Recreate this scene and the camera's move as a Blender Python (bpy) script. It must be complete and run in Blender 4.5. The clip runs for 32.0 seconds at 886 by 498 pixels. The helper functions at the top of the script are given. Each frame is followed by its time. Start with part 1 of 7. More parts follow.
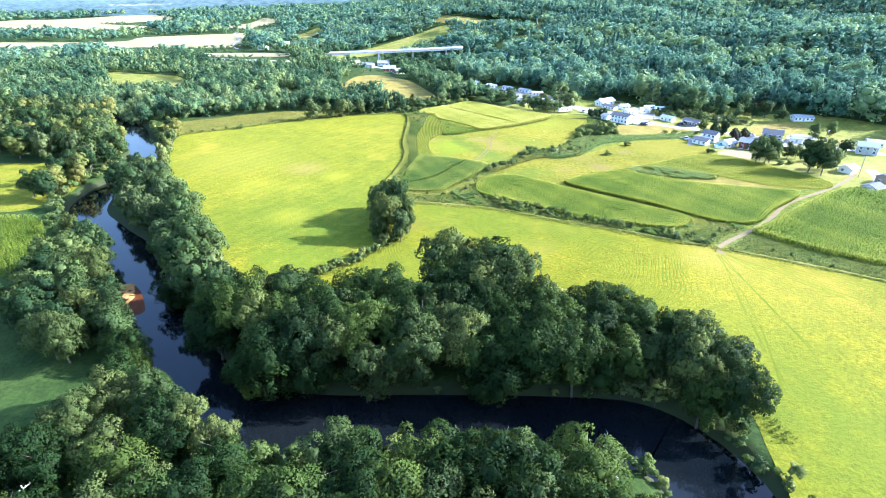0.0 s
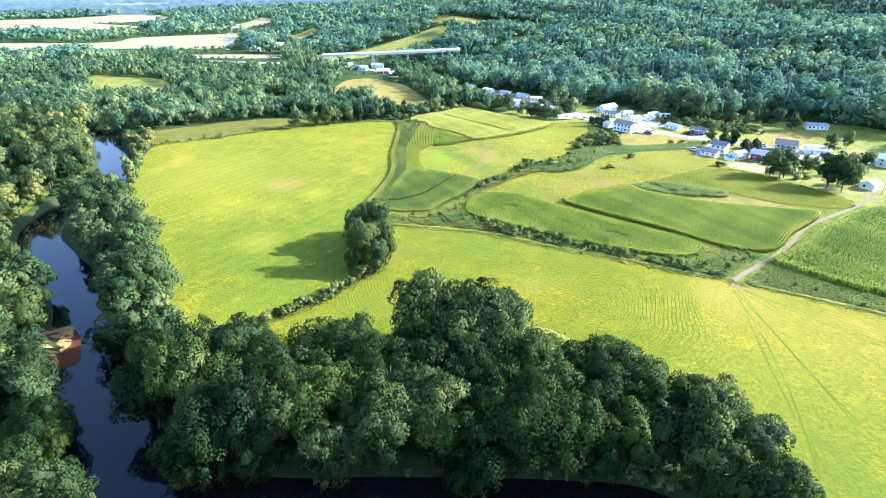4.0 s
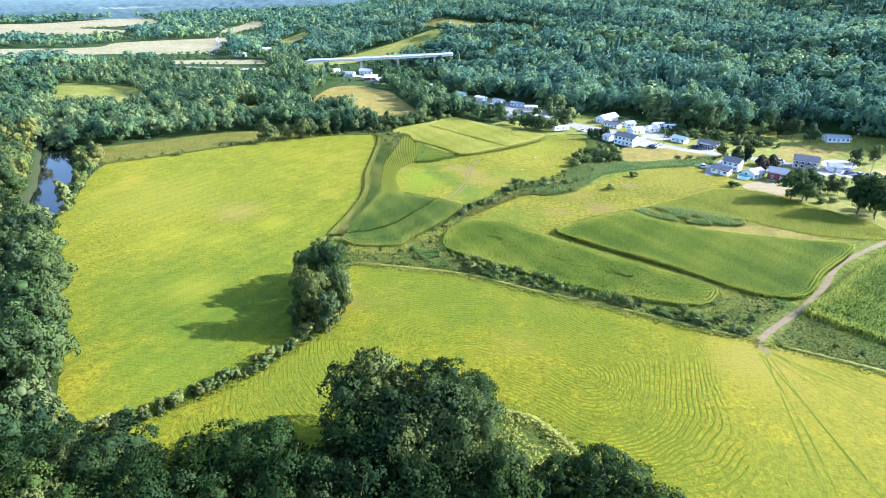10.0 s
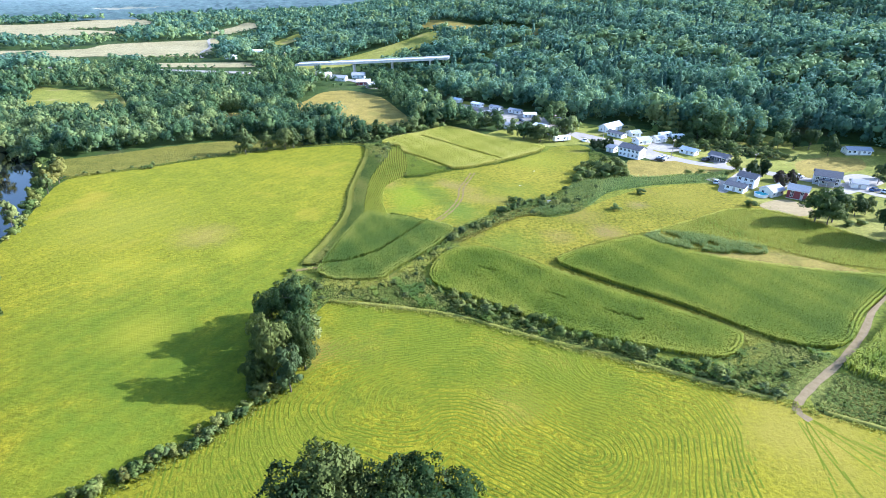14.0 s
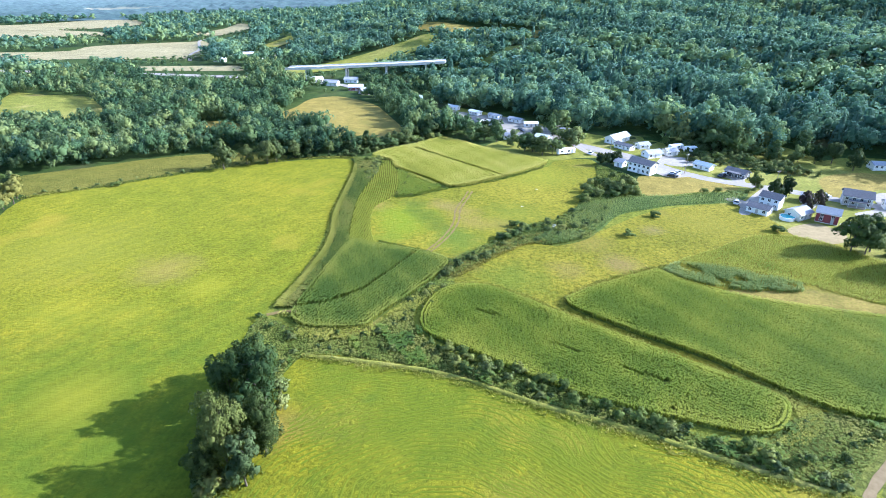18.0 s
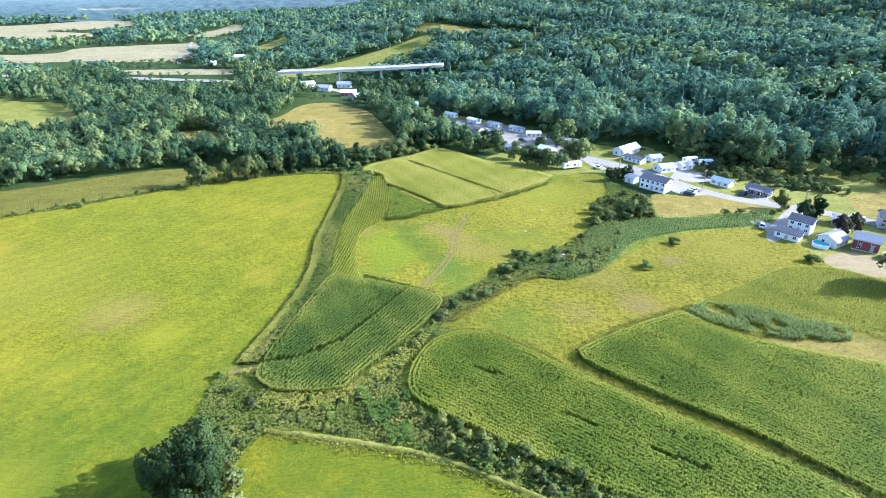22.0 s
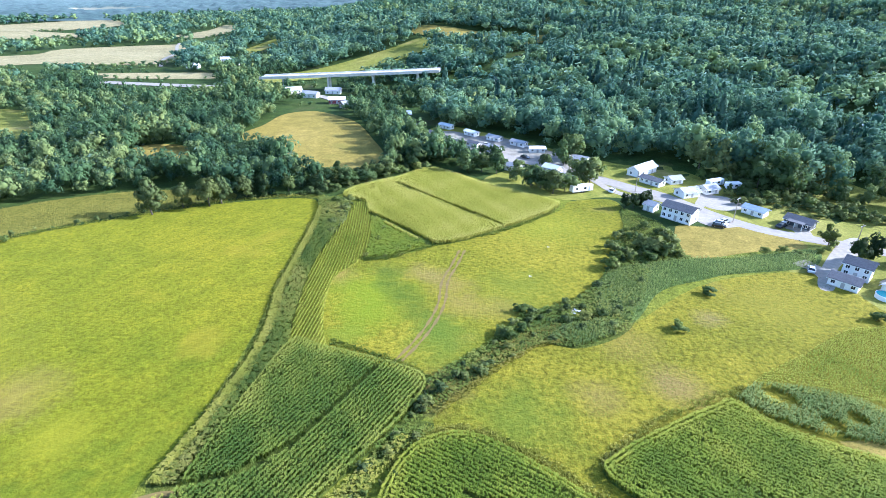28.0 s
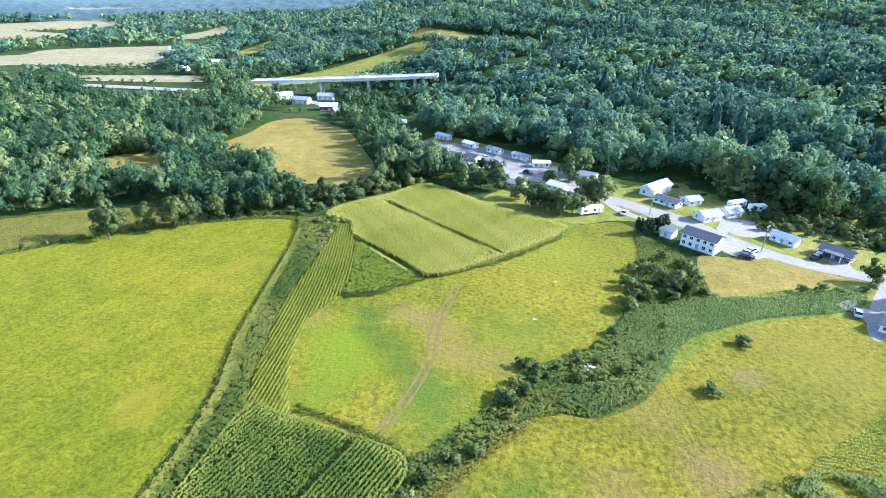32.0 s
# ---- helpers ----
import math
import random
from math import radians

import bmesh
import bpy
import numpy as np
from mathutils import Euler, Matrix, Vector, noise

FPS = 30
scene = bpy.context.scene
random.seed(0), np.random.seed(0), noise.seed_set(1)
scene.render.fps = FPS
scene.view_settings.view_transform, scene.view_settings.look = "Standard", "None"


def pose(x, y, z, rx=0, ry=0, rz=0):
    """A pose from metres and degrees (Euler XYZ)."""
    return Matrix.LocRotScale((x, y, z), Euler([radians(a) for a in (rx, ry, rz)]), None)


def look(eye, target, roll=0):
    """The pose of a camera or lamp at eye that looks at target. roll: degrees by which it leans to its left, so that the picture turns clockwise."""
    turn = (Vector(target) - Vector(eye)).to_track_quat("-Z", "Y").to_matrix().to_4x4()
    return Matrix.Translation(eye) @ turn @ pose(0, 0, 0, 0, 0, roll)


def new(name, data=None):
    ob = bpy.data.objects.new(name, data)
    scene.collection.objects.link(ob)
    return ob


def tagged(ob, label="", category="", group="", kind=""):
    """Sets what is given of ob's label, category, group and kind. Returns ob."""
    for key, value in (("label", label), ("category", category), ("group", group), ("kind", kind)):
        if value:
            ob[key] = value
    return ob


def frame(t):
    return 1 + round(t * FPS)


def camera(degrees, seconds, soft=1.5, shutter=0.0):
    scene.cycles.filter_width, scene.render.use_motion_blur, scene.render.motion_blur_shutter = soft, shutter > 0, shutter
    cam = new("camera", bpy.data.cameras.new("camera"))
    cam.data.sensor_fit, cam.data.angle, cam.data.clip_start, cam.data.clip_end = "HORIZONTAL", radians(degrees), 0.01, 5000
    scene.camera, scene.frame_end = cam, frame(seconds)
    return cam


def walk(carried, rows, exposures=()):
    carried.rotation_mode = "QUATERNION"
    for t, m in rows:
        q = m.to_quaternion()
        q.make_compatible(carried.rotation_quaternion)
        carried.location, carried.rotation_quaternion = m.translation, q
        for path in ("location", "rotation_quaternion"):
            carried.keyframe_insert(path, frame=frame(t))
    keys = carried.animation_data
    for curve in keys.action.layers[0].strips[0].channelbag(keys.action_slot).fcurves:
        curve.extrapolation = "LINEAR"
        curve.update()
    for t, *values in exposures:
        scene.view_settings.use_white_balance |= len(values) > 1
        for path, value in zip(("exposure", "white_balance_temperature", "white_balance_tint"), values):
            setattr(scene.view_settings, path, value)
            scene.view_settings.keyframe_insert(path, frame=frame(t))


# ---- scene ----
cam = camera(78.8, 32.0, 0.85)
PATH = [
    (0, (-3.9, 1.08, 69.86), (-6.93, 90.74, 25.69), 0.77),
    (1, (-3.02, 5.97, 70.37), (-5.93, 95.54, 26.01), 0.78),
    (2, (-1.99, 10.82, 70.68), (-5.01, 100.36, 26.24), 0.78),
    (3, (-0.9, 15.61, 70.81), (-4.08, 105.14, 26.37), 0.77),
    (4, (0.24, 20.33, 70.81), (-3.06, 109.87, 26.41), 0.75),
    (5, (1.44, 24.99, 70.71), (-1.96, 114.56, 26.37), 0.7),
    (6, (2.69, 29.62, 70.55), (-0.77, 119.21, 26.28), 0.65),
    (7, (3.98, 34.24, 70.36), (0.47, 123.86, 26.15), 0.6),
    (8, (5.26, 38.88, 70.15), (1.69, 128.54, 26.01), 0.56),
    (9, (6.47, 43.57, 69.95), (2.85, 133.26, 25.87), 0.53),
    (10, (7.57, 48.34, 69.78), (3.91, 138.05, 25.76), 0.52),
    (11, (8.51, 53.19, 69.65), (4.82, 142.92, 25.67), 0.52),
    (12, (9.25, 58.14, 69.55), (5.56, 147.89, 25.62), 0.55),
    (13, (9.8, 63.18, 69.5), (6.13, 152.95, 25.61), 0.58),
    (14, (10.15, 68.31, 69.5), (6.54, 158.1, 25.63), 0.63),
    (15, (10.33, 73.51, 69.53), (6.81, 163.32, 25.69), 0.67),
    (16, (10.4, 78.77, 69.6), (6.99, 168.6, 25.78), 0.72),
    (17, (10.41, 84.07, 69.69), (7.11, 173.9, 25.88), 0.75),
    (18, (10.41, 89.38, 69.79), (7.2, 179.22, 25.99), 0.78),
    (19, (10.45, 94.69, 69.89), (7.31, 184.53, 26.09), 0.79),
    (20, (10.55, 99.98, 69.97), (7.45, 189.82, 26.17), 0.78),
    (21, (10.74, 105.23, 70.03), (7.64, 195.07, 26.22), 0.77),
    (22, (11.01, 110.44, 70.05), (7.89, 200.27, 26.24), 0.75),
    (23, (11.34, 115.6, 70.03), (8.18, 205.43, 26.21), 0.73),
    (24, (11.68, 120.73, 69.96), (8.49, 210.56, 26.14), 0.73),
    (25, (12.01, 125.84, 69.83), (8.81, 215.68, 26.02), 0.75),
    (26, (12.29, 130.94, 69.65), (9.11, 220.79, 25.86), 0.81),
    (27, (12.51, 136.05, 69.41), (9.39, 225.93, 25.68), 0.91),
    (28, (12.68, 141.21, 69.14), (9.64, 231.12, 25.47), 1.04),
    (29, (12.83, 146.41, 68.84), (9.88, 236.37, 25.27), 1.21),
    (30, (13.02, 151.68, 68.53), (10.14, 241.7, 25.07), 1.39),
    (31, (13.31, 157.0, 68.22), (10.41, 247.08, 24.9), 1.53),
    (32, (13.7, 162.35, 67.96), (10.7, 252.49, 24.78), 1.58),
]
walk(cam, [(t, look(eye, target, roll)) for t, eye, target, roll in PATH], [(0, 2.15, 5080, 16), (3, 2.05, 5080, 16), (7, 1.84, 5080, 16), (12, 1.58, 5080, 16), (17, 1.52, 5080, 16), (32, 1.5, 5080, 16)])

# ---------- light: low sun from the east, open sky ----------
SUN_EL, SUN_AZ = radians(27), radians(80)
world = bpy.data.worlds.new("sky")
scene.world = world
world.use_nodes = True
wn = world.node_tree
sky = wn.nodes.new("ShaderNodeTexSky")
sky.sky_type = "NISHITA"
sky.sun_disc = False
sky.sun_elevation, sky.sun_rotation = SUN_EL, SUN_AZ
sky.air_density, sky.dust_density, sky.ozone_density = 1.2, 1.5, 1.5
wn.links.new(sky.outputs[0], wn.nodes["Background"].inputs[0])
wn.nodes["Background"].inputs[1].default_value = 0.15
sun_data = bpy.data.lights.new("sun", "SUN")
sun_data.energy, sun_data.angle, sun_data.color = 5.0, radians(0.6), (1.0, 0.93, 0.82)
sun = new("sun", sun_data)
toward = Vector((math.sin(SUN_AZ) * math.cos(SUN_EL), math.cos(SUN_AZ) * math.cos(SUN_EL), math.sin(SUN_EL)))
sun.matrix_world = look(toward * 300, (0, 0, 0))

# ---------- materials ----------
def mat_new(name):
    m = bpy.data.materials.new(name)
    m.use_nodes = True
    t = m.node_tree
    return m, t, t.nodes["Principled BSDF"]


def node(t, kind, **inputs):
    n = t.nodes.new(kind)
    for key, value in inputs.items():
        n.inputs[key.replace("_", " ")].default_value = value
    return n


def coords(t):
    return t.nodes.new("ShaderNodeNewGeometry").outputs["Position"]


def noise_at(t, scale, detail=3.0, rough=0.55, where=None):
    n = node(t, "ShaderNodeTexNoise", Scale=scale, Detail=detail, Roughness=rough)
    t.links.new(where or coords(t), n.inputs["Vector"])
    return n.outputs["Fac"]


def ramp(t, fac, stops):
    r = t.nodes.new("ShaderNodeValToRGB")
    while len(r.color_ramp.elements) < len(stops):
        r.color_ramp.elements.new(0.5)
    for e, (at, c) in zip(r.color_ramp.elements, stops):
        e.position, e.color = at, (*c, 1)
    t.links.new(fac, r.inputs[0])
    return r.outputs[0]


def mix(t, fac, a, b, mode="MIX"):
    n = t.nodes.new("ShaderNodeMix")
    n.data_type, n.blend_type = "RGBA", mode
    for k, v in ((0, fac), (6, a), (7, b)):
        if isinstance(v, (int, float)):
            n.inputs[k].default_value = v
        elif isinstance(v, tuple):
            n.inputs[k].default_value = (*v, 1)
        else:
            t.links.new(v, n.inputs[k])
    return n.outputs[2]


def bump(t, p, fac, strength, distance=0.1):
    b = node(t, "ShaderNodeBump", Strength=strength, Distance=distance)
    t.links.new(fac, b.inputs["Height"])
    t.links.new(b.outputs[0], p.inputs["Normal"])


def maths(t, op, a, b=0.0):
    n = t.nodes.new("ShaderNodeMath")
    n.operation = op
    for k, v in ((0, a), (1, b)):
        if isinstance(v, (int, float)):
            n.inputs[k].default_value = v
        else:
            t.links.new(v, n.inputs[k])
    return n.outputs[0]


def field_mat(name, low, mid, high, patch=None, big=0.02, fine=1.3, bump_by=0.35, lines=None, spots=(), mud=None, mottle=0.5, grain=0.6, sheen=0.0):
    """Grass or crop ground: large patches, middle mottling, fine grain; lines = (angle, spacing, strength)."""
    m, t, p = mat_new(name)
    pos = coords(t)
    base = ramp(t, noise_at(t, big, 4, 0.6, pos), [(0.32, low), (0.5, mid), (0.68, high)])
    mid_n = noise_at(t, 0.16, 5, 0.7, pos)
    base = mix(t, mottle, base, ramp(t, mid_n, [(0.3, tuple(v * 0.62 for v in low)), (0.55, mid), (0.75, tuple(v * 1.2 for v in high))]))
    fine_n = noise_at(t, fine, 4, 0.75, pos)
    base = mix(t, grain, base, ramp(t, fine_n, [(0.3, (0.45, 0.45, 0.45)), (0.7, (1.5, 1.5, 1.5))]), "MULTIPLY")
    tuft = noise_at(t, 0.8, 3, 0.6, pos)
    base = mix(t, 0.45 if bump_by < 0.4 else min(1.0, bump_by * 1.3), base, ramp(t, tuft, [(0.36, (0.58, 0.62, 0.56)), (0.54, (1.08, 1.07, 1.07))]), "MULTIPLY")
    if patch:
        blot = noise_at(t, 0.035, 3, 0.5, pos)
        base = mix(t, ramp(t, blot, [(0.6, (0, 0, 0)), (0.72, (0.75, 0.75, 0.75))]), base, patch)
    for x, y, r, colour, amount in spots:
        d = t.nodes.new("ShaderNodeVectorMath")
        d.operation = "DISTANCE"
        d.inputs[1].default_value = (x, y, 0)
        t.links.new(pos, d.inputs[0])
        far = maths(t, "ADD", maths(t, "DIVIDE", d.outputs["Value"], r), maths(t, "MULTIPLY", maths(t, "SUBTRACT", mid_n, 0.5), 1.5))
        base = mix(t, ramp(t, far, [(0.2, (amount,) * 3), (0.65, (amount * 0.45,) * 3), (1.1, (0, 0, 0))]), base, colour)
    # Low banks darken: waterline mud, and the banks' shade put into the colour.
    if mud:
        sep = t.nodes.new("ShaderNodeSeparateXYZ")
        t.links.new(pos, sep.inputs[0])
        wet = ramp(t, maths(t, "ADD", maths(t, "MULTIPLY", sep.outputs[2], -0.5), maths(t, "MULTIPLY", mid_n, 0.4)), [(0.25, (0, 0, 0)), (0.5, (1, 1, 1))])
        base = mix(t, wet, base, mud)
    height = fine_n
    if lines:
        angle, spacing, strength = lines
        mp = t.nodes.new("ShaderNodeMapping")
        mp.inputs["Rotation"].default_value = (0, 0, radians(angle))
        t.links.new(pos, mp.inputs["Vector"])
        w = node(t, "ShaderNodeTexWave", Scale=0.314 / spacing, Distortion=1.6, Detail=2.0)
        w.inputs["Detail Scale"].default_value = 0.35
        t.links.new(mp.outputs[0], w.inputs["Vector"])
        base = mix(t, strength, base, ramp(t, w.outputs["Fac"], [(0.2, (0.6, 0.6, 0.6)), (0.8, (1.25, 1.25, 1.25))]), "MULTIPLY")
        height = maths(t, "ADD", fine_n, maths(t, "MULTIPLY", w.outputs["Fac"], strength))
    t.links.new(base, p.inputs["Base Color"])
    p.inputs["Roughness"].default_value = 0.95
    p.inputs["Specular IOR Level"].default_value = 0.1
    p.inputs["Sheen Weight"].default_value = sheen
    p.inputs["Sheen Roughness"].default_value = 0.5
    p.inputs["Sheen Tint"].default_value = (1.0, 0.95, 0.12, 1)
    bump(t, p, maths(t, "ADD", height, maths(t, "MULTIPLY", tuft, 0.4)), min(1.0, bump_by * 1.2), 0.35)
    return m


def leaf_mat(name, dark, mid, light, by="object", gloss=0.7, through_by=0.25, vary=0.12, spec=0.15, glow=(0.25, 0.35, 0.05), sheen=0.0):
    """Foliage: colour differs from tree to tree and from clump to clump; some light shines through."""
    m, t, p = mat_new(name)
    if by == "object":
        rnd = t.nodes.new("ShaderNodeObjectInfo").outputs["Random"]
    else:
        a = t.nodes.new("ShaderNodeAttribute")
        a.attribute_name = "tint"
        rnd = a.outputs["Fac"]
    leaf = t.nodes.new("ShaderNodeNewGeometry").outputs["Random Per Island"]
    f = maths(t, "ADD", maths(t, "MULTIPLY", rnd, 1 - vary), maths(t, "MULTIPLY", leaf, vary))
    col = ramp(t, f, [(0.08, dark), (0.5, mid), (0.92, light)])
    t.links.new(col, p.inputs["Base Color"])
    p.inputs["Roughness"].default_value = gloss
    p.inputs["Specular IOR Level"].default_value = spec
    # Pale blue sheen stands in for haze over the far woods.
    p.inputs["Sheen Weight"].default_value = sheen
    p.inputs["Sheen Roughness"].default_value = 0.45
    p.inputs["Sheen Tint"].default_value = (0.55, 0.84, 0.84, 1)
    tr = t.nodes.new("ShaderNodeBsdfTranslucent")
    t.links.new(mix(t, 0.5, col, glow), tr.inputs["Color"])
    ms = t.nodes.new("ShaderNodeMixShader")
    ms.inputs[0].default_value = through_by
    t.links.new(p.outputs[0], ms.inputs[1])
    t.links.new(tr.outputs[0], ms.inputs[2])
    t.links.new(ms.outputs[0], t.nodes["Material Output"].inputs["Surface"])
    return m


def plain_mat(name, a, b, scale=1.5, rough=0.7, metal=0.0, bump_by=0.1, spec=0.4):
    m, t, p = mat_new(name)
    n = noise_at(t, scale, 5, 0.65)
    c = ramp(t, n, [(0.3, a), (0.7, b)])
    big = noise_at(t, scale * 0.12, 2)
    c = mix(t, 0.25, c, ramp(t, big, [(0.35, (0.7, 0.7, 0.7)), (0.65, (1.1, 1.1, 1.1))]), "MULTIPLY")
    t.links.new(c, p.inputs["Base Color"])
    p.inputs["Roughness"].default_value = rough
    p.inputs["Metallic"].default_value = metal
    p.inputs["Specular IOR Level"].default_value = spec
    if bump_by:
        bump(t, p, n, bump_by, 0.05)
    return m


M_GROUND = field_mat("rough_grass", (0.022, 0.045, 0.010), (0.038, 0.066, 0.013), (0.070, 0.092, 0.020), (0.07, 0.066, 0.028), mud=(0.040, 0.048, 0.018))
# Darker hay zones: greener grass, with some cloud shade put into the colour.
GREEN = (0.070, 0.112, 0.007)
M_HAY_L = field_mat("hay_field", (0.100, 0.124, 0.005), (0.149, 0.152, 0.006), (0.207, 0.180, 0.008), (0.225, 0.18, 0.014), fine=1.4, mottle=0.35, grain=0.75, bump_by=0.5, lines=(31.2, 4.5, 0.12), sheen=0.06,
                    spots=[(-69, 215, 12, (0.24, 0.165, 0.05), 0.45), (-54, 206, 8, (0.26, 0.24, 0.014), 0.5), (-82, 192, 12, (0.26, 0.235, 0.014), 0.45), (-66, 192, 9, (0.24, 0.22, 0.014), 0.4), (-100, 225, 30, (0.205, 0.19, 0.02), 0.4),
                           (-62, 172, 36, GREEN, 0.45), (-78, 158, 34, GREEN, 0.4), (-42, 188, 20, GREEN, 0.4), (-48, 150, 30, GREEN, 0.6), (-36, 205, 12, GREEN, 0.4), (-60, 164, 10, (0.25, 0.225, 0.014), 0.5), (-50, 130, 18, (0.10, 0.145, 0.009), 0.5)])
M_HAY_F = field_mat("mown_hay", (0.110, 0.127, 0.0045), (0.167, 0.159, 0.0055), (0.228, 0.191, 0.008), (0.275, 0.196, 0.018), fine=1.4, mottle=0.35, grain=0.75, bump_by=0.5, sheen=0.06,
                    spots=[(20, 146, 8, (0.22, 0.178, 0.03), 0.4), (-20, 160, 7, (0.25, 0.165, 0.04), 0.5), (-10, 162, 9, (0.225, 0.178, 0.03), 0.3), (5, 164, 26, GREEN, 0.65), (30, 158, 18, GREEN, 0.5), (-14, 172, 14, GREEN, 0.55), (-22, 130, 22, (0.09, 0.125, 0.009), 0.5),
                           (70, 142, 14, (0.235, 0.19, 0.032), 0.6), (78, 130, 30, (0.235, 0.195, 0.02), 0.4), (60, 100, 30, (0.105, 0.135, 0.009), 0.5), (66, 70, 26, (0.095, 0.130, 0.009), 0.6)])
M_MEADOW = field_mat("meadow", (0.112, 0.124, 0.008), (0.176, 0.164, 0.011), (0.240, 0.204, 0.018), (0.225, 0.155, 0.046), bump_by=0.7, grain=0.65, mottle=0.35, fine=1.0, sheen=0.05,
                     spots=[(-9, 256, 15, (0.15, 0.195, 0.008), 0.75), (-8, 247, 9, (0.14, 0.185, 0.008), 0.6), (-7, 269, 6, (0.052, 0.090, 0.010), 0.7), (-4.5, 262, 6, (0.050, 0.088, 0.010), 0.75), (-1, 256, 6.5, (0.052, 0.090, 0.010), 0.7), (3.5, 250, 6.5, (0.06, 0.095, 0.010), 0.6), (8, 243, 7, (0.07, 0.115, 0.013), 0.7),
                            (28, 262, 14, (0.12, 0.145, 0.014), 0.6), (11, 262, 8, (0.225, 0.165, 0.04), 0.6), (14, 253, 7, (0.215, 0.16, 0.04), 0.6), (22, 252, 8, (0.215, 0.165, 0.04), 0.45), (5, 268, 6, (0.2, 0.15, 0.048), 0.6), (10, 238, 12, (0.08, 0.125, 0.0123), 0.7), (-12, 238, 7, (0.13, 0.17, 0.012), 0.6), (40, 305, 20, (0.19, 0.205, 0.0154), 0.5)])
M_MEADOW2 = field_mat("rough_meadow", (0.115, 0.122, 0.009), (0.180, 0.162, 0.012), (0.240, 0.198, 0.020), (0.165, 0.12, 0.04), bump_by=0.75, grain=0.65, mottle=0.35, fine=1.0, sheen=0.05,
                      spots=[(56, 226, 8, (0.20, 0.14, 0.05), 0.7), (72, 251, 5, (0.175, 0.13, 0.056), 0.7), (25, 216, 13, (0.08, 0.125, 0.012), 0.6), (90, 258, 16, (0.215, 0.185, 0.022), 0.5), (100, 205, 14, (0.20, 0.155, 0.05), 0.7), (50, 240, 9, (0.20, 0.15, 0.036), 0.5), (40, 222, 7, (0.195, 0.145, 0.04), 0.5)])
M_CORNSOIL = field_mat("corn_ground", (0.060, 0.088, 0.014), (0.088, 0.115, 0.018), (0.12, 0.14, 0.025), bump_by=0.6)
M_RIPESOIL = field_mat("ripe_corn_ground", (0.17, 0.18, 0.02), (0.225, 0.22, 0.03), (0.28, 0.26, 0.045), bump_by=0.6)
M_MARGIN = field_mat("margin_grass", (0.0924, 0.123, 0.0108), (0.154, 0.173, 0.0169), (0.223, 0.212, 0.0308), (0.185, 0.139, 0.0539), bump_by=0.7)
M_CROP = field_mat("brown_crop", (0.115, 0.123, 0.0193), (0.169, 0.162, 0.027), (0.231, 0.2, 0.0385), bump_by=0.7)
M_TAN = field_mat("dry_grass", (0.175, 0.142, 0.028), (0.25, 0.195, 0.042), (0.315, 0.24, 0.064), (0.17, 0.155, 0.03))
M_LAWN = field_mat("lawn", (0.139, 0.162, 0.0231), (0.208, 0.208, 0.0347), (0.285, 0.254, 0.0693), (0.37, 0.277, 0.115))
M_STUBBLE = field_mat("stubble", (0.235, 0.205, 0.10), (0.31, 0.265, 0.135), (0.37, 0.32, 0.175), lines=(80, 6, 0.3))
M_WET = field_mat("reed_ground", (0.06, 0.095, 0.022), (0.09, 0.135, 0.03), (0.12, 0.16, 0.04), bump_by=0.8)
M_WEEDS = field_mat("weedy_ground", (0.055, 0.080, 0.013), (0.095, 0.118, 0.018), (0.15, 0.15, 0.03), (0.19, 0.155, 0.05), bump_by=0.8)
M_DIRT = plain_mat("dirt", (0.15, 0.108, 0.045), (0.225, 0.165, 0.08), 0.8, 0.95, bump_by=0.3)
M_SAND = plain_mat("orange_sand", (0.30, 0.16, 0.042), (0.40, 0.23, 0.07), 0.5, 0.95, bump_by=0.4)
M_SHALLOW = plain_mat("wet_orange_mud", (0.070, 0.022, 0.005), (0.12, 0.037, 0.008), 0.3, 0.6, bump_by=0.1, spec=0.1)
M_BARE = plain_mat("bare_earth", (0.14, 0.105, 0.028), (0.195, 0.138, 0.042), 0.7, 0.95, bump_by=0.4)
M_GRAVEL = plain_mat("pale_gravel", (0.24, 0.215, 0.175), (0.35, 0.32, 0.27), 0.8, 0.95, bump_by=0.3)
M_YARD = plain_mat("worn_yard", (0.15, 0.135, 0.10), (0.30, 0.275, 0.23), 0.25, 0.95, bump_by=0.3)
M_BAREYARD = plain_mat("bare_yard_earth", (0.22, 0.17, 0.07), (0.33, 0.25, 0.12), 0.5, 0.95, bump_by=0.3)
M_ROAD = plain_mat("worn_asphalt", (0.23, 0.205, 0.18), (0.31, 0.285, 0.25), 0.6, 0.9, bump_by=0.2)
M_CONCRETE = plain_mat("concrete", (0.48, 0.46, 0.42), (0.66, 0.64, 0.59), 0.5, 0.85)
M_BARK = plain_mat("bark", (0.07, 0.055, 0.04), (0.16, 0.13, 0.10), 2.5, 0.95, bump_by=0.6)
M_DEADWOOD = plain_mat("dead_wood", (0.30, 0.27, 0.24), (0.46, 0.43, 0.39), 2.5, 0.9, bump_by=0.4)
M_LEAF = leaf_mat("broad_leaves", (0.010, 0.024, 0.0075), (0.022, 0.044, 0.0105), (0.054, 0.080, 0.015), vary=0.12, spec=0.05, gloss=0.6, through_by=0.15)
M_WILLOW = leaf_mat("willow_leaves", (0.021, 0.040, 0.014), (0.052, 0.075, 0.022), (0.105, 0.125, 0.032), vary=0.12, spec=0.05, gloss=0.6, through_by=0.15)
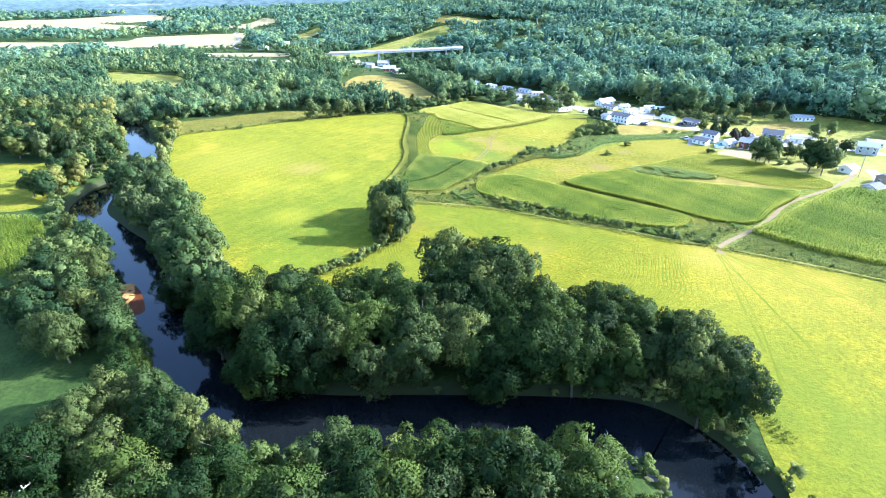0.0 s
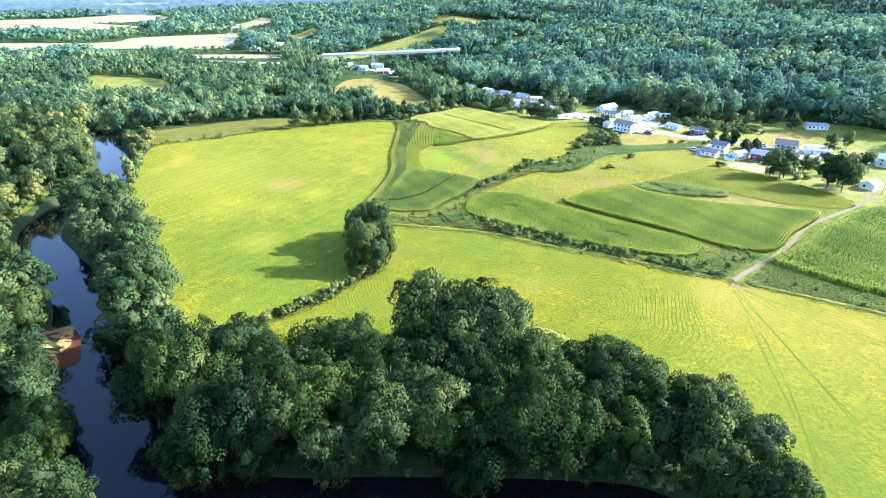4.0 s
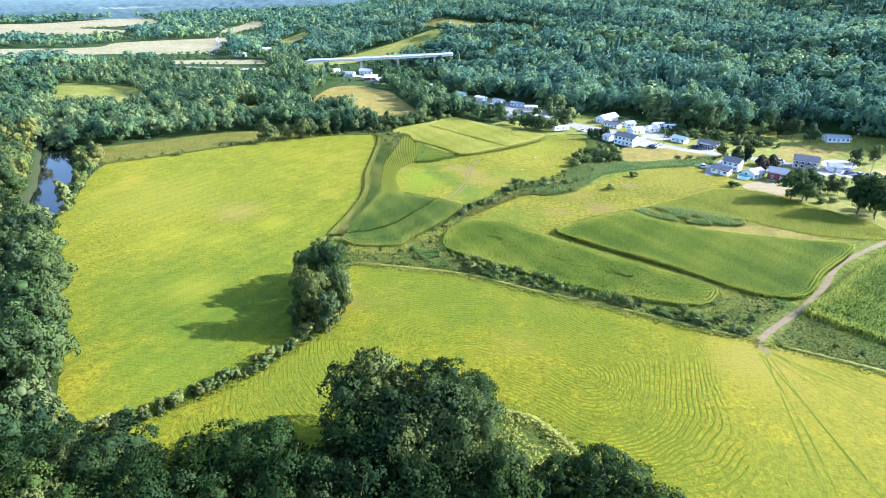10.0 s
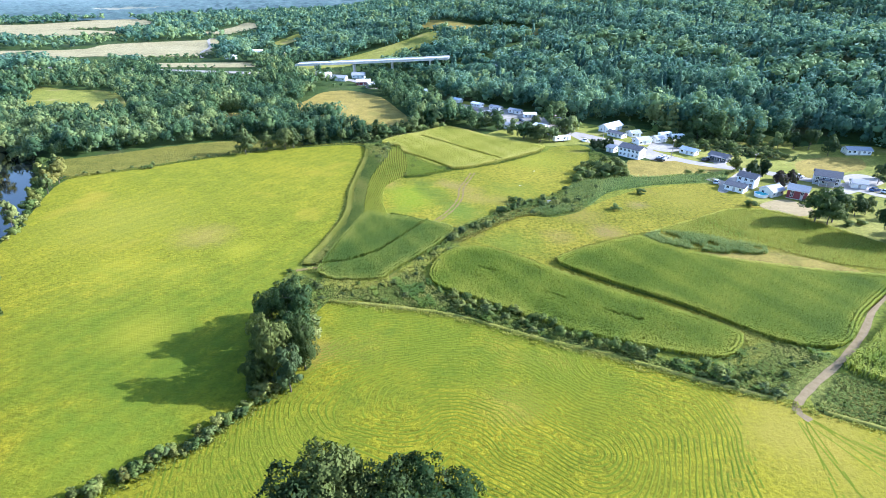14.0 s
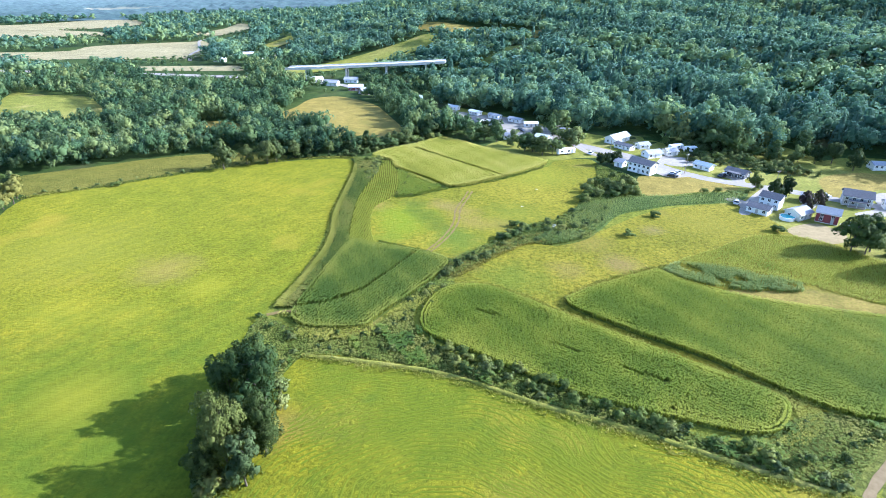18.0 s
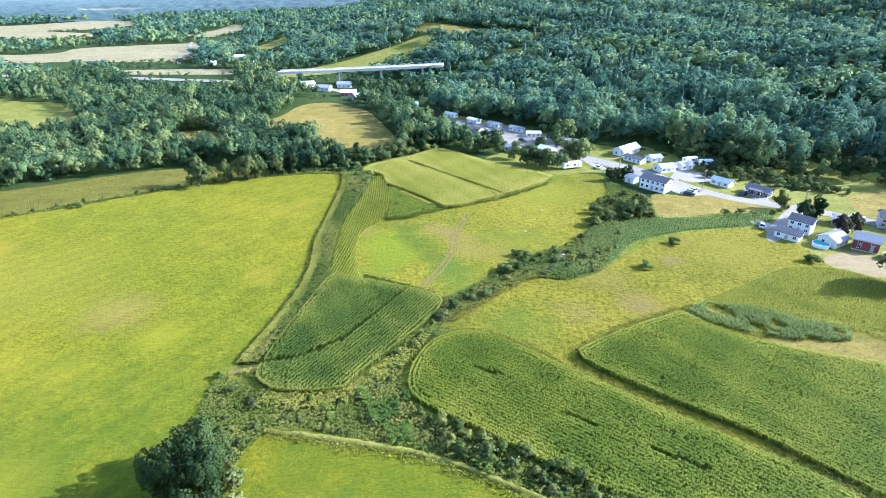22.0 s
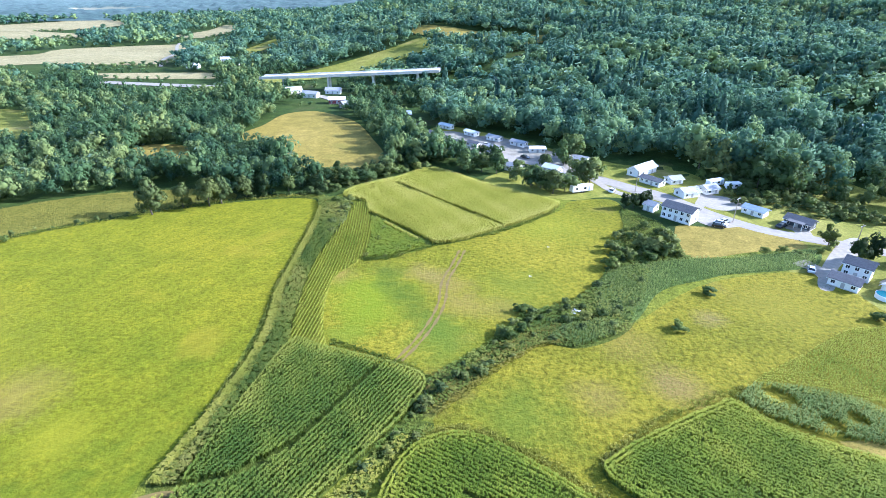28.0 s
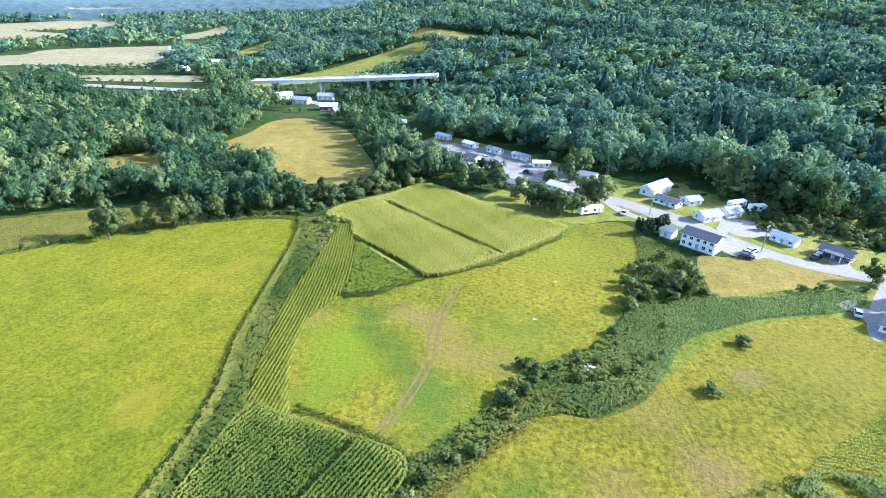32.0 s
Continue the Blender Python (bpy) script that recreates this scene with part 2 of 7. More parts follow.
# Maple and garden leaves: paler than broad_leaves for farther trees, haze put into colour.
M_MAPLE = leaf_mat("maple_leaves", (0.018, 0.040, 0.016), (0.044, 0.076, 0.025), (0.100, 0.132, 0.038), vary=0.12, spec=0.06, gloss=0.6, through_by=0.2)
M_SALLOW = leaf_mat("sallow_leaves", (0.055, 0.084, 0.032), (0.112, 0.145, 0.047), (0.195, 0.215, 0.067), vary=0.12, spec=0.06, gloss=0.6, through_by=0.2)
M_GREYWILLOW = leaf_mat("grey_willow_leaves", (0.026, 0.048, 0.022), (0.062, 0.090, 0.034), (0.125, 0.150, 0.050), vary=0.12, spec=0.05, gloss=0.6, through_by=0.15)
M_GARDEN = leaf_mat("garden_leaves", (0.045, 0.082, 0.036), (0.095, 0.145, 0.055), (0.185, 0.22, 0.08), vary=0.12, spec=0.06, gloss=0.6, through_by=0.25)
M_YELLOWLEAF = leaf_mat("yellowing_leaves", (0.075, 0.095, 0.024), (0.12, 0.135, 0.03), (0.20, 0.19, 0.045))
M_PURPLE = leaf_mat("purple_leaves", (0.0148, 0.00888, 0.0133), (0.0259, 0.0148, 0.0222), (0.0444, 0.0296, 0.0333))
M_CEDAR = leaf_mat("cedar_leaves", (0.00888, 0.0222, 0.00888), (0.0185, 0.037, 0.0133), (0.0333, 0.0555, 0.0185))
M_SHRUB = leaf_mat("shrub_leaves", (0.05, 0.085, 0.022), (0.12, 0.16, 0.035), (0.23, 0.24, 0.06))
# Hill woods: greens lifted and blued in the colour to stand for haze.
M_FAR = leaf_mat("hazed_woodland_leaves", (0.038, 0.092, 0.066), (0.100, 0.180, 0.105), (0.225, 0.295, 0.105), by="tint", through_by=0.35, gloss=0.8, spec=0.06, glow=(0.15, 0.28, 0.13), vary=0.06, sheen=0.22)
M_BELT = leaf_mat("belt_leaves", (0.026, 0.060, 0.032), (0.078, 0.134, 0.054), (0.20, 0.24, 0.080), by="tint", through_by=0.3, gloss=0.8, spec=0.06, glow=(0.20, 0.30, 0.09), vary=0.08, sheen=0.1)
# Pines: natural blue-green, lifted further in colour and sheen for haze.
M_PINE = leaf_mat("hazed_pine_needles", (0.036, 0.084, 0.064), (0.072, 0.138, 0.098), (0.12, 0.19, 0.12), by="tint", through_by=0.3, gloss=0.8, spec=0.06, glow=(0.14, 0.25, 0.14), vary=0.08, sheen=0.14)
M_CORN = leaf_mat("corn_leaves", (0.118, 0.180, 0.018), (0.205, 0.268, 0.026), (0.345, 0.365, 0.045), by="tint", gloss=0.6, through_by=0.35, vary=0.12)
M_CORNGREEN = leaf_mat("young_corn_leaves", (0.085, 0.145, 0.024), (0.168, 0.225, 0.034), (0.32, 0.34, 0.06), by="tint", gloss=0.55, through_by=0.3, vary=0.12)
M_CORNRIPE = leaf_mat("ripening_corn", (0.35, 0.355, 0.05), (0.49, 0.475, 0.075), (0.61, 0.56, 0.13), by="tint", gloss=0.7, through_by=0.4, vary=0.15)
M_DRYCROP = leaf_mat("dry_crop", (0.16, 0.15, 0.03), (0.23, 0.205, 0.045), (0.31, 0.265, 0.065), by="tint", gloss=0.9, spec=0.05)
M_TUSSOCK = leaf_mat("tussock_blades", (0.085, 0.115, 0.011), (0.135, 0.15, 0.014), (0.20, 0.185, 0.025), by="tint", gloss=0.9, spec=0.05)
M_GRASS = leaf_mat("grass_blades", (0.075, 0.115, 0.008), (0.135, 0.160, 0.010), (0.20, 0.195, 0.016), by="tint", gloss=0.9, spec=0.05)
M_WEED = leaf_mat("weed_stems", (0.060, 0.105, 0.022), (0.165, 0.205, 0.034), (0.33, 0.30, 0.075), by="tint", gloss=0.8, through_by=0.4, vary=0.3)
M_REED = leaf_mat("reeds", (0.12, 0.185, 0.058), (0.215, 0.275, 0.080), (0.34, 0.37, 0.115), by="tint", gloss=0.7, through_by=0.4, vary=0.4)
M_GOLDENROD = leaf_mat("goldenrod", (0.24, 0.26, 0.035), (0.36, 0.35, 0.055), (0.47, 0.42, 0.10), by="tint", gloss=0.8, through_by=0.35)
M_SIDING = plain_mat("white_siding", (0.74, 0.74, 0.72), (0.83, 0.83, 0.81), 0.7, 0.55, bump_by=0.05)
M_CREAM = plain_mat("cream_siding", (0.66, 0.63, 0.55), (0.76, 0.73, 0.65), 0.7, 0.6, bump_by=0.05)
M_GREYWALL = plain_mat("grey_siding", (0.36, 0.38, 0.40), (0.46, 0.48, 0.50), 0.7, 0.6, bump_by=0.05)
M_REDWALL = plain_mat("red_siding", (0.17, 0.035, 0.045), (0.25, 0.06, 0.065), 0.7, 0.7, bump_by=0.05)
M_BROWNWALL = plain_mat("brown_siding", (0.20, 0.15, 0.11), (0.29, 0.23, 0.17), 0.7, 0.7, bump_by=0.05)
M_DARKWALL = plain_mat("dark_siding", (0.06, 0.065, 0.08), (0.10, 0.105, 0.12), 0.7, 0.6, bump_by=0.05)
M_ROOFDARK = plain_mat("dark_shingles", (0.055, 0.06, 0.075), (0.12, 0.125, 0.14), 3.0, 0.85, bump_by=0.4)
M_ROOFGREY = plain_mat("grey_shingles", (0.24, 0.25, 0.27), (0.36, 0.37, 0.39), 3.0, 0.8, bump_by=0.3)
M_ROOFMETAL = plain_mat("pale_metal_roof", (0.62, 0.64, 0.67), (0.76, 0.78, 0.80), 0.6, 0.45, bump_by=0.05)
M_ROOFBLUE = plain_mat("blue_grey_roof", (0.26, 0.32, 0.40), (0.36, 0.42, 0.50), 1.0, 0.6, bump_by=0.1)
M_TRIM = plain_mat("white_trim", (0.78, 0.78, 0.76), (0.84, 0.84, 0.82), 1.0, 0.5, bump_by=0)
M_DOOR = plain_mat("painted_door", (0.34, 0.33, 0.32), (0.46, 0.45, 0.44), 1.0, 0.5, bump_by=0)
M_POLE = plain_mat("weathered_pole", (0.26, 0.21, 0.16), (0.38, 0.32, 0.26), 2.0, 0.9)
M_TYRE = plain_mat("tyre_rubber", (0.02, 0.02, 0.02), (0.035, 0.035, 0.035), 3.0, 0.9, bump_by=0)
M_STEEL = plain_mat("steel", (0.45, 0.46, 0.48), (0.60, 0.61, 0.63), 1.5, 0.4, 0.9, 0)
M_POOL = plain_mat("pool_water", (0.06, 0.42, 0.42), (0.10, 0.52, 0.50), 0.8, 0.08, bump_by=0.02)
M_TARP = plain_mat("white_sheeting", (0.40, 0.41, 0.42), (0.56, 0.57, 0.58), 1.0, 0.6, bump_by=0.3)


def glass_mat():
    m, t, p = mat_new("window_glass")
    p.inputs["Base Color"].default_value = (0.02, 0.025, 0.03, 1)
    p.inputs["Roughness"].default_value = 0.05
    p.inputs["Specular IOR Level"].default_value = 0.8
    return m


def water_mat():
    m, t, p = mat_new("river_water")
    pos = coords(t)
    c = ramp(t, noise_at(t, 0.05, 3, 0.5, pos), [(0.35, (0.003, 0.005, 0.007)), (0.65, (0.007, 0.009, 0.010))])
    t.links.new(c, p.inputs["Base Color"])
    p.inputs["Roughness"].default_value = 0.06
    p.inputs["IOR"].default_value = 1.33
    bump(t, p, noise_at(t, 0.7, 3, 0.5, pos), 0.06, 0.05)
    return m


def paint_mat(name, c):
    m, t, p = mat_new(name)
    p.inputs["Base Color"].default_value = (*c, 1)
    p.inputs["Roughness"].default_value = 0.3
    p.inputs["Coat Weight"].default_value = 0.6
    p.inputs["Metallic"].default_value = 0.2
    return m


def distance_mat():
    """Wooded hills, hedges and fields; miles of bright haze painted in as bluish emission."""
    m, t, p = mat_new("far_hills")
    pos = coords(t)
    a = t.nodes.new("ShaderNodeAttribute")
    a.attribute_name = "tint"
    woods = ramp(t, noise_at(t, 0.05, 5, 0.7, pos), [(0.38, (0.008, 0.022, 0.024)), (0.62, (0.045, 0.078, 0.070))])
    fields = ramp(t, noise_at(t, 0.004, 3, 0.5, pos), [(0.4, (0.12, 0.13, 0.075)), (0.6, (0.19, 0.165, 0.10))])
    c = mix(t, ramp(t, a.outputs["Fac"], [(0.35, (0, 0, 0)), (0.6, (1, 1, 1))]), fields, woods)
    t.links.new(c, p.inputs["Base Color"])
    p.inputs["Roughness"].default_value = 1.0
    # Haze as emission that grows with distance from the valley.
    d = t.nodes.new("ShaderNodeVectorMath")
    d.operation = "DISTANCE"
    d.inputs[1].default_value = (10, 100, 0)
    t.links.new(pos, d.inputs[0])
    haze_glow = ramp(t, maths(t, "DIVIDE", d.outputs["Value"], 5000), [(0.26, (0.014, 0.030, 0.032)), (0.4, (0.058, 0.088, 0.094)), (0.6, (0.115, 0.15, 0.157)), (0.9, (0.20, 0.23, 0.23))])
    t.links.new(haze_glow, p.inputs["Emission Color"])
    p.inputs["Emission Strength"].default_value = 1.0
    return m


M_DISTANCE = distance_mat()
M_GLASS = glass_mat()
M_WATER = water_mat()
M_PAINTS = [paint_mat("car_paint_" + n, c) for n, c in (("silver", (0.5, 0.52, 0.55)), ("black", (0.02, 0.02, 0.025)), ("white", (0.8, 0.8, 0.8)), ("blue", (0.05, 0.09, 0.2)), ("red", (0.35, 0.03, 0.03)))]

# ---------- tools ----------
from mathutils.geometry import tessellate_polygon


def part(name, bm, material, parent, label=""):
    """One bmesh as one mesh object under a thing or a part."""
    me = bpy.data.meshes.new(name)
    bm.normal_update()
    bm.to_mesh(me)
    bm.free()
    me.materials.append(material)
    ob = new(name, me)
    ob.parent = parent
    if label:
        tagged(ob, label)
    return ob


def mesh_of(name, verts, faces, material, tint=None, normals=None):
    """A mesh from arrays: faces all of one size."""
    me = bpy.data.meshes.new(name)
    verts, faces = np.asarray(verts, np.float32), np.asarray(faces, np.int32)
    k = faces.shape[1]
    me.vertices.add(len(verts))
    me.vertices.foreach_set("co", verts.ravel())
    me.loops.add(faces.size)
    me.loops.foreach_set("vertex_index", faces.ravel())
    me.polygons.add(len(faces))
    me.polygons.foreach_set("loop_start", np.arange(0, faces.size, k, dtype=np.int32))
    if tint is not None:
        me.attributes.new("tint", "FLOAT", "POINT").data.foreach_set("value", np.asarray(tint, np.float32))
    me.update(calc_edges=True)
    if normals is not None:
        me.polygons.foreach_set("use_smooth", np.ones(len(faces), bool))
        me.normals_split_custom_set_from_vertices(np.asarray(normals, float).tolist())
    me.materials.append(material)
    return me


def inside(poly, x, y):
    """Whether points lie in a polygon."""
    x, y = np.asarray(x, float), np.asarray(y, float)
    hit = np.zeros(x.shape, bool)
    for (x0, y0), (x1, y1) in zip(poly, poly[1:] + poly[:1]):
        cross = (y0 > y) != (y1 > y)
        hit ^= cross & (x < (x1 - x0) * (y - y0) / ((y1 - y0) or 1e-9) + x0)
    return hit


def rounded(points, n=4, closed=True):
    """A smooth line through the points."""
    out, k = [], len(points)
    for i in range(k if closed else k - 1):
        idx = [(i + j) % k if closed else min(max(i + j, 0), k - 1) for j in (-1, 0, 1, 2)]
        a, b, c, d = (np.array(points[j], float) for j in idx)
        for s in range(n):
            u = s / n
            v = 0.5 * (2 * b + (c - a) * u + (2 * a - 5 * b + 4 * c - d) * u * u + (3 * b - a - 3 * c + d) * u**3)
            out.append((float(v[0]), float(v[1])))
    if not closed:
        out.append(tuple(float(v) for v in points[-1]))
    return out


def step(a, b, v):
    u = np.clip((v - a) / (b - a), 0, 1)
    return u * u * (3 - 2 * u)


def line_distance(line, x, y):
    best = np.full(np.shape(x), 1e9)
    for (x0, y0), (x1, y1) in zip(line, line[1:]):
        dx, dy = x1 - x0, y1 - y0
        u = np.clip(((x - x0) * dx + (y - y0) * dy) / (dx * dx + dy * dy), 0, 1)
        best = np.minimum(best, np.hypot(x - x0 - u * dx, y - y0 - u * dy))
    return best


def ripple(x, y, a, b, c):
    return np.sin(x * a + c) * np.cos(y * b - 1.7 * c) + 0.5 * np.sin((x + 0.6 * y) * a * 2.1 + 2.3 * c)


# ---------- terrain ----------
RIVER = rounded([(-215, 330), (-178, 278), (-152, 240), (-136, 208), (-138, 184), (-127, 162), (-104, 142), (-84, 117), (-65, 94),
                 (-53, 80), (-37, 73.5), (-12, 74), (14, 75), (30, 74), (37, 66), (40, 50), (39, 20), (36, -60)], 4, False)


def terrain(x, y):
    """Height of the ground: a flat valley floor with a river, a wooded hill to the north-east, far mountains."""
    x, y = np.asarray(x, float), np.asarray(y, float)
    s = (x + y - 485) / 1.414
    left = step(-330, 40, x) * 0.72 + 0.28 * step(-900, -200, x) * step(500, 900, y)
    hill = 36 * step(-14, 215, s) + 30 * step(190, 620, s) + 26 * step(600, 1300, s)
    hill = hill * left + np.where(s > 20, ripple(x, y, 0.021, 0.017, 1.0) * 6.5 * step(40, 200, s) * left, 0)
    z = hill
    near = (np.abs(x) < 330) & (y < 420)
    d = np.where(near, line_distance(RIVER, np.where(near, x, 0), np.where(near, y, 0)), 1e9)
    wob = 1.0 * np.sin(x * 0.21) * np.cos(y * 0.17)
    broad = 2.6 * (1 - step(84, 102, y))
    z = z - 4.2 * (1 - step(3.2, 8.2, d - broad + wob * 0.6))
    spit = line_distance([(-90, 119), (-87, 113.5), (-87, 106)], np.where(near, x, 0), np.where(near, y, 0))
    return np.where(near & (spit < 6), np.maximum(z, -1.45 - 0.13 * spit ** 2), z)


def axis(*runs):
    out = []
    for a, b, n in runs:
        out += list(np.linspace(a, b, n, endpoint=False))
    return np.array(out + [runs[-1][1]])


gx = axis((-6000, -1500, 12), (-1500, -500, 30), (-500, -200, 30), (-200, 70, 135), (70, 500, 54), (500, 1500, 30), (1500, 6000, 12))
gy = axis((-700, 0, 8), (0, 330, 165), (330, 900, 64), (900, 1600, 24), (1600, 6000, 22))
GX, GY = np.meshgrid(gx, gy)
GZ = terrain(GX, GY)
nx, ny = len(gx), len(gy)
ii = (np.arange(ny - 1)[:, None] * nx + np.arange(nx - 1)[None]).ravel()
ground_me = mesh_of("ground", np.stack([GX, GY, GZ], -1).reshape(-1, 3), np.stack([ii, ii + 1, ii + nx + 1, ii + nx], -1), M_GROUND)
ground_me.polygons.foreach_set("use_smooth", np.ones(len(ground_me.polygons), bool))
tagged(new("ground", ground_me), "rough green grass ground of a river valley with wooded hills", "ground", kind="structure")


def lattice(x, y, size, seed):
    """Smooth random hills and hollows, about size apart, from 0 to 1."""
    g = np.random.RandomState(seed).uniform(0, 1, (128, 128))
    u, v = np.asarray(x) / size, np.asarray(y) / size
    i, j = np.floor(u).astype(int), np.floor(v).astype(int)
    fu, fv = u - i, v - j
    fu, fv = fu * fu * (3 - 2 * fu), fv * fv * (3 - 2 * fv)
    a, b, c, d = g[i % 128, j % 128], g[(i + 1) % 128, j % 128], g[i % 128, (j + 1) % 128], g[(i + 1) % 128, (j + 1) % 128]
    return (a * (1 - fu) + b * fu) * (1 - fv) + (c * (1 - fu) + d * fu) * fv


def backdrop():
    """Pale wooded mountains and the valley's end, with hedged fields, miles behind everything else."""
    az = np.radians(np.linspace(-58, 58, 640))
    rr = np.concatenate([np.linspace(1330, 2300, 90), np.linspace(2325, 4700, 34)])
    A, R = np.meshgrid(az, rr)
    X, Y = 10 + R * np.sin(A), 100 + R * np.cos(A)
    deg = np.degrees(A)
    rise = 210 * step(-34, -8, deg) * step(1350, 2900, R) * (0.8 + 0.4 * lattice(X, Y, 420, 21)) + 260 * step(-44, -22, deg) * step(2700, 4500, R) + 120 * step(-8, 20, deg) * step(2400, 3800, R)
    cover = (1 - step(1500, 1750, R)) + step(1500, 1750, R) * step(0.40, 0.50, lattice(deg * 70, R, 210, 22) * 0.65 + lattice(X, Y, 70, 23) * 0.35 + 0.24 * step(-34, -20, deg) + 0.5 * step(1900, 2500, R))
    lumps = (6 * lattice(X, Y, 22, 24) + 6 * lattice(X, Y, 11, 25) + 5) * cover * step(1325, 1430, R)
    Z = terrain(X, Y) + rise + lumps + 1.0
    n = len(az)
    k = (np.arange(len(rr) - 1)[:, None] * n + np.arange(n - 1)[None]).ravel()
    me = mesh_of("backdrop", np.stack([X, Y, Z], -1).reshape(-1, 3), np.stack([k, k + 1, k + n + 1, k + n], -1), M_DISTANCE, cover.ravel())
    me.polygons.foreach_set("use_smooth", np.ones(len(me.polygons), bool))
    tagged(new("backdrop", me), "wooded mountains far down the valley in painted pale blue haze", "mountains", kind="structure")


backdrop()


def ribbon(line, width, z, name, material, label, category, lift_terrain=False, wobble=0.0):
    """A strip of even width along a line."""
    line = np.array(line)
    d = np.gradient(line, axis=0)
    n = np.stack([-d[:, 1], d[:, 0]], -1) / np.hypot(d[:, 0], d[:, 1])[:, None]
    wv = width / 2 * (1 + wobble * np.sin(np.arange(len(line)) * 1.9))[:, None]
    a, b = line + n * wv, line - n * wv
    za = terrain(a[:, 0], a[:, 1]) + z if lift_terrain else np.full(len(a), z)
    zb = terrain(b[:, 0], b[:, 1]) + z if lift_terrain else np.full(len(a), z)
    v = np.concatenate([np.c_[a, za], np.c_[b, zb]])
    k = len(line)
    f = [(i + k, i + k + 1, i + 1, i) for i in range(k - 1)]
    ob = new(name, mesh_of(name, v, f, material))
    return tagged(ob, label, category, kind="structure")


water = ribbon(RIVER, 23, -2.0, "water", M_WATER, "dark still river water winding between wooded banks", "river")

def sheet(name, outline, lift, material, label, category="field", n=4, cut=0, floor=0.0):
    """A field: a flat outline laid just over the ground."""
    pts = rounded(outline, n) if n > 1 else outline
    bm = bmesh.new()
    vs = [bm.verts.new((x, y, 0)) for x, y in pts]
    for tri in tessellate_polygon([[Vector((x, y, 0)) for x, y in pts]]):
        bm.faces.new([vs[k] for k in tri])
    if cut:
        xs, ys = [p[0] for p in pts], [p[1] for p in pts]
        for k in range(2):
            lo, hi = (min(xs), max(xs)) if k == 0 else (min(ys), max(ys))
            c = lo + cut
            while c < hi:
                co, no = ((c, 0, 0), (1, 0, 0)) if k == 0 else ((0, c, 0), (0, 1, 0))
                bmesh.ops.bisect_plane(bm, geom=bm.verts[:] + bm.edges[:] + bm.faces[:], plane_co=co, plane_no=no)
                c += cut
    co = np.array([v.co for v in bm.verts])
    for v, z in zip(bm.verts, terrain(co[:, 0], co[:, 1])):
        v.co.z = max(z, floor) + lift
    for f in bm.faces:
        if f.normal.z < 0:
            f.normal_flip()
    bm.normal_update()
    for f in bm.faces:
        if f.normal.z < 0:
            f.normal_flip()
    me = bpy.data.meshes.new(name)
    bm.to_mesh(me)
    bm.free()
    me.materials.append(material)
    return tagged(new(name, me), label, category, kind="structure")


P_HAYL = [(-60, 108), (-66, 121), (-82, 145), (-101, 169), (-121, 195), (-131, 222), (-145, 262), (-128, 275), (-108, 291), (-86, 306), (-60, 318),
          (-39.5, 320.5), (-35.6, 302), (-34.8, 284), (-34, 262), (-32, 240), (-32, 216), (-35, 197), (-36.5, 187), (-33, 175), (-28, 165), (-26, 150), (-36, 134), (-44, 116), (-44, 107)]
P_HAYF = [(-22, 180), (-8, 178), (9, 174.5), (26, 167), (41, 161.5), (58, 154), (72, 149), (95, 138), (130, 120), (170, 95), (170, -20), (52, -20), (47, 45),
          (48.5, 66), (50, 84), (40, 99), (33, 109), (24, 119), (14, 123), (2, 120), (-16, 108), (-42, 106), (-34, 134), (-24, 148), (-18, 165)]
P_C1 = [(1.6, 195), (4, 204), (8.5, 209), (16, 210.5), (26, 204.5), (36, 197), (58, 181.5), (70, 173), (72, 168), (65, 161.5), (52, 164), (32, 171), (15, 181.5), (4, 188)]
P_C2 = [(37, 202.6), (40, 207.5), (50, 214), (60, 219.5), (64.5, 221.3), (69, 216), (77, 211), (91, 206), (110, 201.5), (124, 198), (105, 180), (93, 167.4), (80, 168.4), (64, 182.2), (48, 193.2)]
P_C3 = [(-28.5, 197), (-26.2, 216), (-22.4, 234.5), (-15.5, 233), (-2, 229), (7, 224), (4, 214), (-8, 195), (-11, 190), (-22, 189), (-27.5, 192)]
P_C4 = [(-22.4, 233), (-24.2, 242), (-25.7, 255), (-26.9, 272), (-25.7, 290), (-24.5, 310), (-21.5, 319), (-17.5, 306), (-14.7, 293), (-14.9, 275), (-19.5, 265), (-19.3, 252), (-17.2, 241), (-14.8, 232.5)]
P_C5 = [(-30, 324), (-27, 333), (-12, 347), (1, 359), (22, 341), (44, 326), (46, 318), (26, 299), (3.5, 286), (-17, 307.5), (-21, 319)]
P_BUSH = [(-13.5, 275.5), (-14.6, 292), (-17, 306.5), (2.6, 286), (-6.8, 277.5)]
P_LOT = [(58.7, 288), (65, 301), (69, 321), (78, 309), (80, 297), (77, 284), (66, 279)]
P_C6 = [(71.5, 228), (80, 227.3), (90, 223.8), (101, 217.8), (109, 212), (121, 206), (137, 204.5), (144, 214), (132, 232), (120, 247), (104, 248.5), (88, 238.5)]
P_DRYGAP = [(79, 213), (88, 208.2), (98, 206.5), (120, 203), (109, 211.5), (100, 213)]
P_C7 = [(88.5, 160.3), (97, 166.8), (115, 182.3), (138, 199.5), (160, 206), (190, 185), (185, 122), (150, 120), (122, 134.5), (103, 146), (95.5, 152)]
P_M1 = [(-15.3, 233.3), (-18, 241), (-20.2, 252), (-20.2, 264.5), (-14.8, 274.5), (-7, 277), (6, 286), (27, 298), (47, 317), (52, 326), (66, 330), (70, 322), (67, 303), (60, 288), (53, 270), (46, 257), (31, 243), (18, 229), (8, 221)]
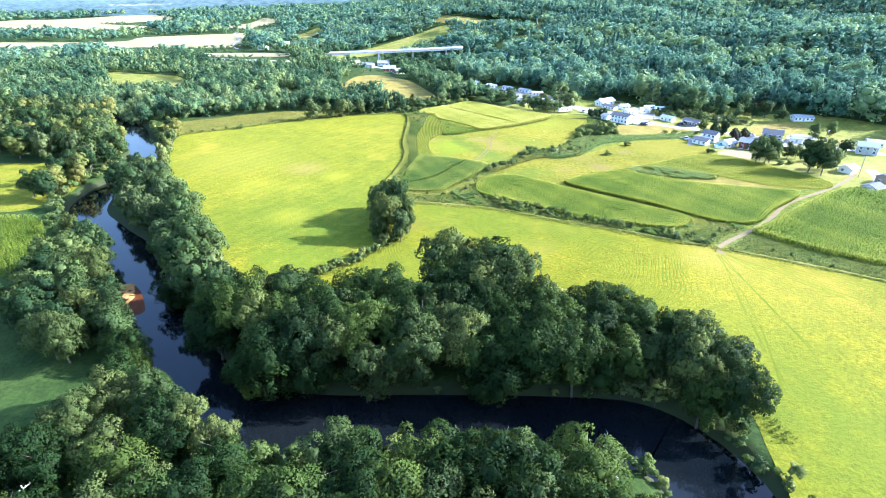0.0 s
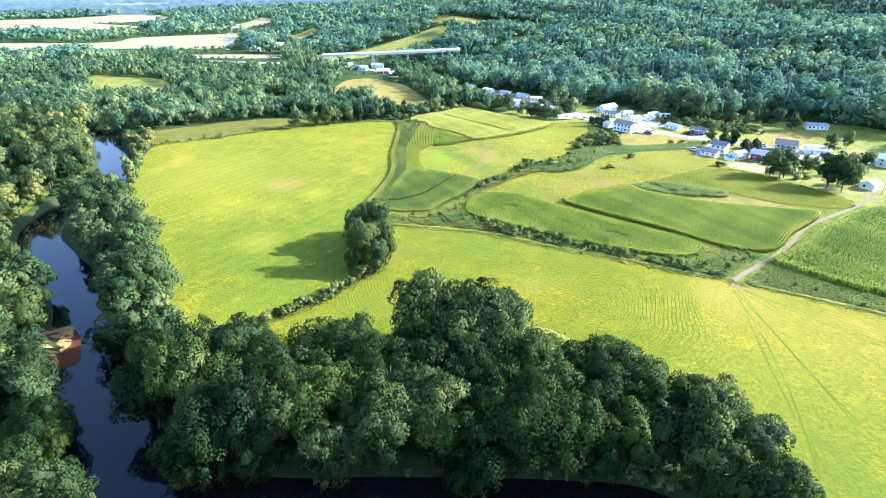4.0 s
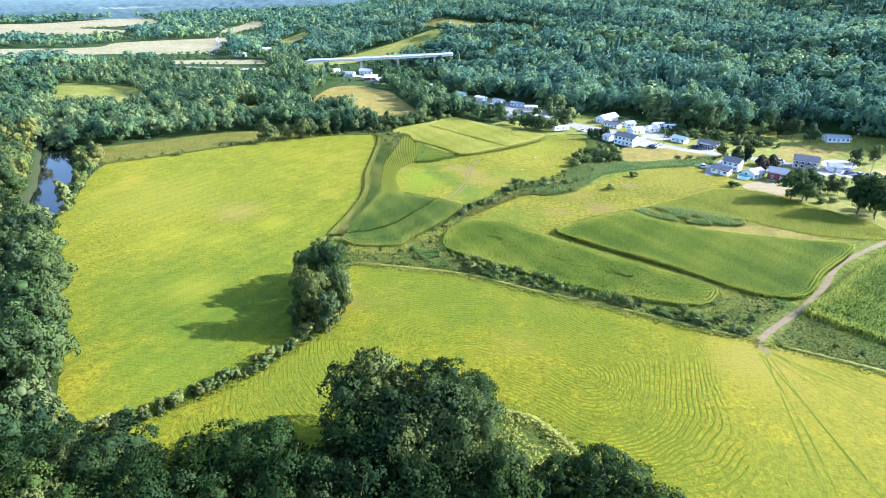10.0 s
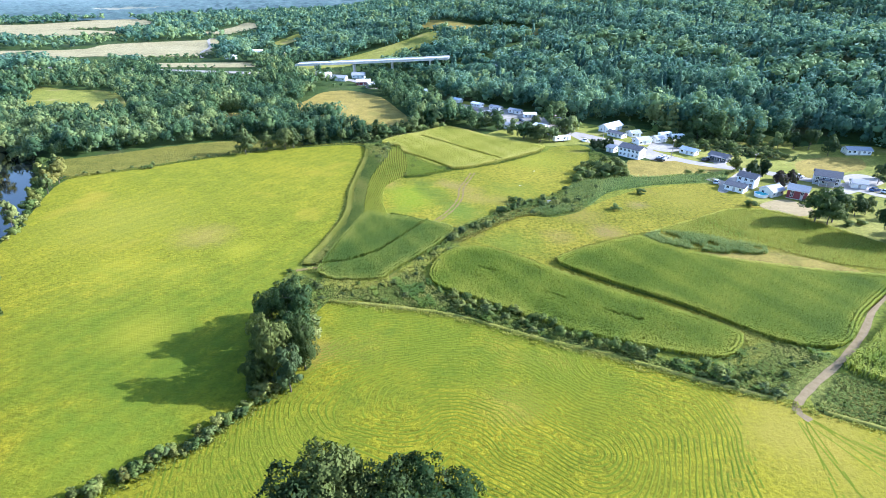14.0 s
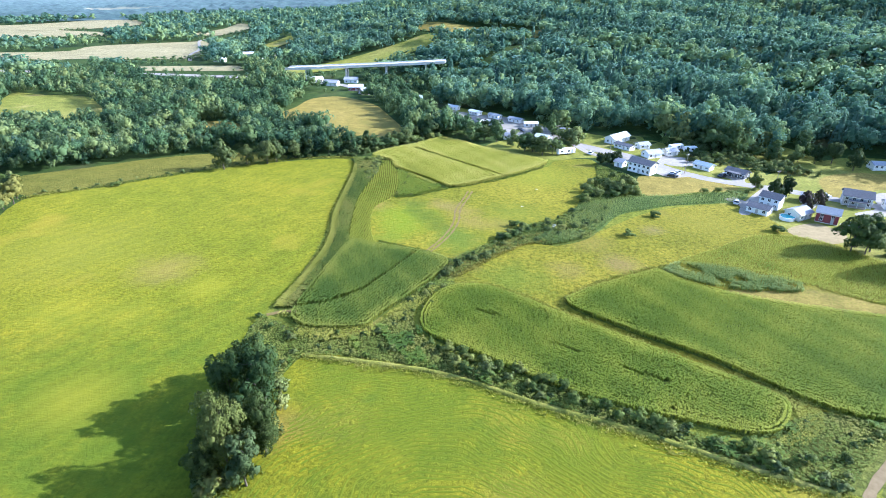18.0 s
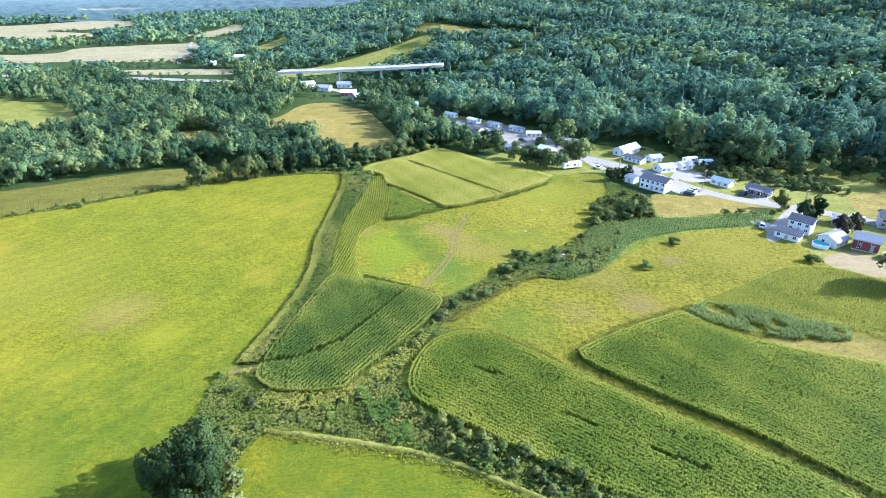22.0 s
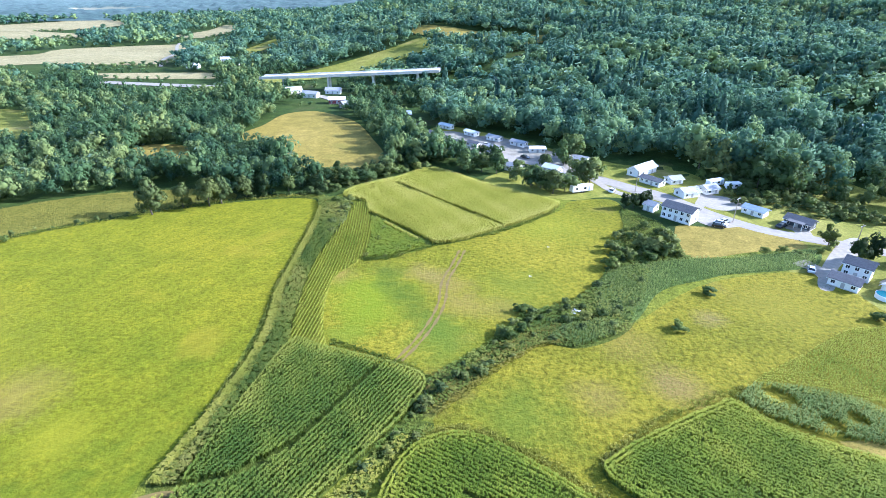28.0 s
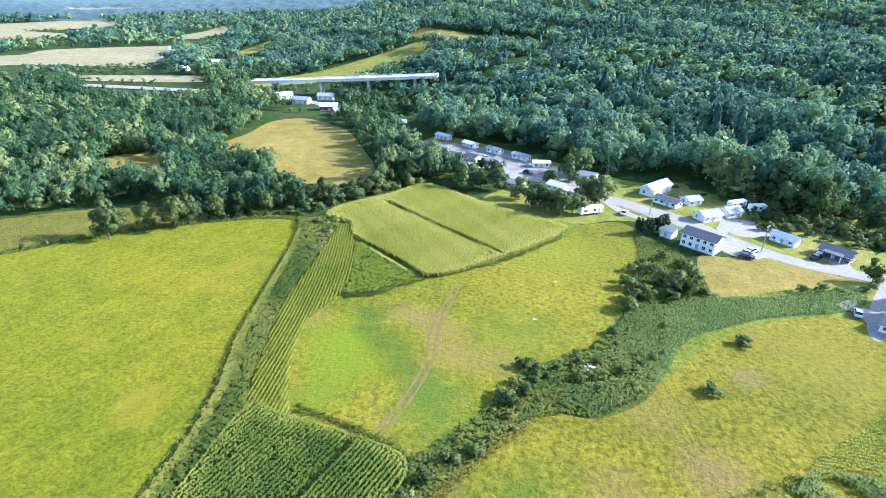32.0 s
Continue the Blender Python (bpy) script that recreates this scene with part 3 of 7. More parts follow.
P_M2 = [(9, 214), (21, 231), (31, 239), (40, 238.3), (52, 246), (75, 266), (98, 275), (113, 274), (116, 258), (122, 249), (130, 236), (128, 206), (118, 196), (95, 170), (80, 168), (60, 178), (36, 190), (18, 203)]
P_WET = [(54, 273), (47, 260), (46, 253), (53, 247.5), (62, 260), (68, 265.3), (78, 269.8), (86, 273.3), (99, 276), (113, 280), (120, 291), (105, 287.5), (91, 283.3), (79.6, 282.5), (67, 279)]
P_TAN = [(83, 306), (93, 306.5), (106, 310.5), (119, 294), (100, 288.5), (79, 283.5)]
P_WEED = [(-36, 194), (-28, 190), (-22, 188), (-10, 188), (-6, 195), (3, 212), (10, 212), (1, 203), (0, 194), (4, 186), (20, 177), (40, 167), (60, 159), (71, 166), (80, 168.5), (90, 163),
          (78, 152), (72, 150), (57, 155), (40, 162.5), (24, 169), (8, 176), (-12, 180), (-22, 179), (-26, 166), (-31, 172), (-36, 185)]
P_WEED2 = [(76, 147.5), (87, 158.5), (94, 152), (102, 145), (122, 133.5), (150, 118.5), (165, 104), (128, 122), (97, 139)]
P_FAR1 = [(-101, 405), (-96, 430), (-93, 459), (-77, 469), (-58, 455), (-46, 440), (-33, 408), (-23, 379), (-27, 358), (-33, 347), (-50, 354), (-84, 391)]
P_LSTRIP = [(-166, 284), (-146, 299), (-128, 313), (-110, 322), (-89, 327), (-77, 328), (-68, 320), (-86, 309), (-108, 294), (-128, 279), (-146, 266)]
P_LFLD = [(-300, 455), (-272, 452), (-237, 446), (-199, 394), (-215, 384), (-250, 378)]
P_SMALL = [(-139, 376), (-132, 387), (-114, 383), (-106, 360), (-124, 360)]
P_FARL = [(-700, 640), (-447, 690), (-434, 759), (-356, 825), (-327, 835), (-295, 740), (-273, 660), (-375, 640), (-415, 622), (-640, 590)]
P_FARL2 = [(-900, 1000), (-700, 985), (-576, 960), (-500, 925), (-555, 860), (-800, 850)]
P_PINK = [(-292, 592), (-249, 604), (-196, 611), (-188, 582), (-240, 573), (-276, 572)]
P_HILLF = [(-156, 588), (-107, 652), (-60, 700), (-30, 716), (-22, 680), (-75, 622), (-111, 586), (-142, 566)]
P_STRIP = [(-47, 775), (26, 735), (88, 700), (84, 672), (24, 684), (-40, 735)]
P_FARL3 = [(-820, 1030), (-765, 1064), (-737, 1162), (-714, 1279), (-580, 1136), (-604, 998), (-680, 950), (-800, 930)]
P_FARL4 = [(-396, 935), (-375, 1000), (-376, 1070), (-332, 1008), (-342, 905)]
P_FARL5 = [(-237, 766), (-222, 848), (-205, 810), (-219, 742)]
P_THICK = [(4, 211), (13, 221), (22, 231), (31, 238), (40, 237), (52, 245), (60, 262), (68, 280), (80, 283), (72, 288), (60, 284), (50, 268), (42, 257), (28, 250), (20, 238), (10, 228), (4, 220)]
P_REED2 = [(33, 240.5), (37, 245), (45, 247.5), (51, 247), (47, 241.5), (39, 237.5)]
P_YEL = [(-240, 214), (-197, 212), (-167, 213), (-150, 195), (-146, 172), (-160, 160), (-230, 160)]
P_LCORN = [(-200, 154), (-151, 155), (-138, 154), (-126, 140), (-119, 122), (-150, 108), (-200, 110)]
P_UPL = [(-262, 314), (-240, 323), (-211, 290), (-230, 280)]
P_YARD = [(104, 276), (110, 290), (122, 300), (150, 320), (190, 335), (230, 300), (215, 240), (180, 200), (150, 205), (140, 222), (128, 240), (121, 250), (112, 262)]
P_YARD2 = [(22, 345), (30, 360), (40, 372), (-2, 402), (-8, 420), (4, 440), (40, 412), (62, 392), (84, 374), (100, 376), (112, 360), (128, 348), (140, 322), (128, 296), (112, 303), (96, 316), (84, 328), (66, 332), (50, 328)]

P_MARGIN = [(-36, 195), (-36, 322), (0, 361), (50, 330), (80, 300), (120, 294), (135, 235), (165, 205), (190, 185), (185, 108), (97, 137), (20, 169), (-22, 179)]
sheet("field_margin", P_MARGIN, 0.02, M_MARGIN, "rough grassy margins between the fields", n=1)
P_GAP = [(-14, 184), (-36.5, 188), (-32, 160), (-32, 140), (-64, 112), (-58, 104), (-40, 104), (-14, 140)]
sheet("field_hay_gap", P_GAP, 0.03, M_HAY_F, "bright grass along the hedge between the hay fields", n=1)
sheet("field_dry_gap", P_DRYGAP, 0.058, M_TAN, "dry pale ground between corn and weeds")
sheet("field_hay_large", P_HAYL, 0.05, M_HAY_L, "broad bright yellow-green hay field", cut=0)
sheet("field_hay_mown", P_HAYF, 0.05, M_HAY_F, "mown yellow-green hay field with curving swath lines")
P_KNOLL = [(11, 124.6), (20.4, 123.4), (25, 119.6), (29, 114.8), (33, 110.4), (36, 104), (28, 102), (14, 104), (8, 112)]
sheet("field_knoll", P_KNOLL, 0.062, M_WEEDS, "rough weedy ground behind the grove")
sheet("field_meadow", P_M1, 0.06, M_MEADOW, "rolling green meadow with bare brown patches")
sheet("field_pasture", P_M2, 0.05, M_MEADOW2, "rough yellow-green pasture with dry spots")
sheet("field_dry_lot", P_TAN, 0.05, M_TAN, "dry tan mown grass lot beside the road")
sheet("field_tan_far", P_FAR1, 0.10, M_TAN, "tan hay field framed by woods")
sheet("field_strip", P_LSTRIP, 0.05, M_CROP, "narrow strip of ripening crop along the woods")
sheet("field_clearing", P_LFLD, 0.10, M_LAWN, "pale green clearing in the woods")
sheet("field_glade", P_SMALL, 0.10, M_TAN, "small dry glade among trees")
sheet("field_stubble", P_FARL, 0.3, M_STUBBLE, "pale straw stubble field on the valley floor", cut=40)
sheet("field_stubble_far", P_FARL2, 0.5, M_STUBBLE, "distant pale straw field", cut=60)
sheet("field_straw_valley", P_FARL3, 0.8, M_STUBBLE, "distant pale straw field", cut=60)
sheet("field_straw_small", P_FARL4, 0.6, M_STUBBLE, "distant pale field beside a road", cut=40)
sheet("field_grass_far", P_FARL5, 0.8, M_LAWN, "distant pale green field", cut=20)
sheet("field_thicket", P_THICK, 0.085, M_WEEDS, "weedy ground of the meadow thicket")
sheet("field_reddish", P_PINK, 0.3, M_STUBBLE, "pale reddish stubble strip", cut=30)
sheet("field_slope", P_HILLF, 0.6, M_LAWN, "pale green sloping hay field above the highway", cut=12)
sheet("field_hill", P_STRIP, 0.8, M_TAN, "pale dry field on the wooded hill", cut=12)
sheet("field_river_left", P_YEL, 0.05, M_HAY_L, "yellow-green field across the river")
sheet("field_clearing_upper", P_UPL, 0.08, M_LAWN, "pale clearing beside the river trees")
sheet("field_reeds", P_WET, 0.09, M_WET, "wet ground under dense green reeds")
sheet("field_bushy_corner", P_BUSH, 0.11, M_MARGIN, "rough weedy corner beside the corn")
sheet("field_weedy_lot", P_LOT, 0.075, M_WEEDS, "weedy ground beside the dry lot")
sheet("field_weeds", P_WEED, 0.035, M_WEEDS, "weedy ditch ground between the fields")
sheet("field_weeds_east", P_WEED2, 0.0395, M_WEEDS, "weedy strip beside the dirt track")
sheet("lawn_east", P_YARD, 0.03, M_LAWN, "dry mown lawns round the houses", "lawn", cut=6)
sheet("lawn_north", P_YARD2, 0.026, M_LAWN, "dry mown lawns along the village road", "lawn", cut=6)
P_PARK = [(-6, 414), (4, 428), (20, 420), (32, 417), (50, 398), (63, 383), (66, 368), (58, 362), (46, 368), (30, 380), (10, 394)]
sheet("village_yard", P_PARK, 0.045, M_YARD, "worn gravel and bare ground round the mobile homes", "yard")
for outline, what in ((P_C1, "lobe"), (P_C2, "broad"), (P_C3, "triangle"), (P_C4, "strip"), (P_C5, "upper"), (P_C6, "village"), (P_C7, "east"), (P_LCORN, "west")):
    sheet("corn_ground_" + what, outline, 0.11 if what == "strip" else 0.095 if what == "upper" else 0.08, M_MEADOW2 if what == "village" else M_RIPESOIL if what == "strip" else M_CORNSOIL, "dark soil under standing corn", "field")

sheet("river_shallows", [(-89, 119.5), (-85.5, 117.5), (-81.8, 112.5), (-79.5, 108.5), (-80.5, 106.5), (-84, 106), (-88, 108)], 0.006, M_SHALLOW, "shallow red-brown water over mud beside the sand", "shallows", cut=0.8, floor=-2.0)
sheet("sand_bank", [(-93, 120), (-89, 121), (-84.5, 117), (-83, 110), (-83.5, 104), (-88, 102.5), (-91, 110)], 0.06, M_SAND, "bare orange sand bank at the river bend", "sand bank", cut=1.5, floor=-3)

P_LOTS = [("gravel_lot", [(107, 268), (114, 279), (130, 297), (138, 301), (133, 291), (121, 281.5), (116, 275), (110, 266.5)], M_GRAVEL, "pale gravel lot between the road and the white house", "gravel lot"),
          ("bare_yard", [(115.5, 252), (120, 257), (129, 260), (133, 252), (130, 246), (122, 244)], M_BAREYARD, "dry bare tan yard behind the houses", "yard"),
          ("dry_lawn", [(151, 287), (156, 306), (170, 315.5), (188, 314), (182, 300), (166, 294)], M_TAN, "dry tan lawn behind the grey house", "lawn"),
          ("parking_lot", [(147.5, 270), (160, 276.5), (167, 290), (177, 293), (180, 284), (166, 274), (152, 266)], M_GRAVEL, "pale gravel parking lot beside the grey house", "gravel lot"),
          ("apron", [(92, 311.5), (97, 318), (103, 314), (107, 309.5), (101, 306.5), (96, 306)], M_GRAVEL, "pale gravel apron where cars park beside the farmhouse", "gravel lot"),
          ("forecourt", [(100, 328), (106, 337), (113, 335), (116, 327), (108, 322), (102, 323)], M_GRAVEL, "pale gravel forecourt beside the white houses", "gravel lot"),
          ("verge", [(66, 352), (74, 341), (86, 328), (94, 317), (98, 322), (90, 336), (78, 349), (68, 358)], M_YARD, "worn gravel shoulder of the village road", "shoulder"),
          ("shaded_lawn", [(143, 338.5), (160, 357), (171, 338), (173, 320), (156, 311), (148, 322)], M_LAWN, "rough lawn beside the woods", "lawn")]
for k, (nm, outline, mat, label, cat) in enumerate(P_LOTS):
    sheet(nm, outline, 0.0625 + 0.004 * k, mat, label, cat, cut=8)

# roads and tracks
ROAD = rounded([(205, 250), (178, 268), (150, 284), (136, 293), (125, 298), (110, 306), (99, 318), (88, 336), (77, 345), (63, 357), (44, 373), (25, 388), (5, 405), (-12, 422)], 4, False)
ribbon(ROAD, 6.0, 0.09, "road", M_ROAD, "pale worn asphalt village road", "road", True)
DIRT = rounded([(73.4, 144.6), (72.4, 147.2), (74.6, 150.2), (80, 155), (90.5, 163.5), (101, 173.5), (112, 186), (124, 195), (136, 203), (150, 214), (162, 226)], 4, False)
ribbon(DIRT, 1.5, 0.08, "dirt_track", M_DIRT, "pale dirt farm track between corn fields", "track", wobble=0.12)
for off in (-0.8, 0.8):
    line = [(p[0] + off, p[1] + 0.15 * off) for p in rounded([(13.5, 283), (11.5, 273.7), (9.2, 264), (8.9, 254.6), (7.4, 246.3), (4.6, 238), (0.8, 230)], 5, False)]
    ribbon(line, 0.62, 0.10, "wheel_rut", M_BARE, "bare brown wheel rut through the meadow", "track", wobble=0.45)
ribbon(rounded([(-34.5, 194.5), (-31, 196), (-28, 196.3)], 4, False), 1.2, 0.09, "field_crossing", M_BARE, "worn earth crossing between the fields", "track")
for pts, w in (([(110, 283), (113, 276), (111, 269)], 5.5), ([(97, 318), (95.5, 312.5), (98, 308)], 6.5), ([(112, 345), (104, 336), (99, 327), (96, 322)], 3.5),
               ([(66, 352), (70, 340), (78, 331)], 3.5), ([(126, 270), (136, 277), (142, 288)], 4.0), ([(122, 302), (123, 305), (121, 309)], 5.0), ([(152, 206), (165, 215), (172, 232)], 4.5),
               ([(40, 384), (33, 372), (36, 362)], 4.0), ([(160, 275), (166, 268), (172, 262)], 4.0)):
    ribbon(rounded(pts, 4, False), w, 0.11, "driveway", M_GRAVEL, "pale gravel driveway beside a house", "driveway", wobble=0.1)

# ---------- plants ----------
def ico(level):
    bm = bmesh.new()
    bmesh.ops.create_icosphere(bm, subdivisions=level, radius=1)
    v = np.array([p.co for p in bm.verts])
    f = np.array([[p.index for p in q.verts] for q in bm.faces])
    bm.free()
    return v, f


ICO1, ICO2 = ico(1), ico(2)


def unit(rng, n):
    v = rng.normal(size=(n, 3))
    return v / np.linalg.norm(v, axis=1)[:, None]


def leaf_cards(rng, at, out, size, spread=0.9, droop=0.0):
    """Small pointed leaf clumps at points, roughly facing outwards: four corners each."""
    n = len(at)
    nor = out + unit(rng, n) * spread
    nor /= np.linalg.norm(nor, axis=1)[:, None]
    u = np.cross(nor, unit(rng, n))
    u /= np.linalg.norm(u, axis=1)[:, None]
    v = np.cross(nor, u)
    s = size * rng.uniform(0.6, 1.35, (n, 1))
    v[:, 2] -= droop
    quad = np.stack([at + u * s * 0.62, at + v * s + nor * s * 0.2, at - u * s * 0.62, at - v * s + nor * s * 0.2], 1)
    return quad.reshape(-1, 3), np.arange(4 * n).reshape(n, 4)


def crown_arrays(seed, lobes, cards, size, wide=1.0, tall=1.0, base=0.3, clumps=5, spread=0.65, droop=0.0, core_by=0.8, knob=1.0, jitter=0.22):
    """A crown within about radius 1 and from height base to 1+: limbs' lobes, each a bunch of leaf clumps with gaps, over a lumpy inner mass."""
    rng = np.random.RandomState(seed)
    mid, half = (1 + base) / 2, (1 - base) / 2
    c = unit(rng, lobes) * rng.uniform(0.35, 0.74, (lobes, 1))
    c[0] = (0, 0, 0.1)
    rad = rng.uniform(0.24, 0.42, lobes) * knob
    rad[0] = 0.5
    shape = np.array([0.42 * wide, 0.42 * wide, half * tall])
    d = unit(rng, lobes * clumps)
    d[:, 2] = np.abs(d[:, 2] + 0.25) - 0.25
    of = np.repeat(np.arange(lobes), clumps)
    d = d + 0.5 * c[of]
    d /= np.linalg.norm(d, axis=1)[:, None]
    q = c[of] + d * (rad[of] * rng.uniform(0.6, 0.95, len(of)))[:, None]
    r = rad[of] * rng.uniform(0.34, 0.62, len(of))
    buried = np.zeros(len(of), bool)
    for k in range(lobes):
        buried |= (np.linalg.norm(q - c[k], axis=1) < rad[k] * 0.55) & (of != k)
    q, r, d, of = q[~buried], r[~buried], d[~buried], of[~buried]
    pick = rng.choice(len(q), cards, p=r**2 / (r**2).sum())
    e = unit(rng, cards) + 0.55 * d[pick] + (0, 0, 0.25)
    e /= np.linalg.norm(e, axis=1)[:, None]
    p = q[pick] + e * (r[pick] * rng.uniform(0.72, 1.15, cards))[:, None]
    deep = np.zeros(cards, bool)
    for k in range(len(q)):
        deep |= (np.linalg.norm(p - q[k], axis=1) < r[k] * 0.66) & (pick != k)
    p, e, own = p[~deep], e[~deep], pick[~deep]
    nv = 0.62 * e + 0.4 * d[own] + 0.45 * p + jitter * unit(rng, len(p))
    p = p * shape + (0, 0, mid)
    v, f = leaf_cards(rng, p, e, size, spread, droop)
    ns = [np.repeat(nv / shape / np.linalg.norm(nv / shape, axis=1)[:, None], 4, 0)]
    vs, fs, off = [], [], 0
    for k in range(lobes):
        cv = ICO1[0] * rad[k] * core_by * (1 + 0.25 * rng.normal(size=(len(ICO1[0]), 1)).clip(-1, 1))
        vs.append((cv + c[k]) * shape + (0, 0, mid))
        ns.append(ICO1[0] * 0.8 + c[k] * 0.5)
        fs.append(np.c_[ICO1[1], ICO1[1][:, 2]] + off)
        off += len(cv)
    nrm = np.concatenate(ns)
    return v, f, np.concatenate(vs), np.concatenate(fs), nrm / np.maximum(np.linalg.norm(nrm, axis=1), 1e-6)[:, None]


def crown_mesh(name, material, *args, **kw):
    v, f, cv, cf, nrm = crown_arrays(*args, **kw)
    me = bpy.data.meshes.new(name)
    verts = np.concatenate([v, cv])
    faces = [tuple(q) for q in f] + [tuple(q[:3]) for q in cf + len(v)]
    me.from_pydata(verts.tolist(), [], faces)
    me.polygons.foreach_set("use_smooth", np.ones(len(faces), bool))
    me.normals_split_custom_set_from_vertices(nrm.tolist())
    me.materials.append(material)
    return me


def tube(bm, a, b, ra, rb, sides=7):
    """A tapered limb between two points."""
    a, b = Vector(a), Vector(b)
    q = (b - a).to_track_quat("Z", "Y")
    rings = []
    for p, r in ((a, ra), (b, rb)):
        rings.append([bm.verts.new(p + q @ Vector((r * math.cos(k * 2 * math.pi / sides), r * math.sin(k * 2 * math.pi / sides), 0))) for k in range(sides)])
    for k in range(sides):
        bm.faces.new((rings[0][k], rings[0][(k + 1) % sides], rings[1][(k + 1) % sides], rings[1][k]))
    bm.faces.new(rings[1])


def trunk_mesh(name, seed, limbs=6, thick=0.022, top=0.72, material=None):
    rng = random.Random(seed)
    bm = bmesh.new()
    p, r = Vector((0, 0, -0.03)), thick
    for k in range(4):
        q = Vector((rng.uniform(-0.03, 0.03), rng.uniform(-0.03, 0.03), top * (k + 1) / 4))
        tube(bm, p, q, r, r * 0.72)
        if k:
            for _ in range(limbs // 3):
                a = rng.uniform(0, 6.28)
                e = q + Vector((0.2 * math.cos(a), 0.2 * math.sin(a), rng.uniform(0.05, 0.11)))
                tube(bm, q, e, r * 0.5, r * 0.15, 5)
        p, r = q, r * 0.72
    me = bpy.data.meshes.new(name)
    bm.to_mesh(me)
    bm.free()
    me.materials.append(material or M_BARK)
    return me


def tree_kind(name, label, material, seeds, category="tree", **kw):
    """Variants of a tree, one unit high: each an Empty with a trunk and a crown, kept as plain mesh pairs."""
    return [(name, label, category, trunk_mesh("trunk", s + 5), crown_mesh("crown", material, s, **kw)) for s in seeds]


TREES = {
    "maple": tree_kind("maple_tree", "tall riverside maple with dense dark green crown", M_MAPLE, (11, 12, 13, 14, 15), lobes=16, clumps=6, cards=3200, size=0.025, base=0.08, wide=1.08, spread=1.0, core_by=0.55),
    "willow": tree_kind("willow_tree", "silvery green willow with feathery crown", M_GREYWILLOW, (21, 22, 23), lobes=18, clumps=6, cards=3200, size=0.025, base=0.05, wide=1.0, droop=0.25, spread=1.0, core_by=0.55),
    "young": tree_kind("young_tree", "slender light green young tree", M_SALLOW, (31, 32), lobes=12, cards=1500, size=0.036, base=0.12, wide=0.8, core_by=0.55),
    "yellow": tree_kind("box_elder_tree", "small riverside tree with yellowing leaves", M_YELLOWLEAF, (41, 42), lobes=12, cards=1500, size=0.036, core_by=0.55, base=0.1, wide=1.1),
    "fine_maple": tree_kind("maple_tree", "tall riverside maple with dense dark green crown", M_LEAF, (111, 112, 113), lobes=17, clumps=9, cards=9500, size=0.0145, base=0.04, wide=1.12, spread=1.0, core_by=0.5),
    "fine_willow": tree_kind("willow_tree", "silvery green willow with feathery crown", M_WILLOW, (121, 122, 123), lobes=20, clumps=9, cards=9500, size=0.0145, base=0.03, wide=1.05, droop=0.3, spread=1.0, core_by=0.5, knob=0.9),
    "garden": tree_kind("garden_tree", "leafy green tree among the village houses", M_GARDEN, (131, 132, 133), lobes=14, clumps=5, cards=1900, size=0.033, base=0.02, wide=1.15, spread=1.0, core_by=0.55),
    "thick": tree_kind("field_tree", "leafy tree in a dense clump", M_MAPLE, (16, 17, 18), lobes=20, clumps=7, cards=6500, size=0.0185, base=0.0, wide=1.1, spread=1.0, core_by=0.5, knob=0.9),
    "dogwood": tree_kind("dogwood_shrub", "rounded light green dogwood shrub in rough ground", M_SHRUB, (75, 76, 77), "shrub", lobes=9, clumps=4, cards=520, size=0.07, base=0.0, wide=1.45, core_by=0.55),
    "sallow": tree_kind("willow_shrub", "loose grey-green willow shrub among weeds", M_SALLOW, (91, 92, 93), "shrub", lobes=10, clumps=4, cards=460, size=0.075, base=0.0, wide=1.35, droop=0.2, core_by=0.55),
    "purple": tree_kind("plum_tree", "round purple-leaved ornamental tree beside a house", M_PURPLE, (51,), lobes=12, cards=1000, size=0.05, base=0.05, wide=1.3),
    "cedar": tree_kind("cedar_tree", "dark rounded evergreen standing in a clipped row", M_CEDAR, (61, 62), lobes=12, cards=1000, size=0.05, base=0.0, wide=1.25),
    "shrub": tree_kind("shrub", "dense green shrub in the overgrown hedgerow", M_SHRUB, (71, 72, 73, 74), "shrub", lobes=9, clumps=4, cards=560, size=0.07, base=0.0, wide=1.5, core_by=0.55),
    "olive": tree_kind("olive_shrub", "silvery rounded shrub on the meadow edge", M_SALLOW, (81, 82), "shrub", lobes=9, clumps=4, cards=560, size=0.068, base=0.0, wide=1.6, core_by=0.55),
}
PLANT_RNG = random.Random(7)


GLADE = [(-84, 114), (-62, 118.2)]


def plant(kind, x, y, height, width=1.0, label="", group="", dz=0.0):
    """One tree or shrub: an Empty at its foot with its trunk and crown."""
    name, text, category, trunk, crown = PLANT_RNG.choice(TREES[kind])
    turn = PLANT_RNG.uniform(0, 360)
    if height > 5 and line_distance(GLADE, x, y) < 4.2:
        return None
    root = new(name)
    z = float(terrain(x, y)) + dz
    root.matrix_world = pose(x, y, z, 0, 0, turn)
    root.scale = (height * width, height * width, height)
    for nm, me in (("trunk", trunk), ("crown", crown)):
        ob = new(nm, me)
        ob.parent = root
    return tagged(root, label or text, category, group)


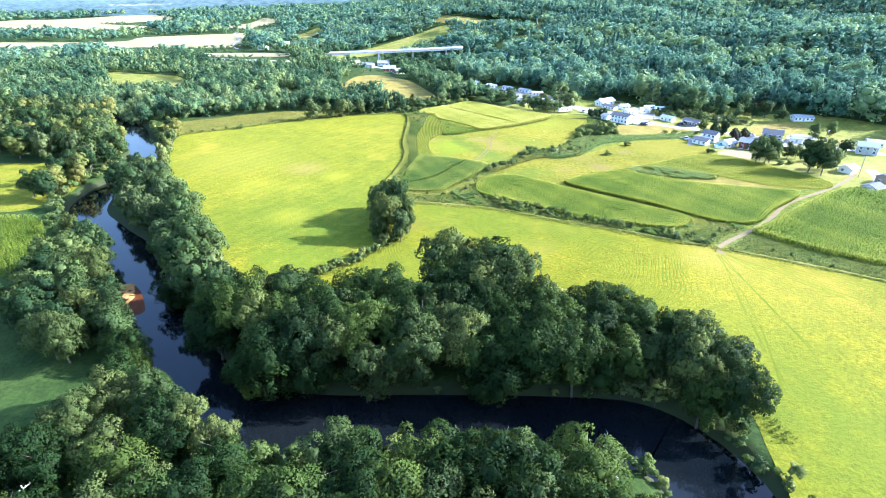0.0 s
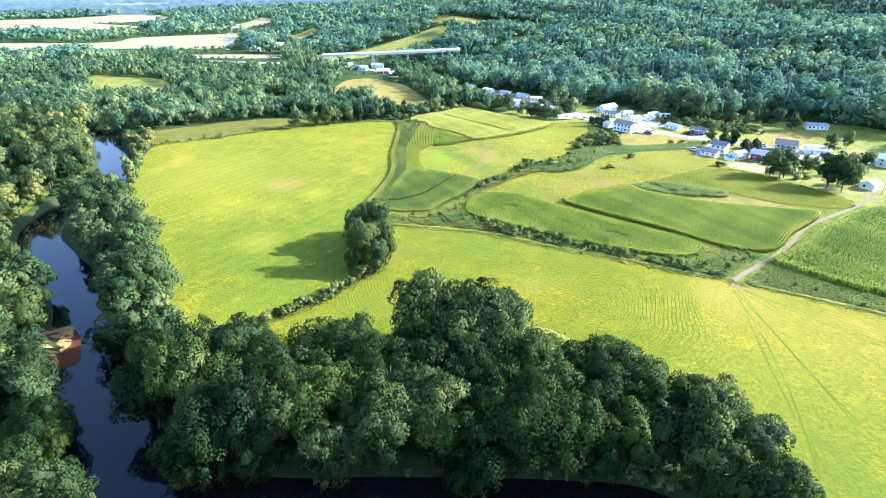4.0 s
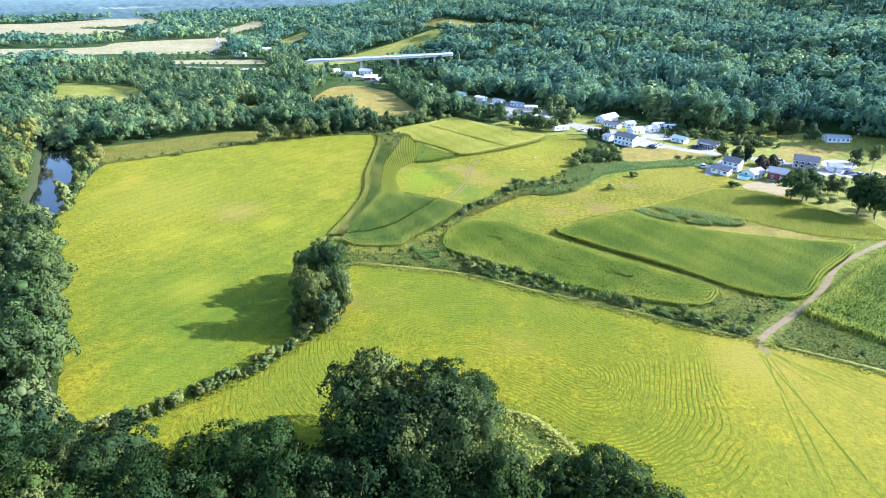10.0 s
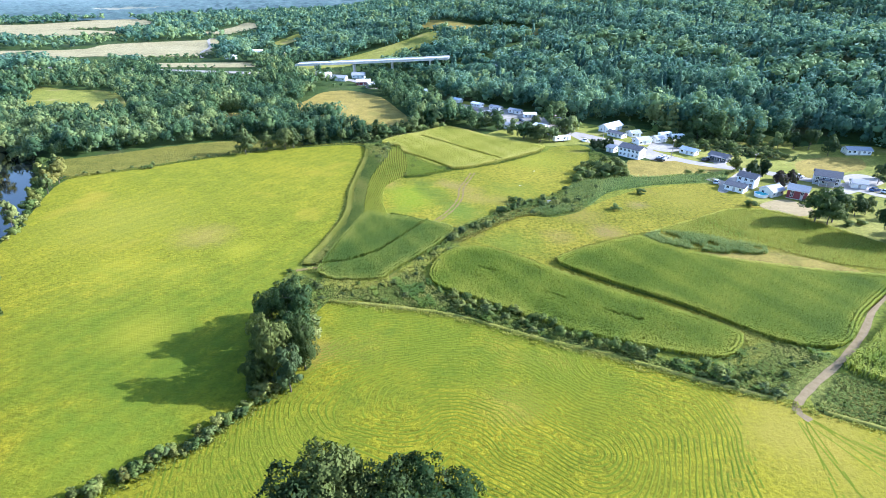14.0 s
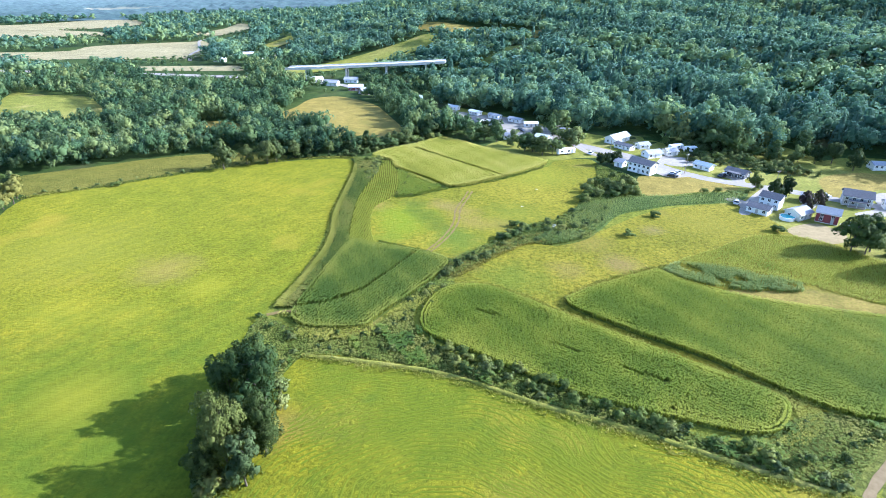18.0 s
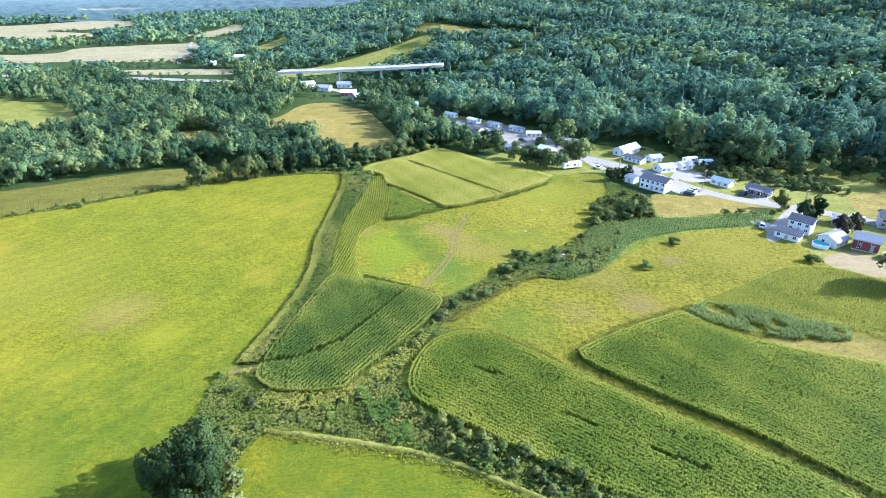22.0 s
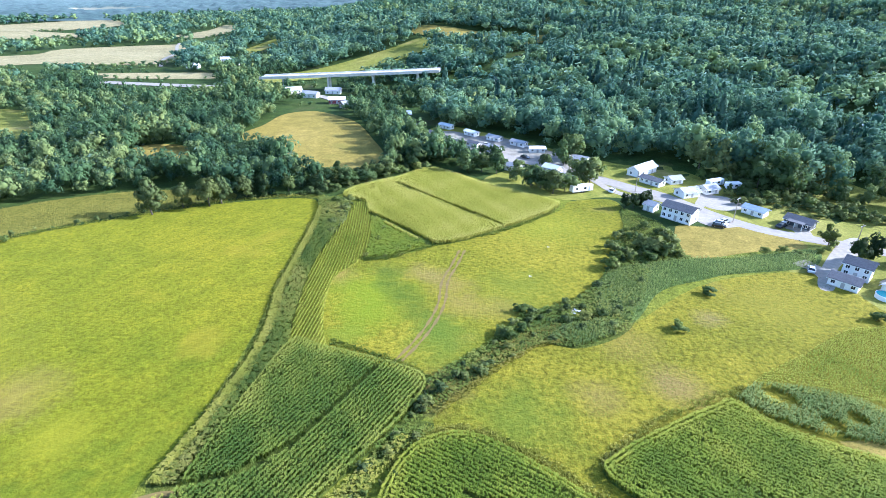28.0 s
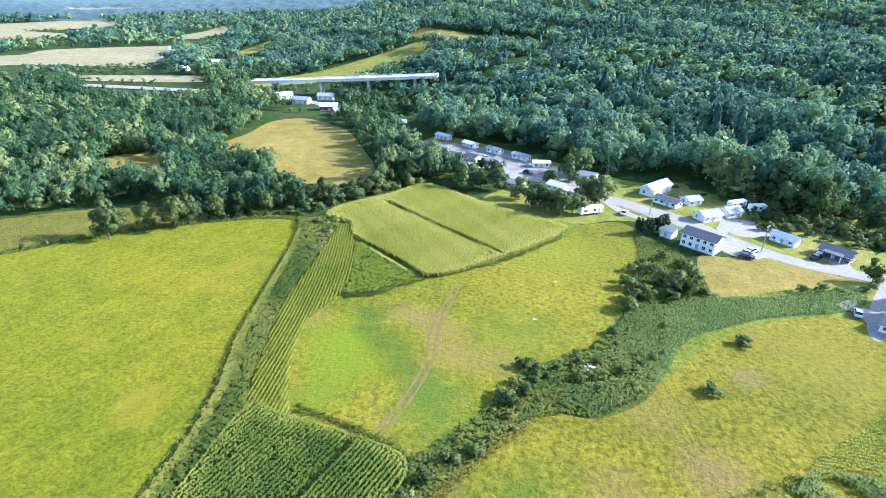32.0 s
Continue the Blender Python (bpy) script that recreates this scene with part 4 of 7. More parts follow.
def spread_in(poly, gap, seed, keep=None, jitter=0.42):
    """Uneven rows of points inside an outline, about gap apart."""
    rng = np.random.RandomState(seed)
    xs, ys = [p[0] for p in poly], [p[1] for p in poly]
    X, Y = np.meshgrid(np.arange(min(xs), max(xs), gap), np.arange(min(ys), max(ys), gap * 0.9))
    X = X + (np.arange(X.shape[0])[:, None] % 2) * gap / 2 + rng.uniform(-jitter, jitter, X.shape) * gap
    Y = Y + rng.uniform(-jitter, jitter, Y.shape) * gap
    ok = inside(poly, X, Y)
    if keep is not None:
        ok &= keep(X, Y)
    return np.stack([X[ok], Y[ok]], -1)


def dry(x, y):
    return (line_distance(RIVER, x, y) > 6.4) & (np.hypot(x + 86, y - 112) > 7.5)


def grove(poly, gap, seed, low, high, kinds, group, width=(0.8, 1.05), label=""):
    rng = random.Random(seed)
    for x, y in spread_in(poly, gap, seed, dry):
        plant(rng.choice(kinds), float(x), float(y), rng.uniform(low, high), rng.uniform(*width), label, group)


grove([(-63, 92), (-56, 84), (-42, 80), (-20, 81), (0, 82), (25, 82), (37, 80), (45, 70), (49, 76), (48, 88), (40, 97), (29, 102), (14, 104), (0, 104), (-30, 103), (-58, 105)],
      5.6, 3, 13.5, 16.5, ["fine_maple", "fine_maple", "fine_maple", "fine_willow"], "river bend grove")
grove([(-9, 104), (-9.5, 114), (-4, 119), (5, 118), (11, 111), (12, 104), (1, 102)], 5.2, 4, 16.5, 20, ["fine_maple", "fine_willow"], "grove knoll")
grove([(-62, 99), (-74, 112), (-93, 138), (-111, 156), (-124, 174), (-127, 199), (-120, 193), (-100, 168), (-81, 144), (-65, 120), (-58, 112)],
      5.5, 5, 10.5, 14, ["maple", "willow", "maple"], "river edge trees")
grove([(-127, 208), (-138, 236), (-158, 272), (-150, 272), (-138, 240), (-128, 212)], 5.0, 6, 7, 9.5, ["willow", "yellow", "young"], "river edge trees")
grove([(-67, 84), (-76, 97), (-92, 119), (-104, 134), (-109, 128), (-108, 112), (-106, 98), (-96, 88), (-82, 85)], 5.4, 7, 9.5, 13, ["maple", "fine_willow", "maple"], "west bank trees")
grove([(-155, 172), (-146, 170), (-146, 190), (-150, 212), (-162, 218), (-158, 195)], 6.0, 8, 9, 12, ["maple", "yellow", "willow"], "west bank trees")
grove([(-148, 216), (-165, 245), (-190, 288), (-260, 300), (-265, 240), (-190, 216), (-165, 214)], 7.0, 9, 10, 14, ["maple", "willow", "yellow"], "west bank trees")
grove([(-29, 36), (-28, 54), (-19, 61), (-6, 62), (6, 60), (14, 60), (20, 54), (24, 40)], 6.0, 10, 13.5, 16.5, ["fine_maple", "fine_willow", "fine_maple"], "near bank trees")
grove([(-70, 46), (-69, 58), (-58, 65), (-48, 61), (-38, 55), (-32, 50), (-40, 36), (-60, 36)], 6.5, 11, 11, 14, ["fine_maple", "fine_willow"], "near bank trees")
# a dense clump in the hay field
for kind, x, y, h, w in (("thick", -29.5, 172, 9.5, 0.8), ("thick", -26.5, 168, 12.5, 0.72), ("thick", -30.5, 164.5, 13.0, 0.72), ("thick", -25, 162.5, 15.5, 0.7), ("fine_willow", -30, 157.5, 9.0, 0.8),
                         ("thick", -24.5, 156, 9.5, 0.8), ("fine_willow", -20.5, 153.5, 13.5, 0.7), ("fine_willow", -25.5, 150, 15.5, 0.68), ("willow", -21.5, 147, 10.5, 0.8), ("fine_willow", -28, 147.5, 9.5, 0.8)):
    plant(kind, x, y, h, w, "leafy tree in a dense clump in the hay field", "field clump")
for k in range(16):
    a = k * 0.393
    plant("sallow" if k % 3 else "shrub", -26 + 5.0 * math.cos(a), 158.5 + 13.0 * math.sin(a), 2.4 + 1.6 * ((k * 7) % 5) / 5, 1.2, "dense shrub at the foot of the field clump", "field clump")
# trees beside the eastern houses
for kind, x, y, h, w in (("maple", 126.5, 238.5, 11.5, 1.0), ("maple", 132.5, 239, 12, 1.0), ("maple", 130, 242, 10.5, 1.0), ("maple", 129.5, 236.5, 9.5, 1.0), ("maple", 142.5, 226.5, 16, 0.85), ("maple", 147.5, 225, 14, 0.9), ("maple", 145, 229.5, 13.5, 0.9), ("maple", 145.5, 222, 11, 0.9), ("willow", 143.6, 245, 8, 0.95), ("willow", 148, 246.5, 7, 0.9), ("maple", 155, 232, 9, 0.8), ("willow", 175, 281, 9, 0.9), ("thick", 188, 288, 8, 0.9), ("young", 161, 331.5, 7, 0.8), ("willow", 173.5, 328, 11, 1.0), ("willow", 167, 329, 9, 0.95), ("willow", 177.5, 319, 9.5, 0.95), ("willow", 152, 347, 11, 0.95),
                         ("purple", 131, 271, 8.5, 0.62), ("purple", 137, 274, 8, 0.62), ("cedar", 126, 283, 9, 0.68), ("cedar", 131, 285, 9, 0.66), ("maple", 160, 243, 8, 0.9), ("maple", 172, 250, 9, 1.0)):
    plant(kind, x, y, h, w, "", "house trees")
for x, y in ((70.5, 321), (73.5, 321.5), (76.5, 323), (79, 325)):
    plant("cedar", x, y, 6.2, 0.75, "", "evergreen row")
# west bank down to the bend
grove([(-69, 60), (-67, 74), (-61, 77), (-54, 72), (-46, 66), (-38, 60), (-36, 56), (-48, 62), (-58, 66)], 5.2, 14, 11, 14, ["fine_maple", "fine_willow", "fine_maple"], "near bank trees")
grove([(-68, 80), (-63, 82), (-70, 94), (-80, 108), (-86, 104), (-76, 90)], 4.6, 12, 8, 11, ["fine_willow", "fine_maple", "willow"], "west bank trees")
grove([(-96, 128), (-104, 134), (-114, 144), (-122, 152), (-124, 146), (-114, 136), (-104, 126)], 4.8, 13, 8.5, 11.5, ["maple", "fine_willow", "willow"], "west bank trees")
plant("fine_maple", -72.5, 110, 10.5, 1.0, "dark leafy tree standing over the river water", "river edge trees")


# ---------- woods ----------
P_YARD2C = [(22, 345), (30, 360), (40, 372), (-2, 402), (-8, 420), (7, 435), (20, 425), (35, 424), (51, 403), (68, 384), (80, 380), (100, 386), (106, 366), (113, 345), (128, 330), (134, 316), (128, 296), (112, 303), (96, 316), (84, 328), (66, 332), (50, 328)]
CLEAR = [P_FAR1, P_LFLD, P_SMALL, P_FARL, P_FARL2, P_PINK, P_HILLF, P_STRIP, P_UPL, P_FARL3, P_FARL4, P_FARL5, P_LSTRIP, P_YARD, P_YARD2C, P_YEL, P_HAYL, P_C5,
         [(-114, 512), (-102, 538), (-74, 538), (-56, 502), (-64, 480), (-90, 492)], [(-240, 620), (-225, 710), (-190, 720), (-180, 640)],
         [(182, 396), (190, 424), (212, 428), (222, 400), (205, 388)], [(22, 530), (22, 556), (50, 560), (52, 532)],
         [(142, 338), (165, 350), (188, 342), (200, 322), (160, 316)]]
WEST = [(-134, 310), (-122, 318), (-112, 326), (-98, 330), (-84, 330), (-74, 325), (-64, 324), (-52, 327), (-38, 333), (-31, 346), (-50, 356), (-84, 393), (-101, 408), (-97, 460), (-115, 500), (-160, 540),
        (-330, 580), (-460, 480), (-380, 400), (-290, 320), (-200, 300), (-170, 285), (-150, 300)]
MIDDLE = [(-21, 380), (-20, 358), (-2, 364), (14, 368), (24, 352), (27, 360), (8, 385), (-12, 412), (-15, 440), (-30, 470), (-62, 480), (-46, 444), (-32, 410)]
BEHIND = [(8, 436), (20, 427), (35, 427), (51, 405), (68, 386), (80, 383), (103, 389), (130, 365), (70, 490), (-10, 500), (-6, 446)]
HIGHWAY = rounded([(-420, 548), (-300, 552), (-210, 546), (-134, 541), (-75, 545), (-13, 553), (40, 580), (80, 640)], 4, False)


def wooded(x, y):
    s = (x + y - 485) / 1.414
    w = inside(WEST, x, y) | inside(BEHIND, x, y) | inside(MIDDLE, x, y) | ((s > 2) & (x > -40)) | ((y > 490) & (x > -150)) | ((y > 560) & (x <= -150))
    for k, c in enumerate(CLEAR):
        w &= ~inside(c, x, y)
        if k < 12:
            for f in (0.93, 0.97) if k < 3 else (0.97,) if k == 7 else (0.90, 0.94, 0.97) if k == 6 else (0.84, 0.89, 0.94, 0.98):
                w &= ~inside(c, 13 + (x - 13) / f, 150 + (y - 150) / f)
    return w & (line_distance(HIGHWAY, x, y) > 9)


def hedged(x, y):
    """The strips of valley floor between far fields and woods, where only low trees grow."""
    free = np.ones(np.shape(x), bool)
    for c in CLEAR:
        free &= ~inside(c, x, y)
    return free & ~wooded(x, y) & (y > 470) & (x > -900) & (x < 120) & (line_distance(HIGHWAY, x, y) > 9)


def forest(name, points, low, high, cards, size, seed, material, label, lobes=7, conifer=False, knob=0.85, wide=(0.65, 0.95), clumps=4):
    """Many trees as one mesh: a lumpy inner mass and leaf clumps for each, tinted tree by tree."""
    rng = np.random.RandomState(seed)
    protos = []
    for k in range(6):
        if conifer:
            n = cards
            h = rng.uniform(0.1, 1.0, n) ** 0.9
            a = rng.uniform(0, 6.283, n)
            tier = 0.85 + 0.3 * ((h * 9) % 1.0)
            r = 0.3 * (1.06 - h) * tier * rng.uniform(0.45, 1.0, n)
            out = np.stack([np.cos(a), np.sin(a), np.full(n, 0.6)], -1)
            v, f = leaf_cards(rng, np.stack([r * np.cos(a), r * np.sin(a), h], -1), out, size, 0.5, 0.2)
            cv = ICO1[0] * (0.06, 0.06, 0.46) + (0, 0, 0.5)
            cv[:, :2] *= (1.25 - cv[:, 2:])
            cf = ICO1[1]
            nv = np.repeat(out + 0.25 * unit(rng, n), 4, 0)
            nn = np.concatenate([nv / np.linalg.norm(nv, axis=1)[:, None], ICO1[0]])
        else:
            v, f, cv, cf, nn = crown_arrays(seed * 10 + k, lobes, cards, size, wide=1.2, base=0.02, clumps=clumps, spread=0.45, core_by=0.58, knob=knob, jitter=0.16)
            cf = cf[:, :3]
        protos.append((v, f, cv, cf, nn))
    which = rng.randint(0, 6, len(points))
    z = terrain(points[:, 0], points[:, 1])
    V, Q, T, N, tt, off = [], [], [], [], [], 0
    for (x, y), zz, k in zip(points, z, which):
        v, f, cv, cf, nn = protos[k]
        stand = float(ripple(x, y, 0.045, 0.052, 2.1 + seed))
        h = (low + (high - low) * rng.beta(2.0, 2.6)) * (1 + 0.16 * stand)
        w = h * rng.uniform(*wide)
        a = rng.uniform(0, 6.283)
        c, s = math.cos(a), math.sin(a)
        allv = np.concatenate([v, cv])
        V.append(np.stack([(allv[:, 0] * c - allv[:, 1] * s) * w + x, (allv[:, 0] * s + allv[:, 1] * c) * w + y, allv[:, 2] * h + zz - 0.4], -1))
        T.append(np.full(len(allv), min(1.0, max(0.0, 0.8 * rng.uniform(0, 1) + 0.1 + 0.16 * float(ripple(x, y, 0.03, 0.034, 0.7 + seed))))))
        N.append(np.stack([nn[:, 0] * c - nn[:, 1] * s, nn[:, 0] * s + nn[:, 1] * c, nn[:, 2]], -1))
        Q.append(f + off)
        tt.append(cf + len(v) + off)
        off += len(allv)
    quads, tris = np.concatenate(Q), np.concatenate(tt)
    tri_all = np.concatenate([quads[:, [0, 1, 2]], quads[:, [0, 2, 3]], tris])
    me = mesh_of(name, np.concatenate(V), tri_all, material, np.concatenate(T), np.concatenate(N))
    return tagged(new(name, me), label, "woods", kind="stuff")


def band(gap, seed, box, test):
    x0, x1, y0, y1 = box
    p = spread_in([(x0, y0), (x1, y0), (x1, y1), (x0, y1)], gap, seed, lambda x, y: wooded(x, y) & test(x, y))
    return p


def in_view(x, y):
    az = np.degrees(np.arctan2(x - 5, y + 20))
    return (az > -52) & (az < 60)


def away(x, y):
    return np.hypot(x - 10, y - 130)


west_pts = band(5.2, 104, (-330, 90, 280, 520), lambda x, y: in_view(x, y) & (away(x, y) < 345) & (x + y < 440))
near_pts = band(7.0, 101, (-330, 420, 280, 620), lambda x, y: in_view(x, y) & (away(x, y) < 345) & (x + y >= 440))
mid_pts = band(8.6, 102, (-700, 800, 300, 900), lambda x, y: in_view(x, y) & (away(x, y) >= 345) & (away(x, y) < 720))
far_pts = band(15.5, 103, (-1500, 1500, 400, 1500), lambda x, y: in_view(x, y) & (away(x, y) >= 720) & (away(x, y) < 1340))
pick = np.random.RandomState(5)


def split_pines(p, share):
    s = (p[:, 0] + p[:, 1] - 485) / 1.414
    is_pine = (pick.uniform(0, 1, len(p)) < share * (0.35 + 0.65 * (ripple(p[:, 0], p[:, 1], 0.03, 0.025, 3.0) > 0.1))) & (s > 5)
    return p[is_pine], p[~is_pine]


on_floor = (mid_pts[:, 0] + mid_pts[:, 1] < 500) & (away(mid_pts[:, 0], mid_pts[:, 1]) < 520)
floor_pts = band(6.4, 105, (-600, 60, 300, 640), lambda x, y: in_view(x, y) & (away(x, y) >= 345) & (away(x, y) < 520) & (x + y < 500))
mid_pts = mid_pts[~on_floor]
gap_near = np.random.RandomState(77).uniform(0, 1, len(near_pts)) < 0.09 + 0.1 * (ripple(near_pts[:, 0], near_pts[:, 1], 0.06, 0.07, 4.0) > 0.5)
near_pts = near_pts[~gap_near]
near_pine, near_leaf = split_pines(near_pts, 0.24)
mid_pine, mid_leaf = split_pines(mid_pts, 0.2)
forest("woods_west", west_pts, 5, 15.5, 300, 0.046, 6, M_BELT, "broken belt of mixed green trees along the valley floor", lobes=6, clumps=7, knob=1.1, wide=(0.65, 1.0))
hedge_pts = spread_in([(-900, 470), (120, 470), (120, 1000), (-900, 1000)], 8.5, 106, lambda x, y: hedged(x, y) & in_view(x, y) & (ripple(x, y, 0.05, 0.06, 1.5) > -0.35))
forest("hedges_valley", hedge_pts, 2.0, 5.5, 24, 0.15, 9, M_BELT, "low hedge trees between the valley fields", lobes=3, clumps=3, knob=1.1, wide=(1.3, 2.0))
forest("woods_valley", floor_pts, 5, 15, 130, 0.062, 8, M_BELT, "broken belt of mixed green trees along the valley floor", lobes=5, clumps=5, knob=1.1, wide=(0.65, 1.0))
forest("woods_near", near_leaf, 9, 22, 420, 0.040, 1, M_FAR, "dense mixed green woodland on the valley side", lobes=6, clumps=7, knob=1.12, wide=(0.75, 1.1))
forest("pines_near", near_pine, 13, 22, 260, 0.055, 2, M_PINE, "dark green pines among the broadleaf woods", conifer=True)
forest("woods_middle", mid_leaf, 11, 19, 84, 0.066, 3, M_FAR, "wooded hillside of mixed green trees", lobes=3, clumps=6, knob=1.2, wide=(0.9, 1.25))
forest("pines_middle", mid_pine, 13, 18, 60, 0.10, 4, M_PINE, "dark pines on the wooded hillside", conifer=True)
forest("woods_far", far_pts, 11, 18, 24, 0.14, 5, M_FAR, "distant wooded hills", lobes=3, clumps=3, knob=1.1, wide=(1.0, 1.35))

# ---------- crops, weeds and grass ----------
def blades(points, low, high, count, width, lean, seed, flat=0, soft=0.0, extra=0.0):
    """Plants at points: upright blades, and flat arching leaves on top. Corners, faces, a tint for each plant, normals."""
    rng = np.random.RandomState(seed)
    n = len(points)
    z0 = terrain(points[:, 0], points[:, 1])
    h = rng.uniform(low, high, n)
    tint = np.clip(0.45 + 0.22 * ripple(points[:, 0], points[:, 1], 0.09, 0.12, seed * 0.7) + 0.2 * ripple(points[:, 0], points[:, 1], 0.33, 0.29, seed * 1.3) + rng.uniform(-0.2, 0.2, n) + extra, 0, 1)
    V = []
    for k in range(count):
        a = rng.uniform(0, 6.283, n)
        d = np.stack([np.cos(a), np.sin(a)], -1)
        side = np.stack([-d[:, 1], d[:, 0]], -1)
        reach = (lean * h * rng.uniform(0.6, 1.2, n))[:, None]
        if k >= count - flat:
            zf = z0 + h * rng.uniform(0.84, 0.96, n)
            foot, knee, tip = np.c_[points - d * reach * 0.15, zf], np.c_[points + d * reach * 0.45, zf + 0.08 * h], np.c_[points + d * reach, zf - 0.02 * h]
        else:
            foot = np.c_[points, z0 - 0.02]
            knee = np.c_[points + d * reach * 0.45, z0 + h * rng.uniform(0.6, 0.85, n)]
            tip = np.c_[points + d * reach, z0 + h * rng.uniform(0.5, 0.85, n)]
        w = (width * rng.uniform(0.6, 1.2, n))[:, None] * side
        V.append(np.stack([foot, np.c_[knee[:, :2] + w, knee[:, 2]], tip, np.c_[knee[:, :2] - w, knee[:, 2]]], 1))
    V = np.concatenate(V, 0)
    face = np.cross(V[:, 2] - V[:, 0], V[:, 3] - V[:, 1])
    turned = face[:, 2] < 0
    V[turned] = V[turned][:, ::-1]
    face[turned] *= -1
    face /= np.maximum(np.linalg.norm(face, axis=1), 1e-9)[:, None]
    up = face + (0, 0, 0.25) + rng.normal(size=face.shape) * 0.15
    up[n * (count - flat):, 2] += 0.8
    up[:, 2] += soft
    up = np.repeat(up / np.linalg.norm(up, axis=1)[:, None], 4, 0)
    V = V.reshape(-1, 3)
    return V, np.arange(len(V)).reshape(-1, 4), np.tile(np.repeat(tint, 4), count), up


def stuff(name, points, material, label, category, **kw):
    v, f, t, up = blades(points, **kw)
    return tagged(new(name, mesh_of(name, v, f, material, t, up)), label, category, kind="stuff")


def row_points(poly, angle, row, gap, seed, lanes=(), bend=0.0):
    """Plants in rows at an angle, with open lanes left out."""
    rng = np.random.RandomState(seed)
    c, s = math.cos(radians(angle)), math.sin(radians(angle))
    P = np.array(poly)
    u, v = P @ (c, s), P @ (-s, c)
    U, W = np.meshgrid(np.arange(u.min(), u.max(), gap), np.arange(v.min() - 12, v.max() + 12, row))
    U = U + rng.uniform(-0.4, 0.4, U.shape) * gap
    W = W + rng.uniform(-0.08, 0.08, W.shape) + bend * np.sin((U - u.min()) / (np.ptp(u)) * 3.14159)
    X, Y = U * c - W * s, U * s + W * c
    ok = inside(poly, X, Y)
    for line, half in lanes:
        ok &= line_distance(line, X, Y) > half
    thin = ripple(X, Y, 0.11, 0.13, 2.0) * 0.5 + ripple(X, Y, 0.5, 0.43, 1.0) * 0.25
    streak = ripple(U, W, 0.11, 0.9, seed * 0.37) + 0.6 * ripple(U, W, 0.05, 0.35, seed * 0.91)
    ok &= rng.uniform(0, 1, X.shape) < 0.98 - 0.12 * (thin > 0.45) - 0.2 * (streak > 0.9)
    return np.stack([X[ok], Y[ok]], -1)


def headland(poly, rows, row, gap, seed):
    """Rows that follow the edge of a field."""
    rng = np.random.RandomState(seed)
    P = np.array(poly + poly[:1])
    seg = np.hypot(*np.diff(P, axis=0).T)
    s = np.concatenate([[0], np.cumsum(seg)])
    out = []
    for k in range(rows):
        u = np.arange(0, s[-1], gap) + rng.uniform(-0.4, 0.4) * gap
        X, Y = np.interp(u, s, P[:, 0]), np.interp(u, s, P[:, 1])
        dx, dy = np.gradient(X), np.gradient(Y)
        ln = np.maximum(np.hypot(dx, dy), 1e-6)
        for sign in (-1, 1):
            x, y = X - sign * dy / ln * row * (k + 0.4), Y + sign * dx / ln * row * (k + 0.4)
            ok = inside(poly, x, y)
            ok &= line_distance(poly + poly[:1], x, y) > row * (k + 0.4) * 0.86
            out.append(np.stack([x[ok], y[ok]], -1))
    return np.concatenate(out) + rng.normal(size=(sum(len(o) for o in out), 2)) * 0.05


def corn(name, outline, angle, material, label, seed, lanes=(), row=0.8, gap=0.22, tall=(2.05, 2.3), bend=0.0, border=0, leaf=0.085, reach=0.2, brighter=0.0):
    poly = rounded(outline)
    p = row_points(poly, angle, row, gap, seed, lanes, bend)
    if border:
        p = p[line_distance(poly + poly[:1], p[:, 0], p[:, 1]) > border * row]
        h = headland(poly, border, row, gap, seed)
        for line, half in lanes:
            h = h[line_distance(line, h[:, 0], h[:, 1]) > half]
        p = np.concatenate([p, h])
    # extra paints a sunlit golden rim into the tint of the outer plants
    stuff(name, p, material, label, "corn", low=tall[0], high=tall[1], count=6, width=leaf, lean=reach, seed=seed, flat=4, soft=0.35,
          extra=0.4 * np.clip(1.6 - line_distance(poly + poly[:1], p[:, 0], p[:, 1]) / 2.2, 0, 1) - 0.08 + brighter)


LANES = [([(-12, 338), (26, 300.5)], 0.9), ([(-18.5, 309), (3.6, 286.5)], 0.9)]
corn("corn_lobe", P_C1, -33, M_CORN, "standing green corn in curving rows", 201, [([(15, 198), (20, 195.8)], 0.5), ([(30, 186), (36, 183)], 0.4), ([(44, 178), (52, 174.2)], 0.4)], bend=2.0, border=2, tall=(1.3, 1.6), leaf=0.1, reach=0.26)
corn("corn_broad", P_C2, -33, M_CORN, "standing green corn with yellowing tassels", 202, border=2, tall=(1.4, 1.7), leaf=0.1, reach=0.26, brighter=0.08)
corn("corn_triangle", P_C3, 63, M_CORNGREEN, "green corn rows divided by a narrow lane", 203, [([(-2.5, 228), (-13.7, 206), (-20, 200.5)], 0.65), ([(-28.5, 197), (-22, 199), (-17, 202)], 0.6)], border=1, tall=(1.5, 1.75), leaf=0.095, reach=0.24)
corn("corn_strip", P_C4, 92, M_CORN, "long strip of pale corn rows along a ditch", 204, row=0.78, gap=0.2, bend=-2.6, reach=0.22, leaf=0.08, tall=(0.9, 1.15), brighter=0.5)
corn("corn_upper", P_C5, -46, M_CORNRIPE, "ripening yellow corn crossed by dark lanes", 205, LANES, row=0.75, gap=0.28, leaf=0.09, reach=0.28, tall=(1.5, 1.75), brighter=0.15)
corn("corn_village", P_C6, -12, M_CORN, "low pale green crop rows beside the houses", 206, row=0.8, gap=0.34, leaf=0.1, reach=0.4, tall=(0.5, 0.8), brighter=0.6)
